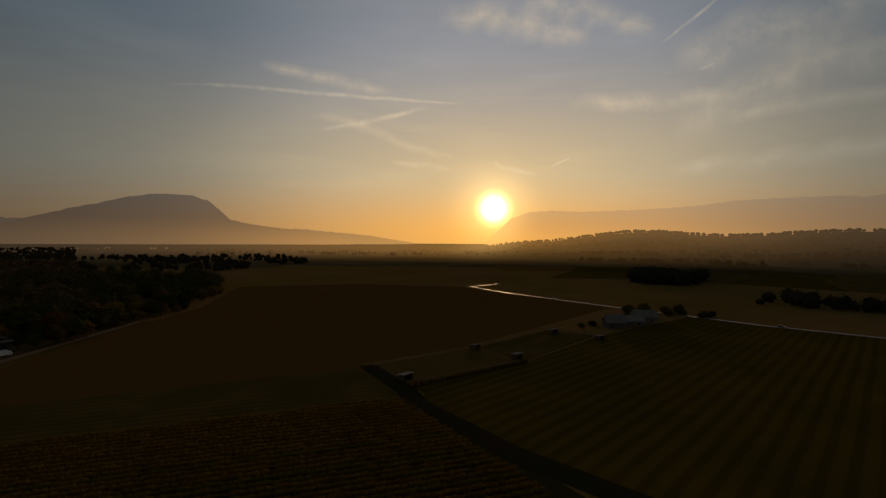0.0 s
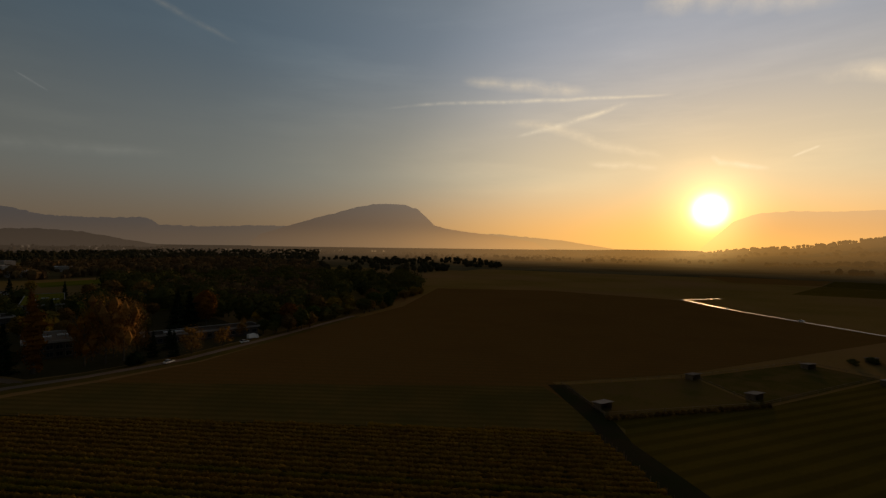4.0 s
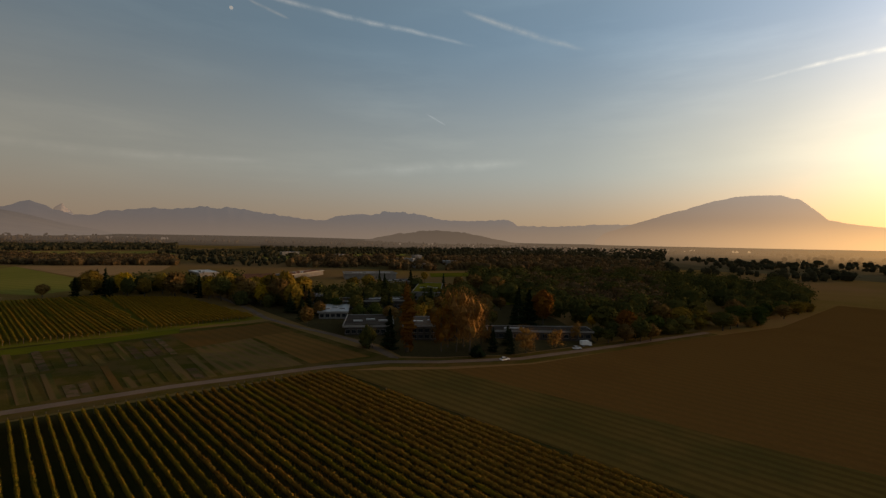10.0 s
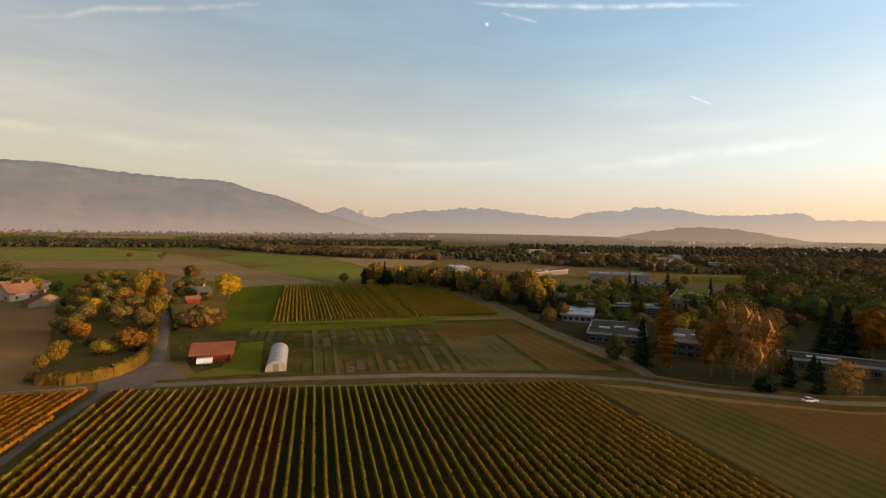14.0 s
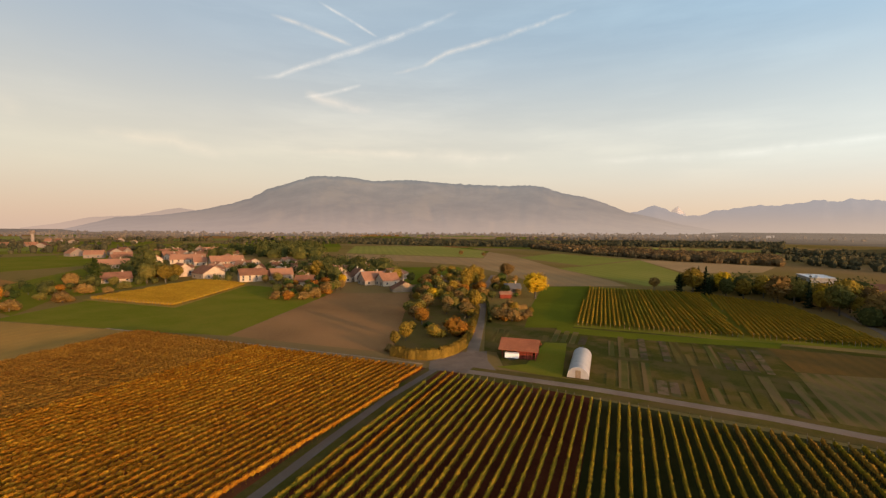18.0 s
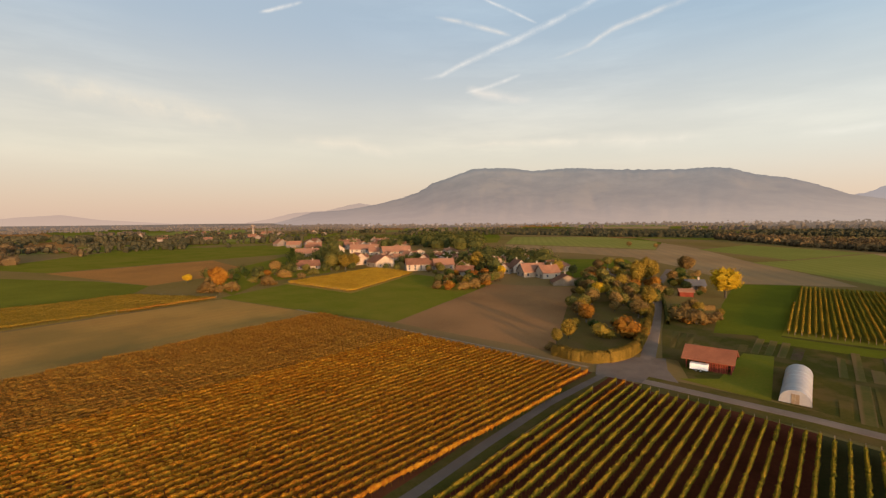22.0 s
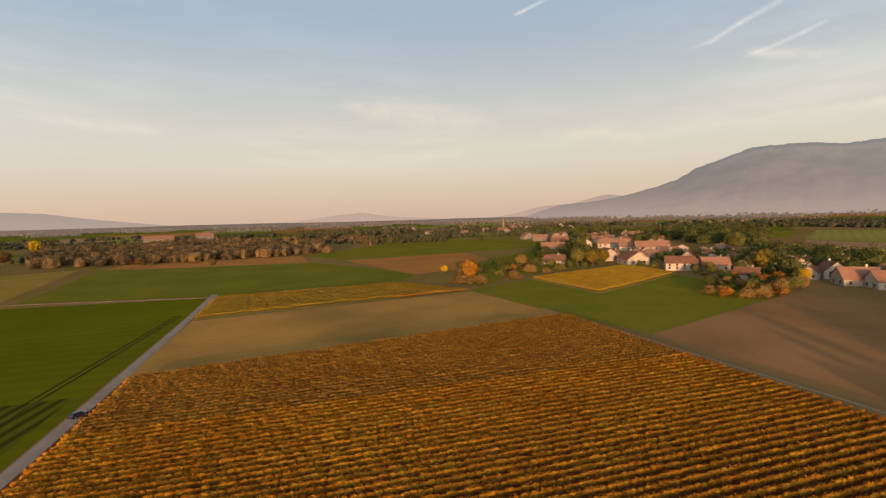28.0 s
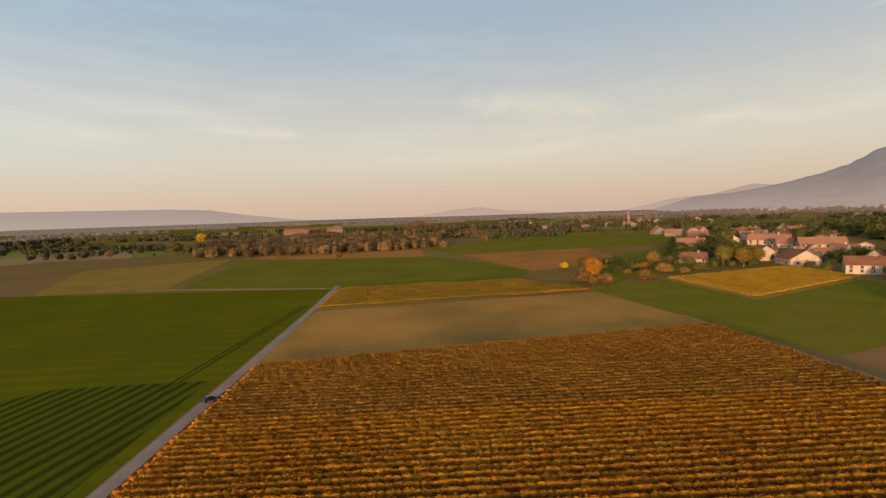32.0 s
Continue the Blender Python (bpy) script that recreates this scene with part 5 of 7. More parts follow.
# trees of the village
for poly, n, gap, lo, hi, seed in [
    ([(-15, -297), (-61, -304), (-118, -334), (-114, -390), (-55, -353), (-19, -336)], 46, 5, 3, 7, 21),
    ([(-86, -368), (-108, -317), (-146, -411), (-153, -524), (-89, -446)], 26, 6, 4, 9, 22),
    ([(-130, -312), (-146, -264), (-172, -273), (-231, -377), (-183, -388)], 44, 5.5, 3, 7, 23),
    ([(-124, -227), (-144, -206), (-168, -219), (-172, -254), (-143, -251)], 40, 4.5, 3, 7, 24),
    ([(-172, -280), (-188, -253), (-205, -221), (-205, -199), (-256, -265), (-287, -354), (-231, -358)], 44, 7, 6, 13, 25),
    ([(-241, -465), (-294, -430), (-390, -569), (-346, -640)], 36, 11, 11, 17, 26),
    ([(-159, -521), (-234, -470), (-324, -617), (-287, -785), (-189, -706)], 40, 13, 7, 12, 27),
    ([(-117, -116), (-141, -145), (-225, -213), (-305, -222), (-191, -136), (-140, -106), (-158, -130), (-141, -128)], 100, 4.0, 3.5, 7.5, 28),
    ([(-169, -116), (-189, -121), (-183, -104), (-164, -96), (-156, -102)], 14, 5, 2.5, 5, 29),
    ([(-210, -149), (-218, -143), (-213, -127), (-260, -158), (-251, -171)], 14, 5, 3, 7, 30),
]:
    for x, y in scatter(poly, n, gap, seed):
        h = TREE_RNG.uniform(lo, hi)
        if (seed in (25, 26, 27) and y < -215) or seed == 22 or (seed == 23 and y < -290) or (seed == 21 and y < -325):
            deep_wood.append((x, y, h))
            continue
        tree(x, y, h, "bush" if h < 4.5 else "round", TREE_RNG.choice(["leaf_olive", "leaf_olive", "leaf_ochre", "leaf_brown", "leaf_brown", "leaf_green", "leaf_orange"]), 1.15, "in the village gardens", "village trees")
for x, y, h, shape, leaf, w in [
    (-98, -330, 13.2, "round", "leaf_olive", 1.0), (-107, -325, 12.4, "round", "leaf_ochre", 1.0), (-75, -350, 16.0, "fir", "leaf_green", 1.2), (-22, -274, 13.6, "round", "leaf_orange", 0.85),
    (-16, -270, 7.2, "bush", "leaf_brown", 1.6), (-27, -266, 6.6, "bush", "leaf_brown", 1.6), (-60, -329, 9.8, "round", "leaf_brown", 1.1), (-48, -310, 5.8, "bush", "leaf_olive", 1.5),
    (-47, -278, 7.1, "bush", "leaf_brown", 1.5), (-61, -304, 7.4, "bush", "leaf_brown", 1.5), (-41, -293, 4.8, "bush", "leaf_olive", 1.6), (-123, -407, 17.8, "round", "leaf_olive", 0.9),
    (-70, -299, 4.7, "bush", "leaf_brown", 1.5), (-81, -312, 5.7, "bush", "leaf_olive", 1.5), (-182, -241, 7.3, "round", "leaf_yellow", 0.9), (-184, -272, 14.5, "round", "leaf_ochre", 0.9),
    (-183, -280, 11.1, "round", "leaf_olive", 1.0), (-192, -274, 8.5, "round", "leaf_ochre", 1.0), (-212, -222, 10.6, "round", "leaf_ochre", 0.9), (-234, -279, 8.0, "round", "leaf_green", 1.1),
    (-122, -218, 5.8, "bush", "leaf_brown", 1.3), (-126, -212, 6.0, "bush", "leaf_orange", 1.3), (-132, -208, 5.7, "bush", "leaf_brown", 1.3), (-138, -207, 6.6, "bush", "leaf_brown", 1.4), (-147, -209, 8.4, "round", "leaf_brown", 1.0),
]:
    tree(x, y, h, shape, leaf, w, "in the village gardens", "village trees")
tree(-8, -315, 5.5, "round", "leaf_yellow", 1.3, "beside the meadow")
tree(-76, -349, 15.3, "fir", "leaf_green", 1.6, "beside the village houses")
for x, y, h in [(-108, -342, 10.6), (-117, -336, 11.3), (-63, -349, 8.3)]:
    tree(x, y, h, "round", "leaf_ochre", 1.2, "beside the yellow vineyard")
for x, y, h in [(-313, -89, 8.0), (-297, -191, 11.6), (-466, -369, 7.2), (-473, -339, 5.8)]:
    tree(x, y, h, "round", "leaf_brown", 1.2, "standing alone in the fields")
for x, y, h in [(182, -399, 6.9), (249, -410, 9.9), (411, -460, 15.3), (-21, -260, 4.6), (484, -441, 9.4)]:
    tree(x, y, max(h, 5), "round", "leaf_brown", 1.2, "by the far hedge")
tree(516, -616, 20.2, "round", "leaf_yellow", 1.1, "by the manor woods")

# far woods, too many to count
RING = [(1, 0, 0), (0.5, 0.87, 0.1), (-0.5, 0.87, 0), (-1, 0, 0.1), (-0.5, -0.87, 0), (0.5, -0.87, 0.1)]


def woods(name, label, spots, material, leaves=34):
    """Many distant trees as one mass: lumpy crowns of uneven height with loose leaf clumps."""
    rng = random.Random(len(spots))
    nrg = np.random.RandomState(len(spots))
    v, f = [], []
    for x, y, h in spots:
        z0, k, w = gz(x, y), len(v), h * rng.uniform(0.5, 0.85)
        for lev, rad in ((0.02, 0.5), (0.48, 0.72), (0.76, 0.5)):
            for a, b, c in RING:
                q = rng.uniform(0.7, 1.25)
                v.append((x + a * w * rad * q, y + b * w * rad * q, z0 + h * (lev + c * 0.5 + rng.uniform(-0.06, 0.06))))
        v.append((x, y, z0 + h * rng.uniform(0.85, 0.95)))
        for r in (0, 1):
            f += [(k + 6 * r + i, k + 6 * r + (i + 1) % 6, k + 6 * r + 6 + (i + 1) % 6, k + 6 * r + 6 + i) for i in range(6)]
        f += [(k + 12 + i, k + 12 + (i + 1) % 6, k + 18) for i in range(6)]
    if leaves:
        c = np.repeat(np.array(spots), leaves, axis=0)
        c[:, 2] *= nrg.uniform(0.85, 1.12, len(c))
        p = nrg.normal(size=(len(c), 3))
        p /= np.linalg.norm(p, axis=1, keepdims=True)
        p *= nrg.uniform(0.7, 1.1, len(c))[:, None]
        z = np.array([gz(x, y) for x, y, _ in spots]).repeat(leaves)
        pts = np.stack([c[:, 0] + p[:, 0] * c[:, 2] * 0.68, c[:, 1] + p[:, 1] * c[:, 2] * 0.68, z + c[:, 2] * (0.55 + 0.48 * p[:, 2])], 1)
        q, qf = leaf_quads(pts, (0.085 if leaves < 50 else 0.066) * c[:, 2], nrg, 0.3, p * 0.8)
        f += [tuple(row) for row in (qf + len(v)).tolist()]
        v += [tuple(row) for row in q.tolist()]
    return tagged(new(name, mesh(name, v, f, material)), label, "woods", kind="stuff")


def belt(az0, az1, d0, d1, n, h, seed, clear=-0.12):
    rng = random.Random(seed)
    out = []
    for _ in range(n):
        a, d = rng.uniform(az0, az1), d0 + (d1 - d0) * rng.random()
        w = direction(a, 0) * d
        if noise.noise(Vector((w.x * 0.006, w.y * 0.006, 2.0))) < clear:
            continue
        out.append((w.x, w.y, h * rng.uniform(0.5, 1.35)))
    return out


def tree_lines(az0, az1, d0, d1, n, h, seed):
    """Hedgerows and narrow woods that run across the plain in rows."""
    rng = random.Random(seed)
    out = []
    for _ in range(n):
        a, d = rng.uniform(az0, az1), d0 + (d1 - d0) * rng.random() ** 0.8
        c, turn, long, deep = direction(a, 0) * d, radians(a + 90 + rng.gauss(0, 22)), rng.uniform(60, 300), rng.choice((5, 8, 25))
        u = Vector((math.sin(turn), math.cos(turn), 0))
        w = Vector((u.y, -u.x, 0))
        tall = h * rng.uniform(0.6, 1.2)
        for k in range(int(long / 7 * (1 + deep / 25))):
            p = c + u * rng.uniform(-long, long) / 2 + w * rng.gauss(0, deep)
            out.append((p.x, p.y, tall * rng.uniform(0.5, 1.3)))
    return out


def spread_out(poly, n, seed):
    """Many loose spots in a polygon, with no least distance."""
    rng = random.Random(seed)
    lo, hi = [min(c[i] for c in poly) for i in (0, 1)], [max(c[i] for c in poly) for i in (0, 1)]
    out = []
    for _ in range(n * 12):
        q = (rng.uniform(lo[0], hi[0]), rng.uniform(lo[1], hi[1]))
        if len(out) < n and inside(q, poly) and all((q[0] - c[0]) ** 2 + (q[1] - c[1]) ** 2 > c[2] * c[2] for c in KEEP_OUT):
            out.append(q)
    return out


def wood_in(poly, n, h, seed, clear=-1.0):
    rng = random.Random(seed)
    return [(x, y, h * rng.uniform(0.4, 1.4)) for x, y in spread_out(poly, n, seed) if noise.noise(Vector((x * 0.012, y * 0.012, 2.0))) > clear]


near_spots = wood_in([(-708, -405), (-622, -264), (-584, -145), (-592, -45), (-727, -55), (-753, -123), (-757, -274), (-801, -436)], 1300, 6.5, 51)
near_spots += wood_in([(-577, 74), (-550, 150), (-509, 230), (-520, 380), (-422, 402), (-319, 369), (-263, 353), (-623, 803), (-946, 860), (-829, 483), (-801, 253), (-703, 105)], 1500, 9.5, 52, -0.2)
near_spots += wood_in([(-415, 266), (-367, 344), (-284, 331), (-237, 320), (-150, 212), (-183, 200), (-219, 204), (-265, 201)], 520, 8.5, 53, -0.2)
near_spots += wood_in([(317, -506), (257, -545), (72, -571), (86, -670), (341, -896), (615, -969)], 560, 7.5, 54, 0.02) + wood_in([(345, -414), (214, -441), (110, -498), (127, -569), (353, -672), (524, -627)], 900, 8.5, 55)
far_spots = wood_in([(-595, -774), (-648, -567), (-752, -419), (-1008, -493), (-941, -822), (-867, -1128)], 1500, 6, 56) + wood_in([(-356, -829), (-595, -774), (-867, -1128), (-622, -1289)], 520, 6, 61, -0.1)
far_spots += wood_in([(-863, -422), (-1096, -81), (-1506, -112), (-1082, -529)], 1500, 7, 57) + wood_in([(-991, 78), (-934, 294), (-925, 537), (-1001, 1113), (-805, 1030), (-1686, 2132), (-1962, 1424), (-1518, 472), (-1387, 106)], 3600, 7.5, 58, -0.2)
far_spots += wood_in([(215, -701), (79, -622), (-66, -578), (-119, -703), (60, -932), (331, -1065)], 160, 6, 59, 0.1) + wood_in([(566, -411), (411, -442), (546, -579), (945, -670)], 160, 7, 60, -0.1)
far_spots += wood_in([(80, -860), (-60, -780), (-280, -860), (-360, -1180), (-60, -1280), (100, -1150)], 200, 6, 62, 0.05)
far_spots += wood_in([(-1037, -108), (-957, 141), (-626, 95), (-567, 47), (-639, -29), (-760, -78)], 420, 7, 63, -0.1)
far_spots += belt(-45, -15, 700, 1500, 500, 11, 3) + tree_lines(118, 200, 620, 1350, 30, 9, 6) + belt(26, 33, 560, 700, 160, 14, 9) + belt(40, 50, 420, 480, 30, 9, 10)
woods("near_woods", "brown autumn woods behind the fields", near_spots, M["far_leaf"], 120)
woods("deep_wood", "autumn trees deep in the wood", deep_wood, M["leaf_olive"], 260)
woods("far_woods", "autumn woods across the plain", far_spots, M["band_leaf"], 28)
# both of these woods carry haze painted as emission
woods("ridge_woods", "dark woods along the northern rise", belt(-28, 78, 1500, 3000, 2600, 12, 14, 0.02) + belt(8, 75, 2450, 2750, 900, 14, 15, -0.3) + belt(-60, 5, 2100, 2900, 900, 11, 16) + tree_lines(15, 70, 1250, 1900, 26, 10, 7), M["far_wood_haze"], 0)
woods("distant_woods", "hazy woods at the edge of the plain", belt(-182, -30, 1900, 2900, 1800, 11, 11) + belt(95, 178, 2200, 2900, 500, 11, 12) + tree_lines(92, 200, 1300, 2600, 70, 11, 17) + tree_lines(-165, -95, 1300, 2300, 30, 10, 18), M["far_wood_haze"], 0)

# ---- sky things ----


def ribbon(name, label, line, half, material, category):
    """A thin sheet of vapour far off, along headings and elevations; half: its half width in degrees."""
    pts = []
    for (a0, e0), (a1, e1) in zip(line, line[1:]):
        n = max(2, int(math.hypot(a1 - a0, e1 - e0) / 1.2))
        pts += [(a0 + (a1 - a0) * i / n, e0 + (e1 - e0) * i / n) for i in range(n)]
    pts.append(line[-1])
    v, f, uv = [], [], []
    for i, (a, e) in enumerate(pts):
        (pa, pe), (qa, qe) = pts[max(0, i - 1)], pts[min(len(pts) - 1, i + 1)]
        k = math.cos(radians(e))
        da, de = (qa - pa) * k, qe - pe
        m = math.hypot(da, de)
        wob = noise.noise(Vector((a * 0.5, e, 3))) * half * 0.35
        grow = 0.55 + 0.45 * math.sin(math.pi * min(1, max(0, (i + 0.5) / len(pts))))
        for s in (-1, 0, 1):
            o = s * half * grow + wob
            v.append(direction(a - de / m * o / k, e + da / m * o) * 4750)
            uv.append((i / (len(pts) - 1), 0.5 + 0.5 * s))
        if i:
            b = 3 * i
            f += [(b - 3, b, b + 1, b - 2), (b - 2, b + 1, b + 2, b - 1)]
    me = mesh(name, v, f, material, True)
    lay = me.uv_layers.new(name="flow")
    for loop in me.loops:
        lay.data[loop.index].uv = uv[loop.vertex_index]
    return tagged(new(name, me), label, category)


def vapour(name, strength, grain, soft, glow):
    m = bpy.data.materials.new(name)
    m.use_nodes = True
    n = Nodes(m.node_tree)
    uv = n.add("ShaderNodeUVMap", uv_map="flow").outputs[0]
    x, y, _ = n.add("ShaderNodeSeparateXYZ", ins={0: uv}).outputs
    across = n.math("SUBTRACT", 1.0, n.math("ABSOLUTE", n.math("SUBTRACT", n.math("MULTIPLY", y, 2.0), 1.0)), clamp=True)
    along = n.math("MULTIPLY", n.math("MULTIPLY", x, n.math("SUBTRACT", 1.0, x)), 7.0, clamp=True)
    where = n.add("ShaderNodeNewGeometry").outputs["Position"]
    tex = n.ramp(n.noise(where, grain, 6.0, 0.65), [(0.36, (0, 0, 0)), (0.62, (1, 1, 1))])
    alpha = n.math("MULTIPLY", n.math("MULTIPLY", n.math("POWER", across, soft), along), n.math("MULTIPLY", n.math("MULTIPLY_ADD", tex, 0.75, 0.25), strength))
    way_out = n.add("ShaderNodeVectorMath", operation="NORMALIZE", ins={0: where}).outputs[0]
    # the sheets take no light: their sunlit tone is painted as emission
    e = n.add("ShaderNodeEmission", ins={"Color": n.mix(1.0, by_sun(n, way_out, SKY_MID), rgba(glow), "MULTIPLY"), "Strength": 1.0})
    t = n.add("ShaderNodeBsdfTransparent")
    n.add("ShaderNodeOutputMaterial", ins={"Surface": n.add("ShaderNodeMixShader", ins={0: alpha, 1: t.outputs[0], 2: e.outputs[0]}).outputs[0]})
    return m


TRAIL = vapour("contrail_vapour", 0.64, 0.006, 1.1, (1.4, 1.45, 1.6))
WIDE = vapour("spread_contrail", 0.6, 0.005, 1.2, (1.3, 1.3, 1.38))
CIRRUS = vapour("cirrus", 0.5, 0.0035, 1.1, (1.5, 1.5, 1.6))
VEIL = vapour("thin_cirrus", 0.8, 0.0035, 1.2, (1.25, 1.25, 1.25))
for line, half, mat, label in [
    ([(-31.4, 16.5), (-23.9, 17.4), (-14.8, 17.5), (-6.3, 17.4), (3.2, 16.9)], 0.35, TRAIL, "long bright contrail above the dome mountain"),
    ([(-14.7, 13.4), (-10.2, 14.4), (-5.6, 15.5), (-1.7, 16.6)], 0.45, TRAIL, "bright feathered contrail near the sun"),
    ([(-15.7, 15.2), (-9.5, 14.3), (-4.6, 12.2), (2.3, 10.3)], 0.9, WIDE, "spread old contrail above the sun"),
    ([(-6.2, 10.0), (-1.6, 9.8), (1.6, 9.3)], 0.6, WIDE, "soft glowing cloud shred above the sun"),
    ([(6.5, 10.2), (7.4, 9.5), (11.9, 8.5)], 0.45, TRAIL, "short bent contrail over the sun"),
    ([(13.5, 9.5), (15.8, 10.4)], 0.2, TRAIL, "very short thin white contrail"),
    ([(25.4, 21.6), (28.8, 23.6), (32.0, 25.5), (35, 27.2)], 0.25, TRAIL, "thin straight rising white contrail"),
    ([(29.2, 18.5), (30.7, 18.9)], 0.2, TRAIL, "very short thin white contrail"),
    ([(-152.9, 17.2), (-150.0, 17.6), (-146.1, 19.3), (-140.9, 21.1), (-134.9, 23.2), (-128.8, 25.4)], 0.5, TRAIL, "long contrail over the long ridge"),
    ([(-147.3, 15.6), (-144.1, 16.3), (-140.5, 17.4)], 0.35, TRAIL, "short contrail over the long ridge"),
    ([(-147.3, 16.0), (-142.5, 15.0), (-139.0, 14.4)], 0.9, WIDE, "soft shred of old contrail"),
    ([(-150.9, 23.6), (-147.6, 23.1), (-141.5, 21.5)], 0.4, WIDE, "faded contrail crossing another"),
    ([(-145.6, 25.5), (-142.3, 24.2), (-138.6, 22.5)], 0.25, TRAIL, "thin contrail crossing another"),
    ([(-136.9, 18.7), (-132.9, 19.8), (-130.3, 21.1), (-122.9, 22.8), (-114.8, 24.8)], 0.45, WIDE, "faint long contrail over the ridge"),
    ([(-91.6, 26.5), (-79.4, 25.5), (-67.4, 24.1), (-60.4, 22.7)], 0.4, TRAIL, "high contrail beside the moon"),
    ([(-87.5, 25.4), (-82.8, 24.2)], 0.25, WIDE, "short faint contrail beside the moon"),
    ([(-66.6, 15.4), (-64.1, 14.1)], 0.15, TRAIL, "tiny thin contrail above mountains"),
    ([(-62.5, 26.5), (-55.0, 24.1), (-47.5, 21.7)], 0.5, WIDE, "faint spread contrail high up"),
    ([(-171.0, 22.8), (-166.1, 24.4)], 0.3, TRAIL, "short bright contrail fragment above"),
]:
    ribbon("contrail", label, line, half * 0.95, mat, "contrail")
for line, half, label in [
    ([(-0.5, 26.4), (7.7, 25.9), (18.3, 23.2)], 2.2, "torn cirrus patch high over the sun"),
    ([(10, 27.5), (17.0, 26.0), (25.0, 23.0)], 1.6, "torn cirrus patch high over the sun"),
    ([(15.0, 16.8), (24.3, 15.9), (33.1, 15.8)], 1.3, "glowing cirrus bank near the sun"),
    ([(26.0, 8.5), (38.7, 9.1), (48.0, 9.5)], 1.4, "low glowing cirrus bank"),
    ([(31.8, 13.6), (39.1, 14.1), (45.8, 13.6)], 1.1, "small glowing cirrus patch"),
    ([(26.5, 20.0), (36.0, 21.5), (50.1, 22.2)], 3.2, "broad thin cirrus sheet near the sun"),
    ([(26.5, 12.0), (38.0, 17.5), (52.1, 18.2)], 3.0, "broad thin cirrus sheet near the sun"),
    ([(-148.6, 9.5), (-140.8, 9.8), (-132.3, 9.7)], 0.6, "thin cream cloud streak over the ridge"),
    ([(-168.0, 10.1), (-160.6, 9.6), (-154.2, 8.7)], 1.1, "soft cream cloud streak"),
    ([(-139.5, 9.6), (-128.6, 9.5), (-120.0, 9.4)], 1.2, "soft cream cloud streak"),
    ([(-113.7, 8.6), (-98.8, 8.6), (-84.0, 9.1)], 0.7, "long cream cloud streak"),
    ([(-78.4, 7.9), (-64.8, 9.2), (-53.5, 9.7)], 1.0, "long cream cloud streak"),
    ([(139.5, 10.6), (150.3, 10.2)], 0.9, "faint cloud streak over the plain"),
    ([(-192, 14), (-181, 12.5), (-172, 11.5)], 2.0, "broad faint cloud veil over fields"),
    ([(-21.6, 19.8), (-13.6, 19.2), (-5.7, 18.1)], 1.0, "faint cloud veil over the contrails"),
]:
    ribbon("cirrus_cloud", label, line, half, CIRRUS if -30 < line[0][0] < 60 else VEIL, "cloud")


def glowing(name, colour, strength):
    m = bpy.data.materials.new(name)
    m.use_nodes = True
    n = Nodes(m.node_tree)
    n.add("ShaderNodeOutputMaterial", ins={"Surface": n.add("ShaderNodeEmission", ins={"Color": rgba(colour), "Strength": strength}).outputs[0]})
    return m


def ball(name, az, el, dist, radius, material, label, cat):
    bm = bmesh.new()
    bmesh.ops.create_icosphere(bm, subdivisions=3, radius=radius)
    ob = new(name, from_bm(name, bm, material, True))
    ob.location = direction(az, el) * dist
    return tagged(ob, label, cat)


ball("sun", SUN_AZ, SUN_EL, 4800, 26, glowing("sun_glow", (1.0, 0.85, 0.55), 120), "setting sun just above the horizon", "sun")
ball("moon", -89.0, 24.3, 4700, 15, glowing("moonlight", (1.0, 0.98, 0.95), 0.45), "small pale daytime moon", "moon")

# ---- buildings ----


def facade(t, w, d, h, n_front, n_side, rows, size=(1.1, 1.3), base=0.9, shutters=False):
    """Windows with frame and pane on the front (-y) and the +x and -x sides; t: the building."""
    ww, wh = size
    key = (ww, wh)
    if key not in FRAMES:
        s = Solid()
        s.box(-ww / 2 - 0.1, -0.08, -0.1, -ww / 2, 0.05, wh + 0.1).box(ww / 2, -0.08, -0.1, ww / 2 + 0.1, 0.05, wh + 0.1)
        s.box(-ww / 2, -0.08, wh, ww / 2, 0.05, wh + 0.1).box(-ww / 2 - 0.1, -0.14, -0.16, ww / 2 + 0.1, 0.05, -0.02).box(-0.03, -0.05, 0, 0.03, 0.02, wh)
        FRAMES[key] = (s.make("window", M["concrete"]), Solid().box(-ww / 2, -0.02, -0.02, ww / 2, 0.03, wh).make("pane", M["glass"]))
    fr, pa = FRAMES[key]
    spots = []
    for r in range(rows):
        z = base + r * (h - base) / max(1, rows) * (1.0 if rows > 1 else 0)
        spots += [Matrix.Translation((-w / 2 + w * (i + 0.5) / n_front, -d / 2, z)) for i in range(n_front)]
        for side in (1, -1):
            spots += [Matrix.Translation((side * w / 2, -d / 2 + d * (i + 0.5) / n_side, z)) @ Matrix.Rotation(side * math.pi / 2, 4, "Z") for i in range(n_side)]
    for m in spots:
        win = part("window", fr, t, "", m)
        part("pane", pa, win)


FRAMES = {}
BASE = 1.2  # foundations reach into the slope


def push(x, y, d):
    k = math.hypot(x, y)
    return x + x / k * d, y + y / k * d, -math.degrees(math.atan2(x, y))


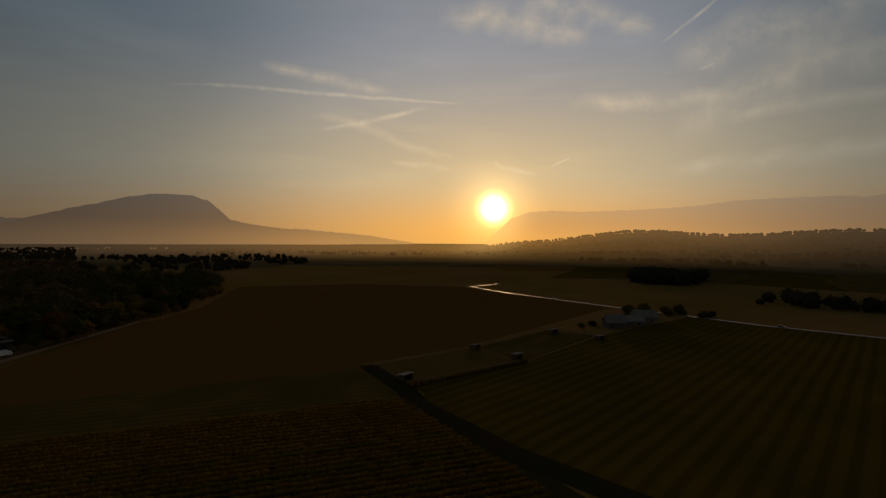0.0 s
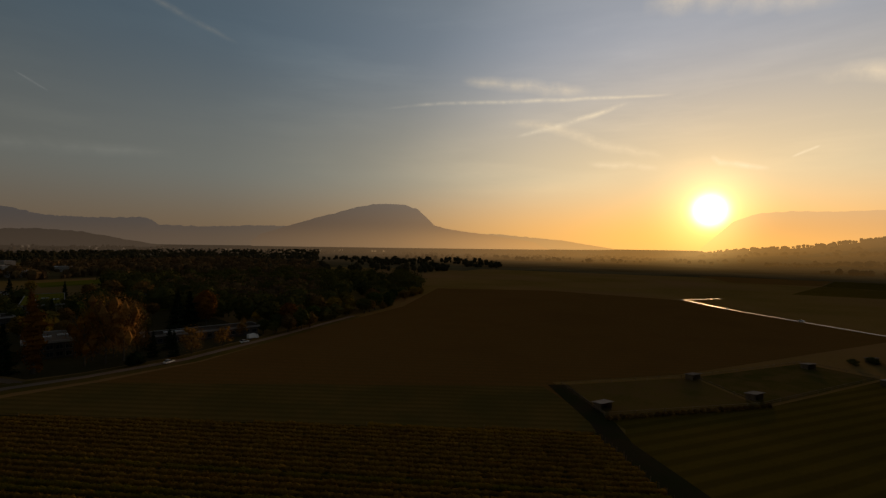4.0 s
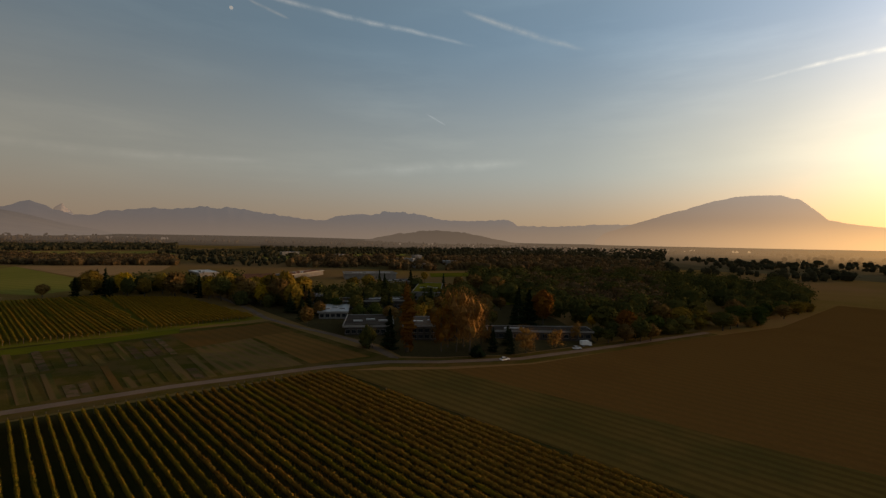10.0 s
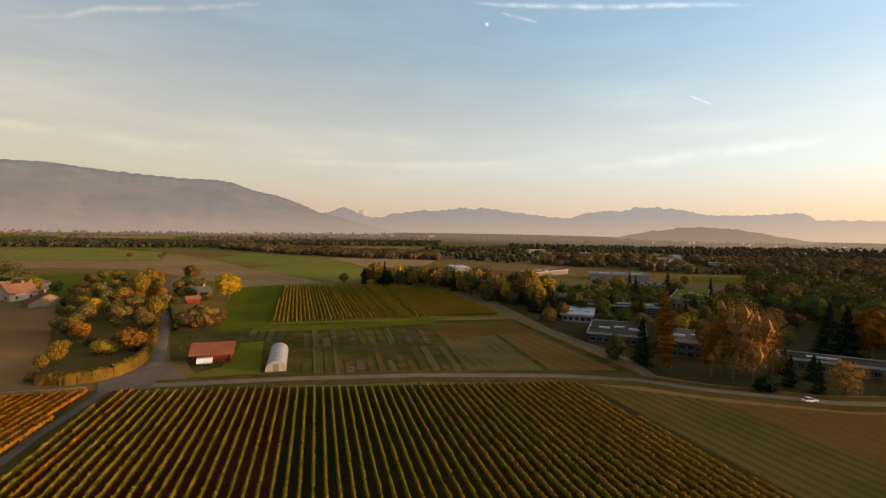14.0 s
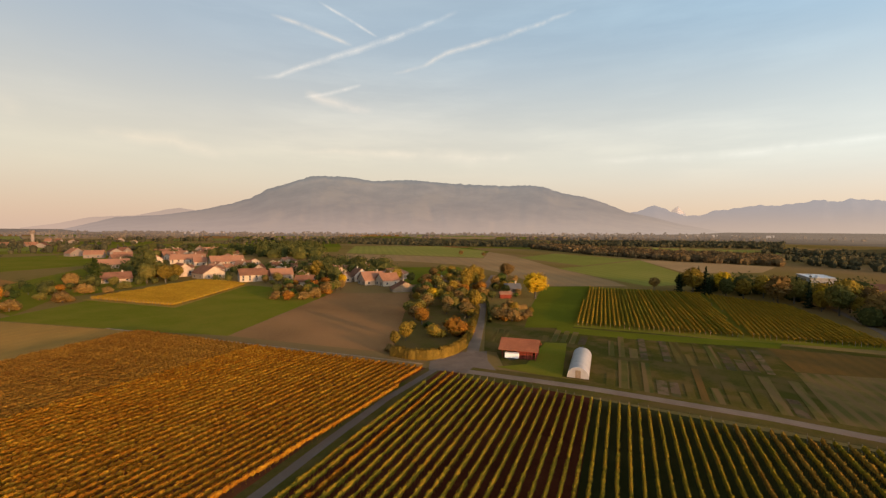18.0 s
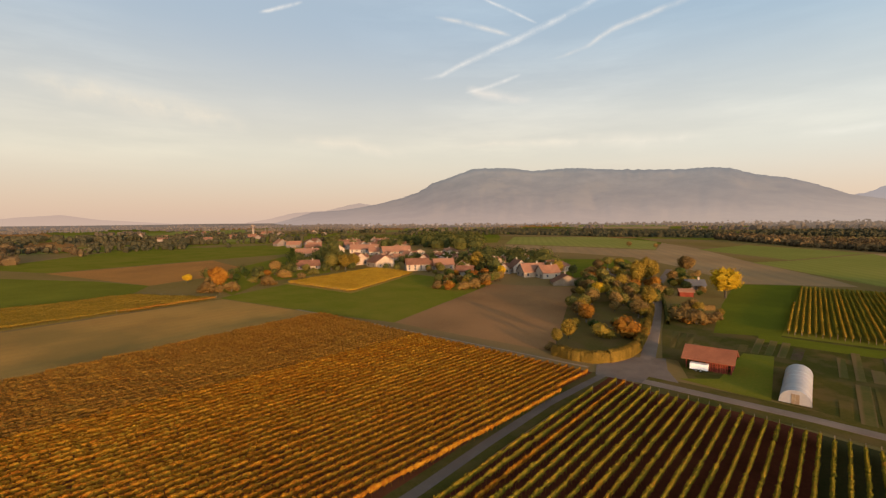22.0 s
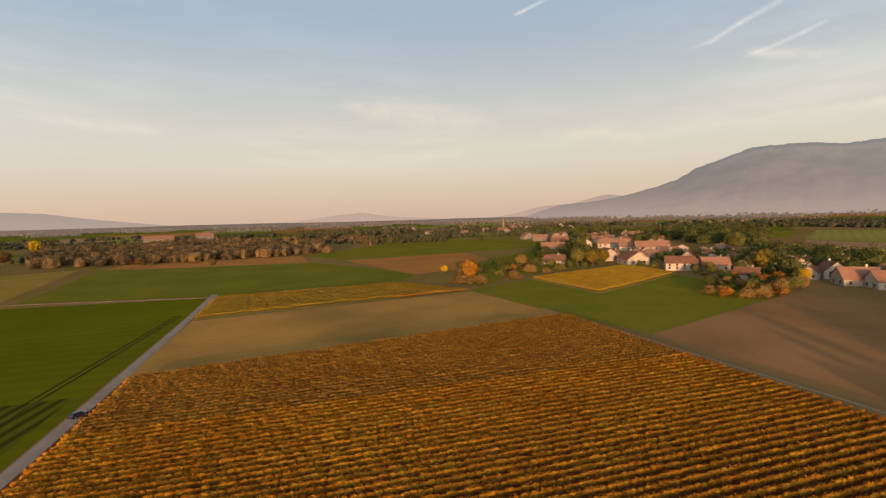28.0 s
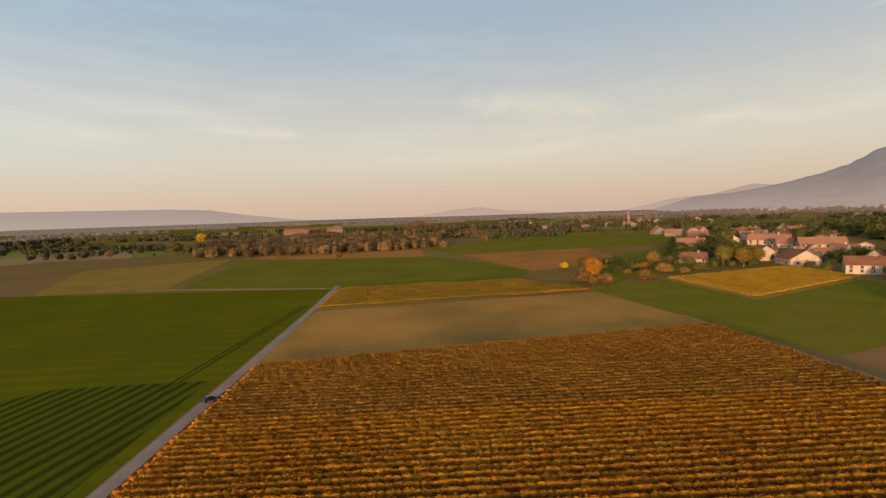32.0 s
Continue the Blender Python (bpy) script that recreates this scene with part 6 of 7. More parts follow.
def house(fx, fy, w, d, eave, ridge, delta=0.0, wall="render", roof="tiles", label="", n=4, rows=2, side=2, gable_front=False, chimney=True, name="house", group="village houses"):
    """A gabled house whose front stands at (fx, fy) and faces the vineyards."""
    x, y, face = push(fx, fy, d / 2)
    t = thing(name, x, y, face + delta, label, "house" if name == "house" else name.replace("_", " "), group)
    s = Solid()
    over, th = 0.5, 0.22
    if gable_front:
        s.prism([(-w / 2, -BASE), (w / 2, -BASE), (w / 2, eave), (0, ridge), (-w / 2, eave)], -d / 2, d / 2, "y")
        k = (ridge - eave) / (w / 2)
        r = Solid()
        for sg in (-1, 1):
            r.prism([(sg * (w / 2 + over), eave - over * k + 0.03), (0, ridge + 0.03), (0, ridge + th + 0.03), (sg * (w / 2 + over), eave - over * k + th + 0.03)][::sg], -d / 2 - over, d / 2 + over, "y")
    else:
        s.prism([(-d / 2, -BASE), (d / 2, -BASE), (d / 2, eave), (0, ridge), (-d / 2, eave)], -w / 2, w / 2, "x")
        k = (ridge - eave) / (d / 2)
        r = Solid()
        for sg in (-1, 1):
            r.prism([(sg * (d / 2 + over), eave - over * k + 0.03), (0, ridge + 0.03), (0, ridge + th + 0.03), (sg * (d / 2 + over), eave - over * k + th + 0.03)][::sg], -w / 2 - over, w / 2 + over, "x")
    part("wall", s.make("wall", M[wall]), t)
    rf = part("roof", r.make("roof", M[roof]), t)
    if chimney:
        c = Solid().box(-0.4, -0.4, -1.2, 0.4, 0.4, 1.0).box(-0.5, -0.5, 1.0, 0.5, 0.5, 1.15).make("chimney", M["render"])
        part("chimney", c, rf, "", (w * 0.22, 0, ridge + 0.2) if not gable_front else (0, d * 0.2, ridge + 0.2))
    if n:
        facade(t, w, d, eave, max(2, round(n * 0.75)), side, rows if eave > 4.0 else 1)
    if n:
        part("door", Solid().box(-0.5, -0.08, 0, 0.5, 0.06, 2.05).box(-0.6, -0.1, 2.05, 0.6, 0.06, 2.15).make("door", M["wood"]), t, "", (w * 0.5 / max(1, n) * (0 if n % 2 == 0 else 1.0), -d / 2, 0.05))
    return t


VILLAGE = [
    (-111, -452, 24, 11, 4.5, 8.5, 0, "long low farmhouse with a warm red tile roof", 6, 1, False),
    (-85, -344, 18, 11, 3.6, 7.2, 8, "single storey house with a broad brown roof", 4, 1, False),
    (-126, -352, 15, 14, 6.0, 10.5, 20, "tall cream gabled house beside the yellow vineyard", 3, 2, True),
    (-134, -326, 17, 17, 5.5, 10.0, 25, "large farm barn with a brown tile roof", 3, 1, True),
    (-171, -459, 32, 12, 6.0, 10.0, -6, "long village house with a red tile roof", 8, 2, False),
    (-182, -405, 30, 12, 7.0, 11.0, 14, "long pink plastered house with a tile roof", 8, 2, False),
    (-148, -293, 18, 11, 6.5, 9.5, 8, "white two storey house with a tile roof", 5, 2, False),
    (-166, -288, 16, 10, 5.5, 8.8, 12, "white house with a reddish tile roof", 4, 2, False),
    (-160, -250, 12, 9, 4.6, 7.4, -10, "small house with dark tiles and a balcony", 3, 2, False),
    (-193, -262, 15, 11, 6.5, 10.5, 30, "tall cream house with a half hipped roof", 4, 2, True),
    (-200, -247, 12, 10, 6.0, 9.8, 25, "house with a grey brown steep roof", 3, 2, True),
    (-194, -226, 17, 12, 4.8, 9.4, 24, "old farmhouse with an orange tile roof", 4, 1, False),
    (-197, -215, 11, 12, 5.2, 9.0, -60, "white gabled house end", 3, 2, True),
    (-187, -190, 17, 10, 2.6, 6.4, 12, "low open barn with a tile roof", 0, 1, True),
    (-215, -185, 9, 9, 4.4, 7.2, 10, "cottage half hidden by garden trees", 2, 1, True),
    (-232, -145, 10, 7, 3.4, 5.6, 15, "low house with a slate roof behind the hedge", 4, 1, False),
]
for fx, fy, w, d, e, r, dl, lab, n, rows, gf in VILLAGE:
    e, r, w, d = e * 0.68, r * 0.86, w * 0.9, d
    house(fx, fy, w, d, e, r, dl, "wood" if n == 0 else "render", "slate" if "slate" in lab else "tiles", lab, n, rows, 2, gf)
house(-210, -135.5, 6, 4, 2.3, 3.4, 10, "red_wood", "tiles", "small red garden shed by the hedge", 0, 1, 1, False, False, "garden_shed", "")
HR = random.Random(5)
spots = [q for q in scatter([(-138, -300), (-118, -345), (-150, -400), (-235, -420), (-262, -310), (-222, -228), (-196, -205)], 60, 11, 35) if all((q[0] - a) ** 2 + (q[1] - b) ** 2 > 30 for a, b in GROWN + [c[:2] for c in deep_wood])]
for k, (x, y) in enumerate(spots[:22]):
    house(x, y, HR.uniform(7, 10), HR.uniform(6, 8), HR.uniform(2.4, 3.6), HR.uniform(5, 6.4), HR.uniform(-50, 50), "render", "tiles", "small village house with a red brown tile roof", 2, 1, 1, k % 2 == 0, k % 2 == 1)
for k, (x, y) in enumerate(scatter([(-120, -470), (-210, -460), (-270, -560), (-230, -680), (-120, -640)], 16, 26, 31)):
    house(x, y, HR.uniform(11, 17), HR.uniform(9, 12), HR.uniform(3, 4.5), HR.uniform(7, 9), HR.uniform(-40, 40), "dim_plaster", "tiles", "village house with a red tile roof among trees", 3, 1, 1, k % 2 == 0, k % 3 == 0)
for k, (x, y) in enumerate(scatter([(60, -900), (-60, -820), (-260, -900), (-330, -1150), (-60, -1250), (80, -1150)], 16, 30, 32)):
    house(x, y, HR.uniform(10, 18), HR.uniform(9, 12), HR.uniform(2.5, 4), HR.uniform(6, 8.5), HR.uniform(-60, 60), "dim_plaster", "tiles", "small far house in the hamlet on the plain", 0, 1, 1, k % 2 == 0, False, "house", "far hamlet houses")
for k, (x, y) in enumerate(scatter([(-123, -347), (-161, -363), (-234, -470), (-242, -663), (-153, -524)], 9, 15, 33) + scatter([(-175, -285), (-193, -260), (-208, -225), (-240, -243), (-249, -307), (-231, -358)], 9, 14, 34)):
    house(x, y, HR.uniform(9, 13), HR.uniform(8, 10), HR.uniform(2.8, 4.2), HR.uniform(6, 8), HR.uniform(-50, 50), "render", "tiles", "village house with a brown tile roof among garden trees", 3, 1, 2, k % 2 == 0, k % 2 == 1)
house(466, -795, 44, 14, 9, 14, 0, "dim_plaster", "tiles", "long pink manor house among the trees", 10, 2, 2, False)
house(398, -812, 26, 16, 11, 16, 10, "dim_plaster", "tiles", "tall manor wing among the trees", 6, 2, 2, False)


def flat_building(fx, fy, w, d, h, turn, label, n=8, wall="dark_wall", roof="flat_roof", name="school_building", tilt=0.0, aim=None):
    x, y, _ = push(fx, fy, d / 2)
    t = thing(name, x, y, turn, label, "building", "school buildings" if name == "school_building" else "")
    part("wall", Solid().box(-w / 2, -d / 2, -BASE, w / 2, d / 2, h).make("wall", M[wall]), t)
    r = Solid().box(-w / 2 - 0.6, -d / 2 - 0.6, h + 0.01, w / 2 + 0.6, d / 2 + 0.6, h + 0.35)
    rf = part("roof", r.make("roof", M[roof]), t, "", pose(0, 0, 0, tilt, 0, 0))
    edge = Solid().box(-w / 2 - 0.7, -d / 2 - 0.95, h - 0.15, w / 2 + 0.7, -d / 2 - 0.6, h + 0.6).box(-w / 2 - 0.7, d / 2 + 0.6, h - 0.15, w / 2 + 0.7, d / 2 + 0.95, h + 0.6)
    edge.box(-w / 2 - 0.95, -d / 2 - 0.6, h - 0.15, -w / 2 - 0.6, d / 2 + 0.6, h + 0.6).box(w / 2 + 0.6, -d / 2 - 0.6, h - 0.15, w / 2 + 0.95, d / 2 + 0.6, h + 0.6)
    part("parapet", edge.make("parapet", M["pale_edge"]), rf, "pale concrete parapet")
    for k in range(3 if min(w, d) > 11 else 1):
        part("skylight", Solid().box(-w * 0.1, -0.7, 0, w * 0.1, 0.7, 0.5).make("skylight", M["metal"]), rf, "grey rooftop unit", (w * (0.28 * k - 0.25), d * (0.12 * (k % 2) - 0.1), h + 0.35))
    facade(t, w, d, h, n, max(2, int(n * d / w)) if n else 0, 2 if h > 5 else 1, (1.7, 1.4), 0.9) if n else None
    return t


flat_building(-163, 56, 19, 26, 3.6, 72, "low flat roofed school wing with pale parapet", 8)
flat_building(-147, 76, 20, 20, 5.6, 66, "two storey school wing behind poplars", 8)
flat_building(-204, 51, 13, 20, 3.4, 74, "low building with a pale grey metal roof", 5, "concrete", "metal", tilt=1.5)
flat_building(-228, 78, 36, 12, 4.6, 76, "long flat school block with pale bands", 14)
flat_building(-256, 47, 25, 12, 4.4, 70, "flat school block among conifers", 9)
flat_building(-258, 124, 17, 62, 5.0, 63, "flat roofed hall with a green roof", 6, "concrete", "grass")
flat_building(-403, 128, 48, 24, 5.5, 80, "large pale industrial hall", 0, "concrete", "concrete", "industrial_hall")
flat_building(-330, 128, 20, 20, 5.0, 75, "pale annex of the hall", 6, "concrete", "flat_roof")
flat_building(-135, 120, 42, 9, 3.4, 65, "long low concrete building along the road", 14)
flat_building(-407, 66, 14, 62, 4.0, 51, "long glasshouse row with an orange roof", 0, "concrete", "tiles", "glasshouse")
house(-372, 26, 30, 13, 4.5, 7.5, 0, "render", "tiles", "long barn with a dark red roof", 0, 1, 1, False, False, "barn", "")
flat_building(-450, -12, 36, 16, 3.2, 15, "pale flat farm hall behind the tree belt", 0, "pale_edge", "metal", "farm_hall")
for k, (x, y) in enumerate([(-849, 360), (-826, 201), (-700, 280), (-640, 330), (-560, 250), (-900, 120)]):
    flat_building(x, y, 20 + 6 * (k % 3), 14, 6, 20 * k, "pale far building among the woods", 0, "pale_edge", "metal", "far_building")
for k, (x, y) in enumerate(scatter([(-190, 150), (-330, 200), (-420, 300), (-260, 330)], 7, 30, 41)):
    house(x, y, 11, 9, 4, 7, 25 * k, "render", "slate", "house half hidden in the wood", 3, 1, 1, k % 2 == 0, True, "house", "wood houses")

net = thing("sports_net", (-201, -396)[0], (-201, -396)[1], 60, "teal wind net round a sports court", "net")
part("net", Solid().box(-11, -0.05, 0.2, 11, 0.05, 4.0).make("net", M["teal"]), net)
for i in range(6):
    part("post", Solid().tube((0, 0, -0.3), (0, 0, 4.2), 0.09, 0.08, 6).make("post", M["metal"]), net, "", (-11 + 4.4 * i, 0.1, 0))

# tiny far towns at the foot of the mountains
TR = random.Random(12)
towns = Solid()
for az0, az1, n, d0, d1 in [(-160, -136, 46, 2350, 2520), (-118, -108, 20, 2300, 2500), (-70, -30, 26, 2300, 2600), (-105, -95, 12, 2200, 2450)]:
    for _ in range(n):
        w = direction(TR.uniform(az0, az1), 0) * TR.uniform(d0, d1)
        s, h, z = TR.uniform(2.5, 5), TR.uniform(4, 7), gz(w.x, w.y)
        towns.prism([(w.x - s, z), (w.x + s, z), (w.x + s, z + h), (w.x, z + h + 4), (w.x - s, z + h)], w.y - s, w.y + s, "y")
# the town material has haze painted in as emission
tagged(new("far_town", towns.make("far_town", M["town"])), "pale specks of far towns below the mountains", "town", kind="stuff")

# water tower on the plain
t = thing("water_tower", -155, -1132, 0, "pale concrete water tower on the plain", "water tower")
part("shaft", Solid().tube((0, 0, -1), (0, 0, 20), 3.0, 2.7, 14).make("shaft", M["dim_plaster"], True), t)
part("tank", Solid().tube((0, 0, 17), (0, 0, 20), 2.9, 5, 14).tube((0, 0, 20), (0, 0, 24), 5, 5, 14).make("tank", M["dim_plaster"], True), t)


def red_barn(x, y, turn):
    t = thing("barn", x, y, turn, "open red wooden barn with a rusty red roof", "barn")
    w, d, e, r = 10.2, 7.6, 2.9, 4.9
    s = Solid().box(-w / 2, d / 2 - 0.2, -0.5, w / 2, d / 2, e).box(w / 2 - 0.2, -d / 2, -0.5, w / 2, d / 2 - 0.2, e)
    for sx in (-1, 1):
        s.prism([(-d / 2, e), (d / 2, e), (0, r)], sx * w / 2 - 0.1, sx * w / 2 + 0.1, "x")
    part("wall", s.make("wall", M["red_wood"]), t)
    k = (r - e) / (d / 2)
    rf = None
    for sg in (-1, 1):
        q = Solid().prism([(sg * (d / 2 + 0.9), e - 0.9 * k + 0.1), (0, r + 0.1), (0, r + 0.28), (sg * (d / 2 + 0.9), e - 0.9 * k + 0.28)][::sg], -w / 2 - 0.8, w / 2 + 0.8, "x")
        rf = part("roof_slope", q.make("roof_slope", M["red_roof"]), t)
        for i in range(15):
            part("roof_rib", RIB, rf, "", Matrix.Translation((-w / 2 - 0.6 + i * (w + 1.2) / 14, sg * (d / 4 + 0.45), (e - 0.9 * k + r) / 2 + 0.3)) @ Matrix.Rotation(-sg * math.atan(k), 4, "X"))
    for i in range(4):
        part("post", Solid().box(-0.12, -0.12, -0.5, 0.12, 0.12, e).make("post", M["red_wood"]), t, "", (-w / 2 + 0.3 + i * 1.5, -d / 2 + 0.2, 0))
    for i in range(13):
        part("slat", Solid().box(-0.12, -d / 2 + 0.02, -0.4, 0.12, -d / 2 + 0.09, e - 0.6).make("slat", M["red_wood"]), t, "", (-0.1 + i * 0.36, 0, 0))
    for z in (0.5, 1.4, 2.4):
        part("rail", Solid().box(0, -d / 2 + 0.1, z - 0.08, w / 2 - 0.2, -d / 2 + 0.2, z + 0.08).make("rail", M["red_wood"]), t)
    part("ridge_cap", Solid().box(-w / 2 - 0.8, -0.2, r + 0.26, w / 2 + 0.8, 0.2, r + 0.36).make("ridge_cap", M["red_roof"]), t)
    return t


RIB = Solid().box(-0.03, -2.45, -0.02, 0.03, 2.45, 0.03).make("roof_rib", M["red_roof"])
red_barn(-120.5, -72, 112)
t = thing("trailer", -115.6, -71.9, 112, "white box trailer parked before the barn", "trailer")
part("box", Solid().box(-2.0, -0.9, 0.5, 2.0, 0.9, 1.9).make("box", M["white"]), t)
for i in range(7):
    part("rib", Solid().box(-0.04, -0.93, 0.55, 0.04, 0.93, 1.87).make("rib", M["white"]), t, "", (-1.8 + 0.6 * i, 0, 0))
WHEEL = Solid().tube((0, -0.12, 0), (0, 0.12, 0), 0.33, 0.33, 14).make("wheel", M["rubber"], False)
RIM = Solid().tube((0, -0.13, 0), (0, 0.13, 0), 0.19, 0.19, 10).make("rim", M["metal"])
for sx in (-0.5, 0.5):
    for sy in (-1, 1):
        part("rim", RIM, part("wheel", WHEEL, t, "", (sx, sy, 0.33)))

t = thing("polytunnel", -112.6, -49.8, 111, "white plastic polytunnel greenhouse with a closed end", "greenhouse")
w, L, hh = 5.4, 22.0, 2.9
arch = [(-w / 2 * math.cos(math.pi * i / 16), hh * math.sin(math.pi * i / 16) ** 0.8) for i in range(17)]
s = Solid()
for i in range(16):
    (u0, z0), (u1, z1) = arch[i], arch[i + 1]
    s.add([(u0, 0, z0), (u1, 0, z1), (u1, L, z1), (u0, L, z0)], [(0, 1, 2, 3)])
part("skin", s.make("skin", M["film"], True), t)
for k in range(8):
    s = Solid()
    for i in range(16):
        (u0, z0), (u1, z1) = arch[i], arch[i + 1]
        s.tube((u0 * 1.01, 0, z0 * 1.01), (u1 * 1.01, 0, z1 * 1.01), 0.05, 0.05, 5)
    part("hoop", s.make("hoop", M["metal"]), t, "", (0, L * k / 7, 0))
for y0 in (0.0, L):
    part("end_wall", Solid().add([(u, y0, z) for u, z in arch] + [(u, y0 + 0.05, z) for u, z in arch], [tuple(range(17)), tuple(range(33, 16, -1))]).make("end_wall", M["film"]), t)
part("door", Solid().box(-0.7, -0.08, 0, -0.02, 0, 2.1).box(0.02, -0.08, 0, 0.7, 0, 2.1).make("door", M["wood"]), t)

# vegetable beds between the tunnel and the weedy plot
BR = random.Random(9)
bed_cols = ["bed_soil", "weedy", "striped", "weedy", "bed_soil", "weedy", "dim_stubble", "bare", "dim_stubble", "striped"]
for rank, (p0, p1, q0, q1, n) in enumerate([((-111, -42), (-120, 2), (-137, -52), (-152, -6), 15), ((-138, -52), (-152, -10), (-166, -63), (-181, -18), 14), ((-140, -76), (-146, -62), (-160, -84), (-164, -68), 5), ((-127, -88), (-131, -77), (-147, -100), (-151, -86), 6)]):
    for i in range(n):
        a, b = (i + BR.uniform(0.02, 0.16)) / n, (i + BR.uniform(0.7, 0.98)) / n
        lerp = lambda u, v, k: (u[0] + (v[0] - u[0]) * k, u[1] + (v[1] - u[1]) * k)
        k0, k1 = BR.uniform(0, 0.06), BR.choice((0.45, 0.7, 0.95, 0.98, 0.98))
        A0, A1, B0, B1 = lerp(p0, p1, a), lerp(p0, p1, b), lerp(q0, q1, b), lerp(q0, q1, a)
        cs = [lerp(A0, B1, k0), lerp(A1, B0, k0), lerp(A1, B0, k1), lerp(A0, B1, k1)]
        cx, cy = sum(c[0] for c in cs) / 4, sum(c[1] for c in cs) / 4
        mid = [((c[0] - cx) * 0.94 + cx, (c[1] - cy) * 0.94 + cy) for c in cs]
        v = [(c[0], c[1], gz(*c) - 0.05) for c in cs] + [(c[0], c[1], gz(*c) + 0.12) for c in mid]
        f = [(0, 1, 5, 4), (1, 2, 6, 5), (2, 3, 7, 6), (3, 0, 4, 7), (4, 5, 6, 7)]
        ob = new("vegetable_bed", mesh("vegetable_bed", v, [tuple(reversed(q)) for q in f], M[bed_cols[BR.randrange(len(bed_cols))]]))
        tagged(ob, "long raised garden bed of soil and withered plants", "garden bed", "garden beds")

# ---- vehicles ----


def car(x, y, turn, paint, label):
    t = thing("car", x, y, turn, label, "car", "cars", lift=0.16)
    t.scale = (0.78, 0.78, 0.78)
    body = Solid().prism([(-2.1, 0.3), (2.1, 0.3), (2.15, 0.65), (2.0, 0.85), (1.0, 0.95), (-1.9, 0.98), (-2.15, 0.7)], -0.86, 0.86, "y").make("body", M[paint])
    b = part("body", body, t)
    part("cabin", Solid().prism([(1.0, 0.94), (0.35, 1.42), (-1.3, 1.46), (-1.9, 0.96)], -0.76, 0.76, "y").make("cabin", M["glass"]), b)
    part("roof", Solid().prism([(0.35, 1.42), (0.3, 1.47), (-1.25, 1.5), (-1.32, 1.46)], -0.72, 0.72, "y").make("roof", M[paint]), b)
    for sx in (-1.3, 1.3):
        for sy in (-0.8, 0.8):
            part("rim", RIM, part("wheel", WHEEL, t, "", (sx, sy, 0.33)))
    return t


car(68.5, -111.5, -107, "car_dark", "dark car on the straight lane")
car(-110.8, 88, 96, "car_white", "white car on the curving road")
car(-116, 124, 75, "car_white", "pale car parked beside the truck")
for k, (x, y) in enumerate([(89, 393), (122, 343), (212, 215), (245, 184)]):
    car(x, y, -58, "car_white" if k % 2 else "car_dark", "small car on the far farm road")
t = thing("truck", -119, 131, 78, "white box truck parked under trees", "truck", lift=0.1)
t.scale = (0.7, 0.7, 0.7)
part("box", Solid().box(-3.0, -1.15, 0.9, 1.6, 1.15, 3.2).make("box", M["white"]), t)
cab = part("cab", Solid().prism([(1.7, 0.5), (3.4, 0.5), (3.4, 1.5), (3.0, 2.5), (1.7, 2.6)], -1.05, 1.05, "y").make("cab", M["car_white"]), t)
part("windscreen", Solid().prism([(3.41, 1.5), (3.03, 2.45), (3.06, 2.45), (3.44, 1.5)], -0.95, 0.95, "y").make("windscreen", M["glass"]), cab)
part("chassis", Solid().box(-3.0, -0.5, 0.5, 3.2, 0.5, 0.9).make("chassis", M["dark_metal"]), t)
for sx in (-2.0, 2.5):
    for sy in (-0.95, 0.95):
        part("rim", RIM, part("wheel", WHEEL, t, "", Matrix.Translation((sx, sy, 0.42)) @ Matrix.Scale(1.25, 4)))

# ---- pens, shelters and farm ----


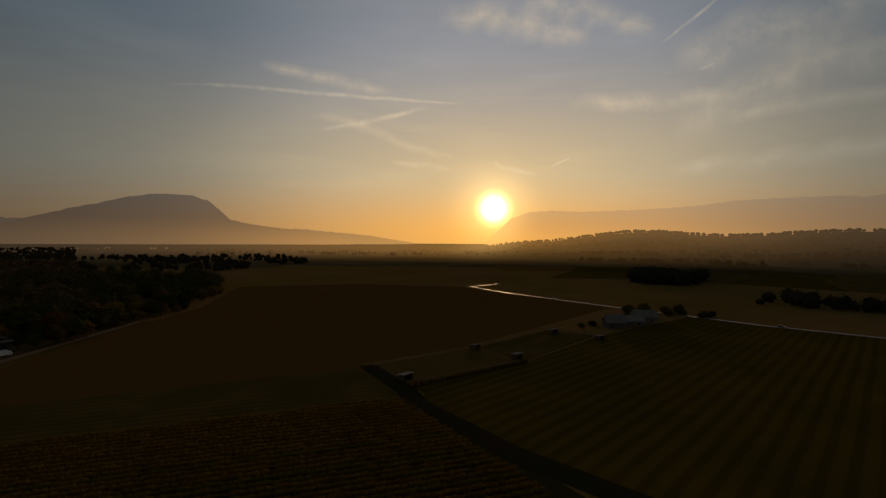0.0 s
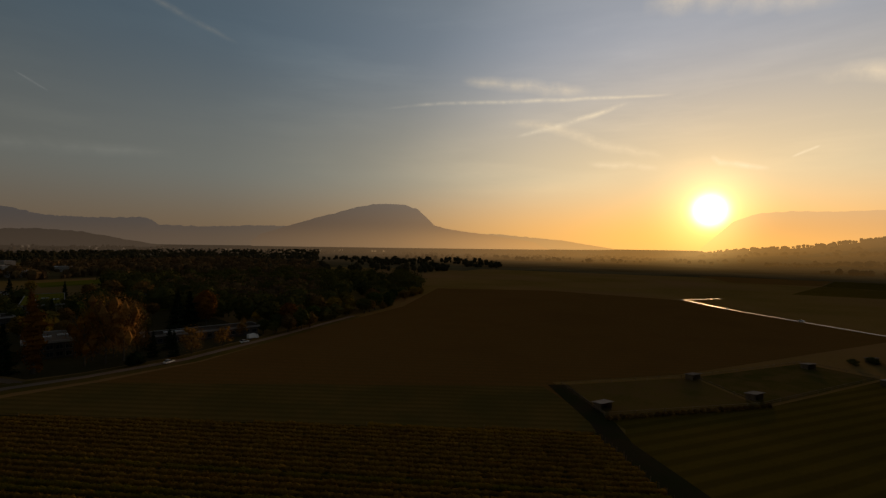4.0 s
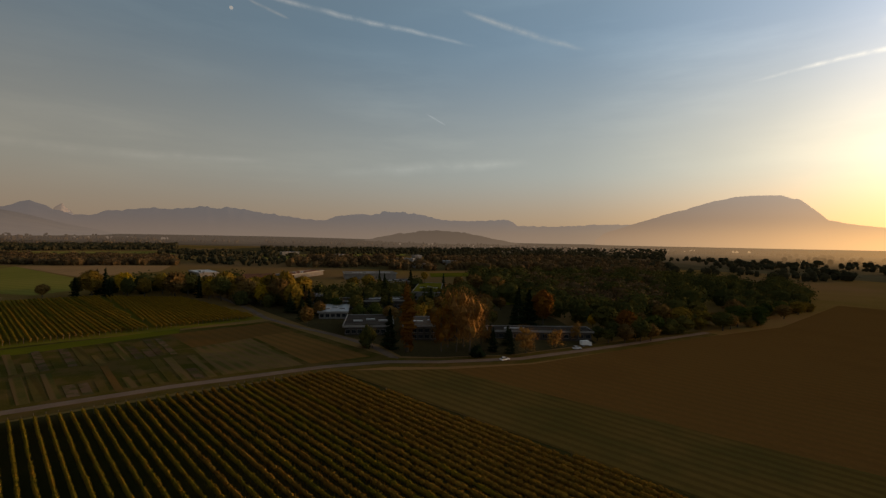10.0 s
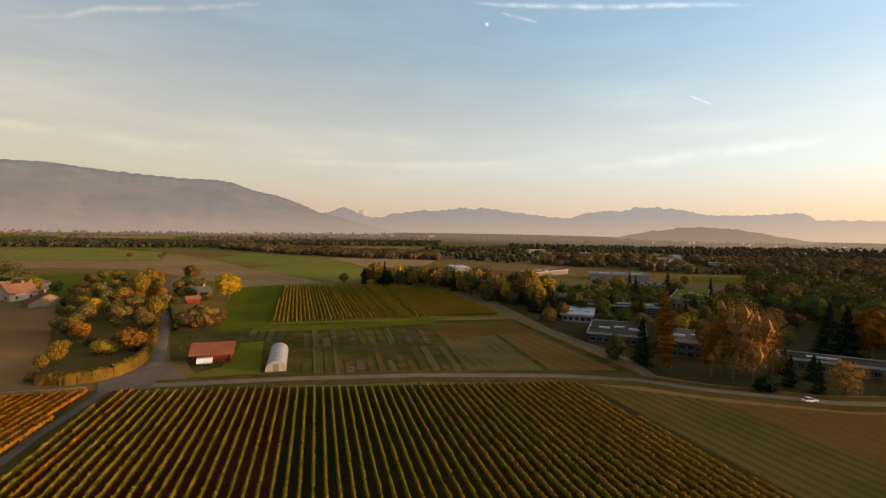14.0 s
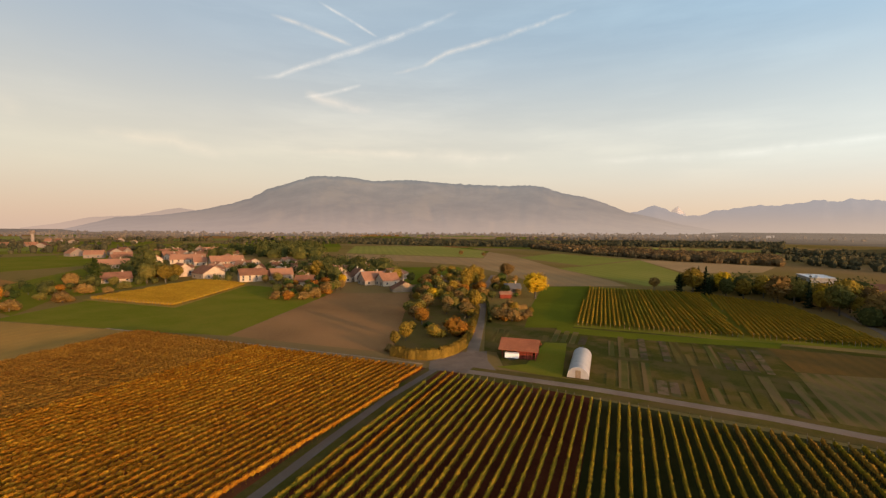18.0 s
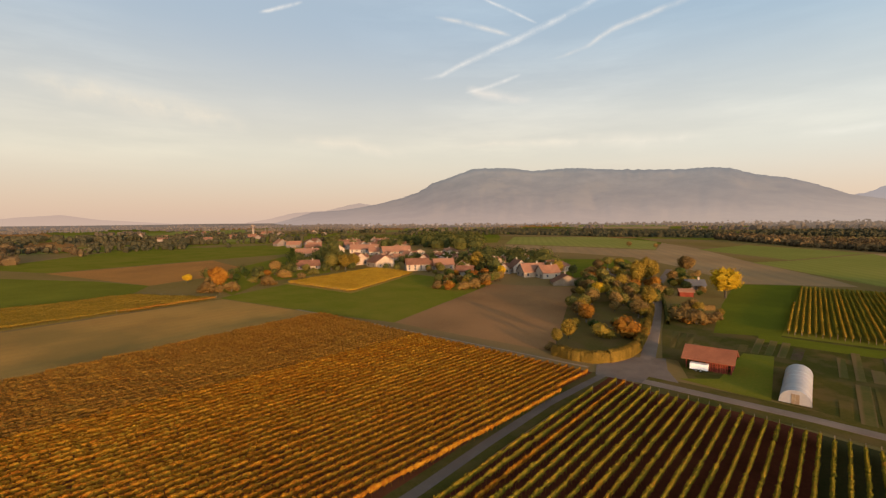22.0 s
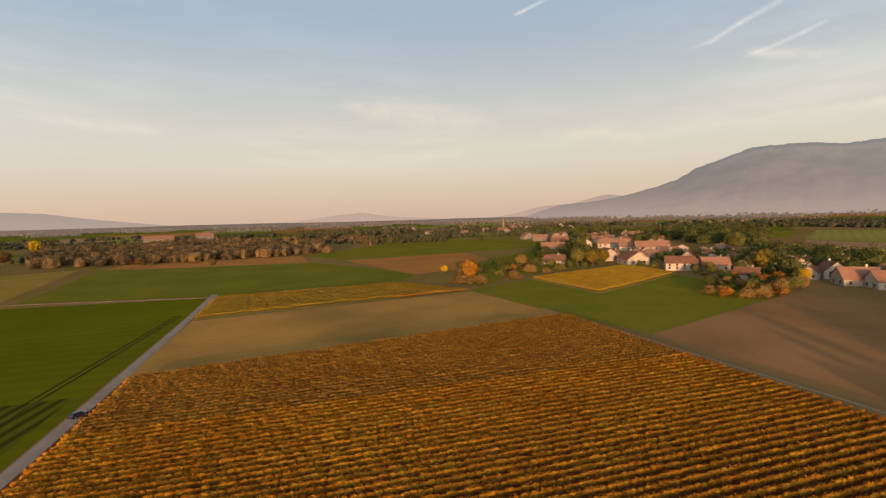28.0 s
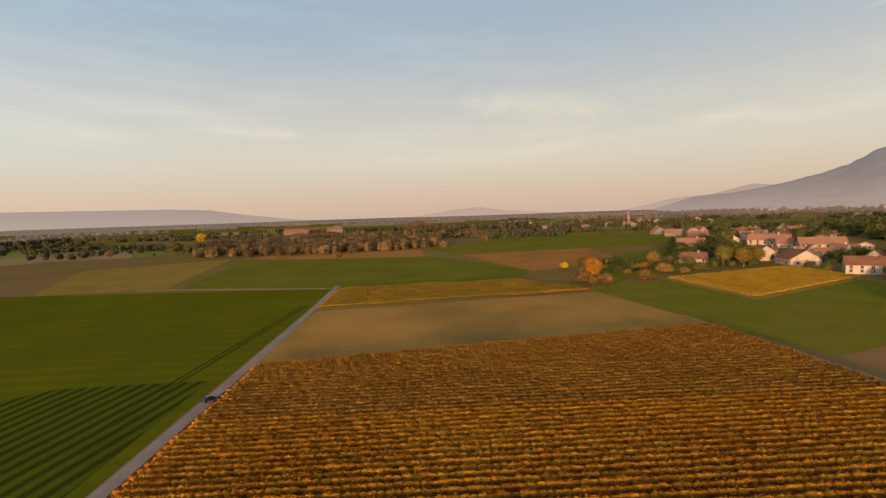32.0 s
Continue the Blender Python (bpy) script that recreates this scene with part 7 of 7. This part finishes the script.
def shelter(x, y, turn, w=3.8, d=2.6):
    t = thing("animal_shelter", x, y, turn, "small open shelter with a pale metal roof", "shelter", "pen shelters")
    s = Solid().box(-w / 2, d / 2 - 0.1, -0.3, w / 2, d / 2, 1.5).box(-w / 2, -d / 2, -0.3, -w / 2 + 0.1, d / 2 - 0.1, 1.6).box(w / 2 - 0.1, -d / 2, -0.3, w / 2, d / 2 - 0.1, 1.6)
    part("wall", s.make("wall", M["wood"]), t)
    part("roof", Solid().prism([(-d / 2 - 0.4, 1.95), (d / 2 + 0.4, 1.5), (d / 2 + 0.4, 1.6), (-d / 2 - 0.4, 2.05)], -w / 2 - 0.3, w / 2 + 0.3, "x").make("roof", M["concrete"]), t)
    return t


for x, y, a in [(22, 110, 50), (46, 154, 50), (60, 139, 50), (86, 192, 40), (103, 177, 40), (113, 218, 40)]:
    shelter(x, y, a)


def fence(points, label):
    x0, y0 = points[0]
    t = thing("fence", x0, y0, 0, label, "fence", "pen fences")
    z0 = gz(x0, y0)
    post = Solid().tube((0, 0, -0.3), (0, 0, 1.25), 0.07, 0.06, 5).make("post", M["wood"])
    for (ax, ay), (bx, by) in zip(points, points[1:]):
        n = max(2, int(math.hypot(bx - ax, by - ay) / 4))
        for i in range(n):
            x, y = ax + (bx - ax) * i / n, ay + (by - ay) * i / n
            part("post", post, t, "", (x - x0, y - y0, gz(x, y) - z0))
        for h in (0.55, 1.05):
            part("rail", Solid().tube((ax - x0, ay - y0, gz(ax, ay) - z0 + h), (bx - x0, by - y0, gz(bx, by) - z0 + h), 0.05, 0.05, 4).make("rail", M["wood"]), t)


fence([(9, 126), (23, 104), (60, 132), (46, 156), (9, 126)], "wooden post and rail fence round the pen")
fence([(61, 133), (104, 186), (86, 200), (47, 157)], "wooden post and rail fence by the farm")
for k in range(26):
    a = k / 25
    tree(24 + 38 * a, 102 + 30 * a, 1.5, "bush", "leaf_brown", 1.3, "in the hedge along the pen", "pen hedge")
for x, y, w, d, e, r, lab in [(120, 207, 10, 8, 3.0, 5.5, "farmhouse with a pale roof"), (131, 214, 12, 8, 2.8, 5.0, "long farm barn by the yard"), (143, 226, 12, 9, 3.6, 6.5, "big farm barn behind the yard"), (126, 222, 9, 7, 2.6, 4.6, "low farm shed by the yard")]:
    house(x, y, w, d, e, r, 30, "concrete", "worn_roof", lab, 3, 1, 1, False, False, "house", "farm buildings")
for x, y, h in [(160, 262, 14), (172, 258, 12), (182, 262, 13), (190, 250, 9), (150, 262, 12), (140, 240, 8), (112, 214, 6), (104, 208, 5), (196, 252, 8)]:
    tree(x, y, h * 0.6, "bush", "leaf_olive", 1.5, "round the farm", "farm trees")
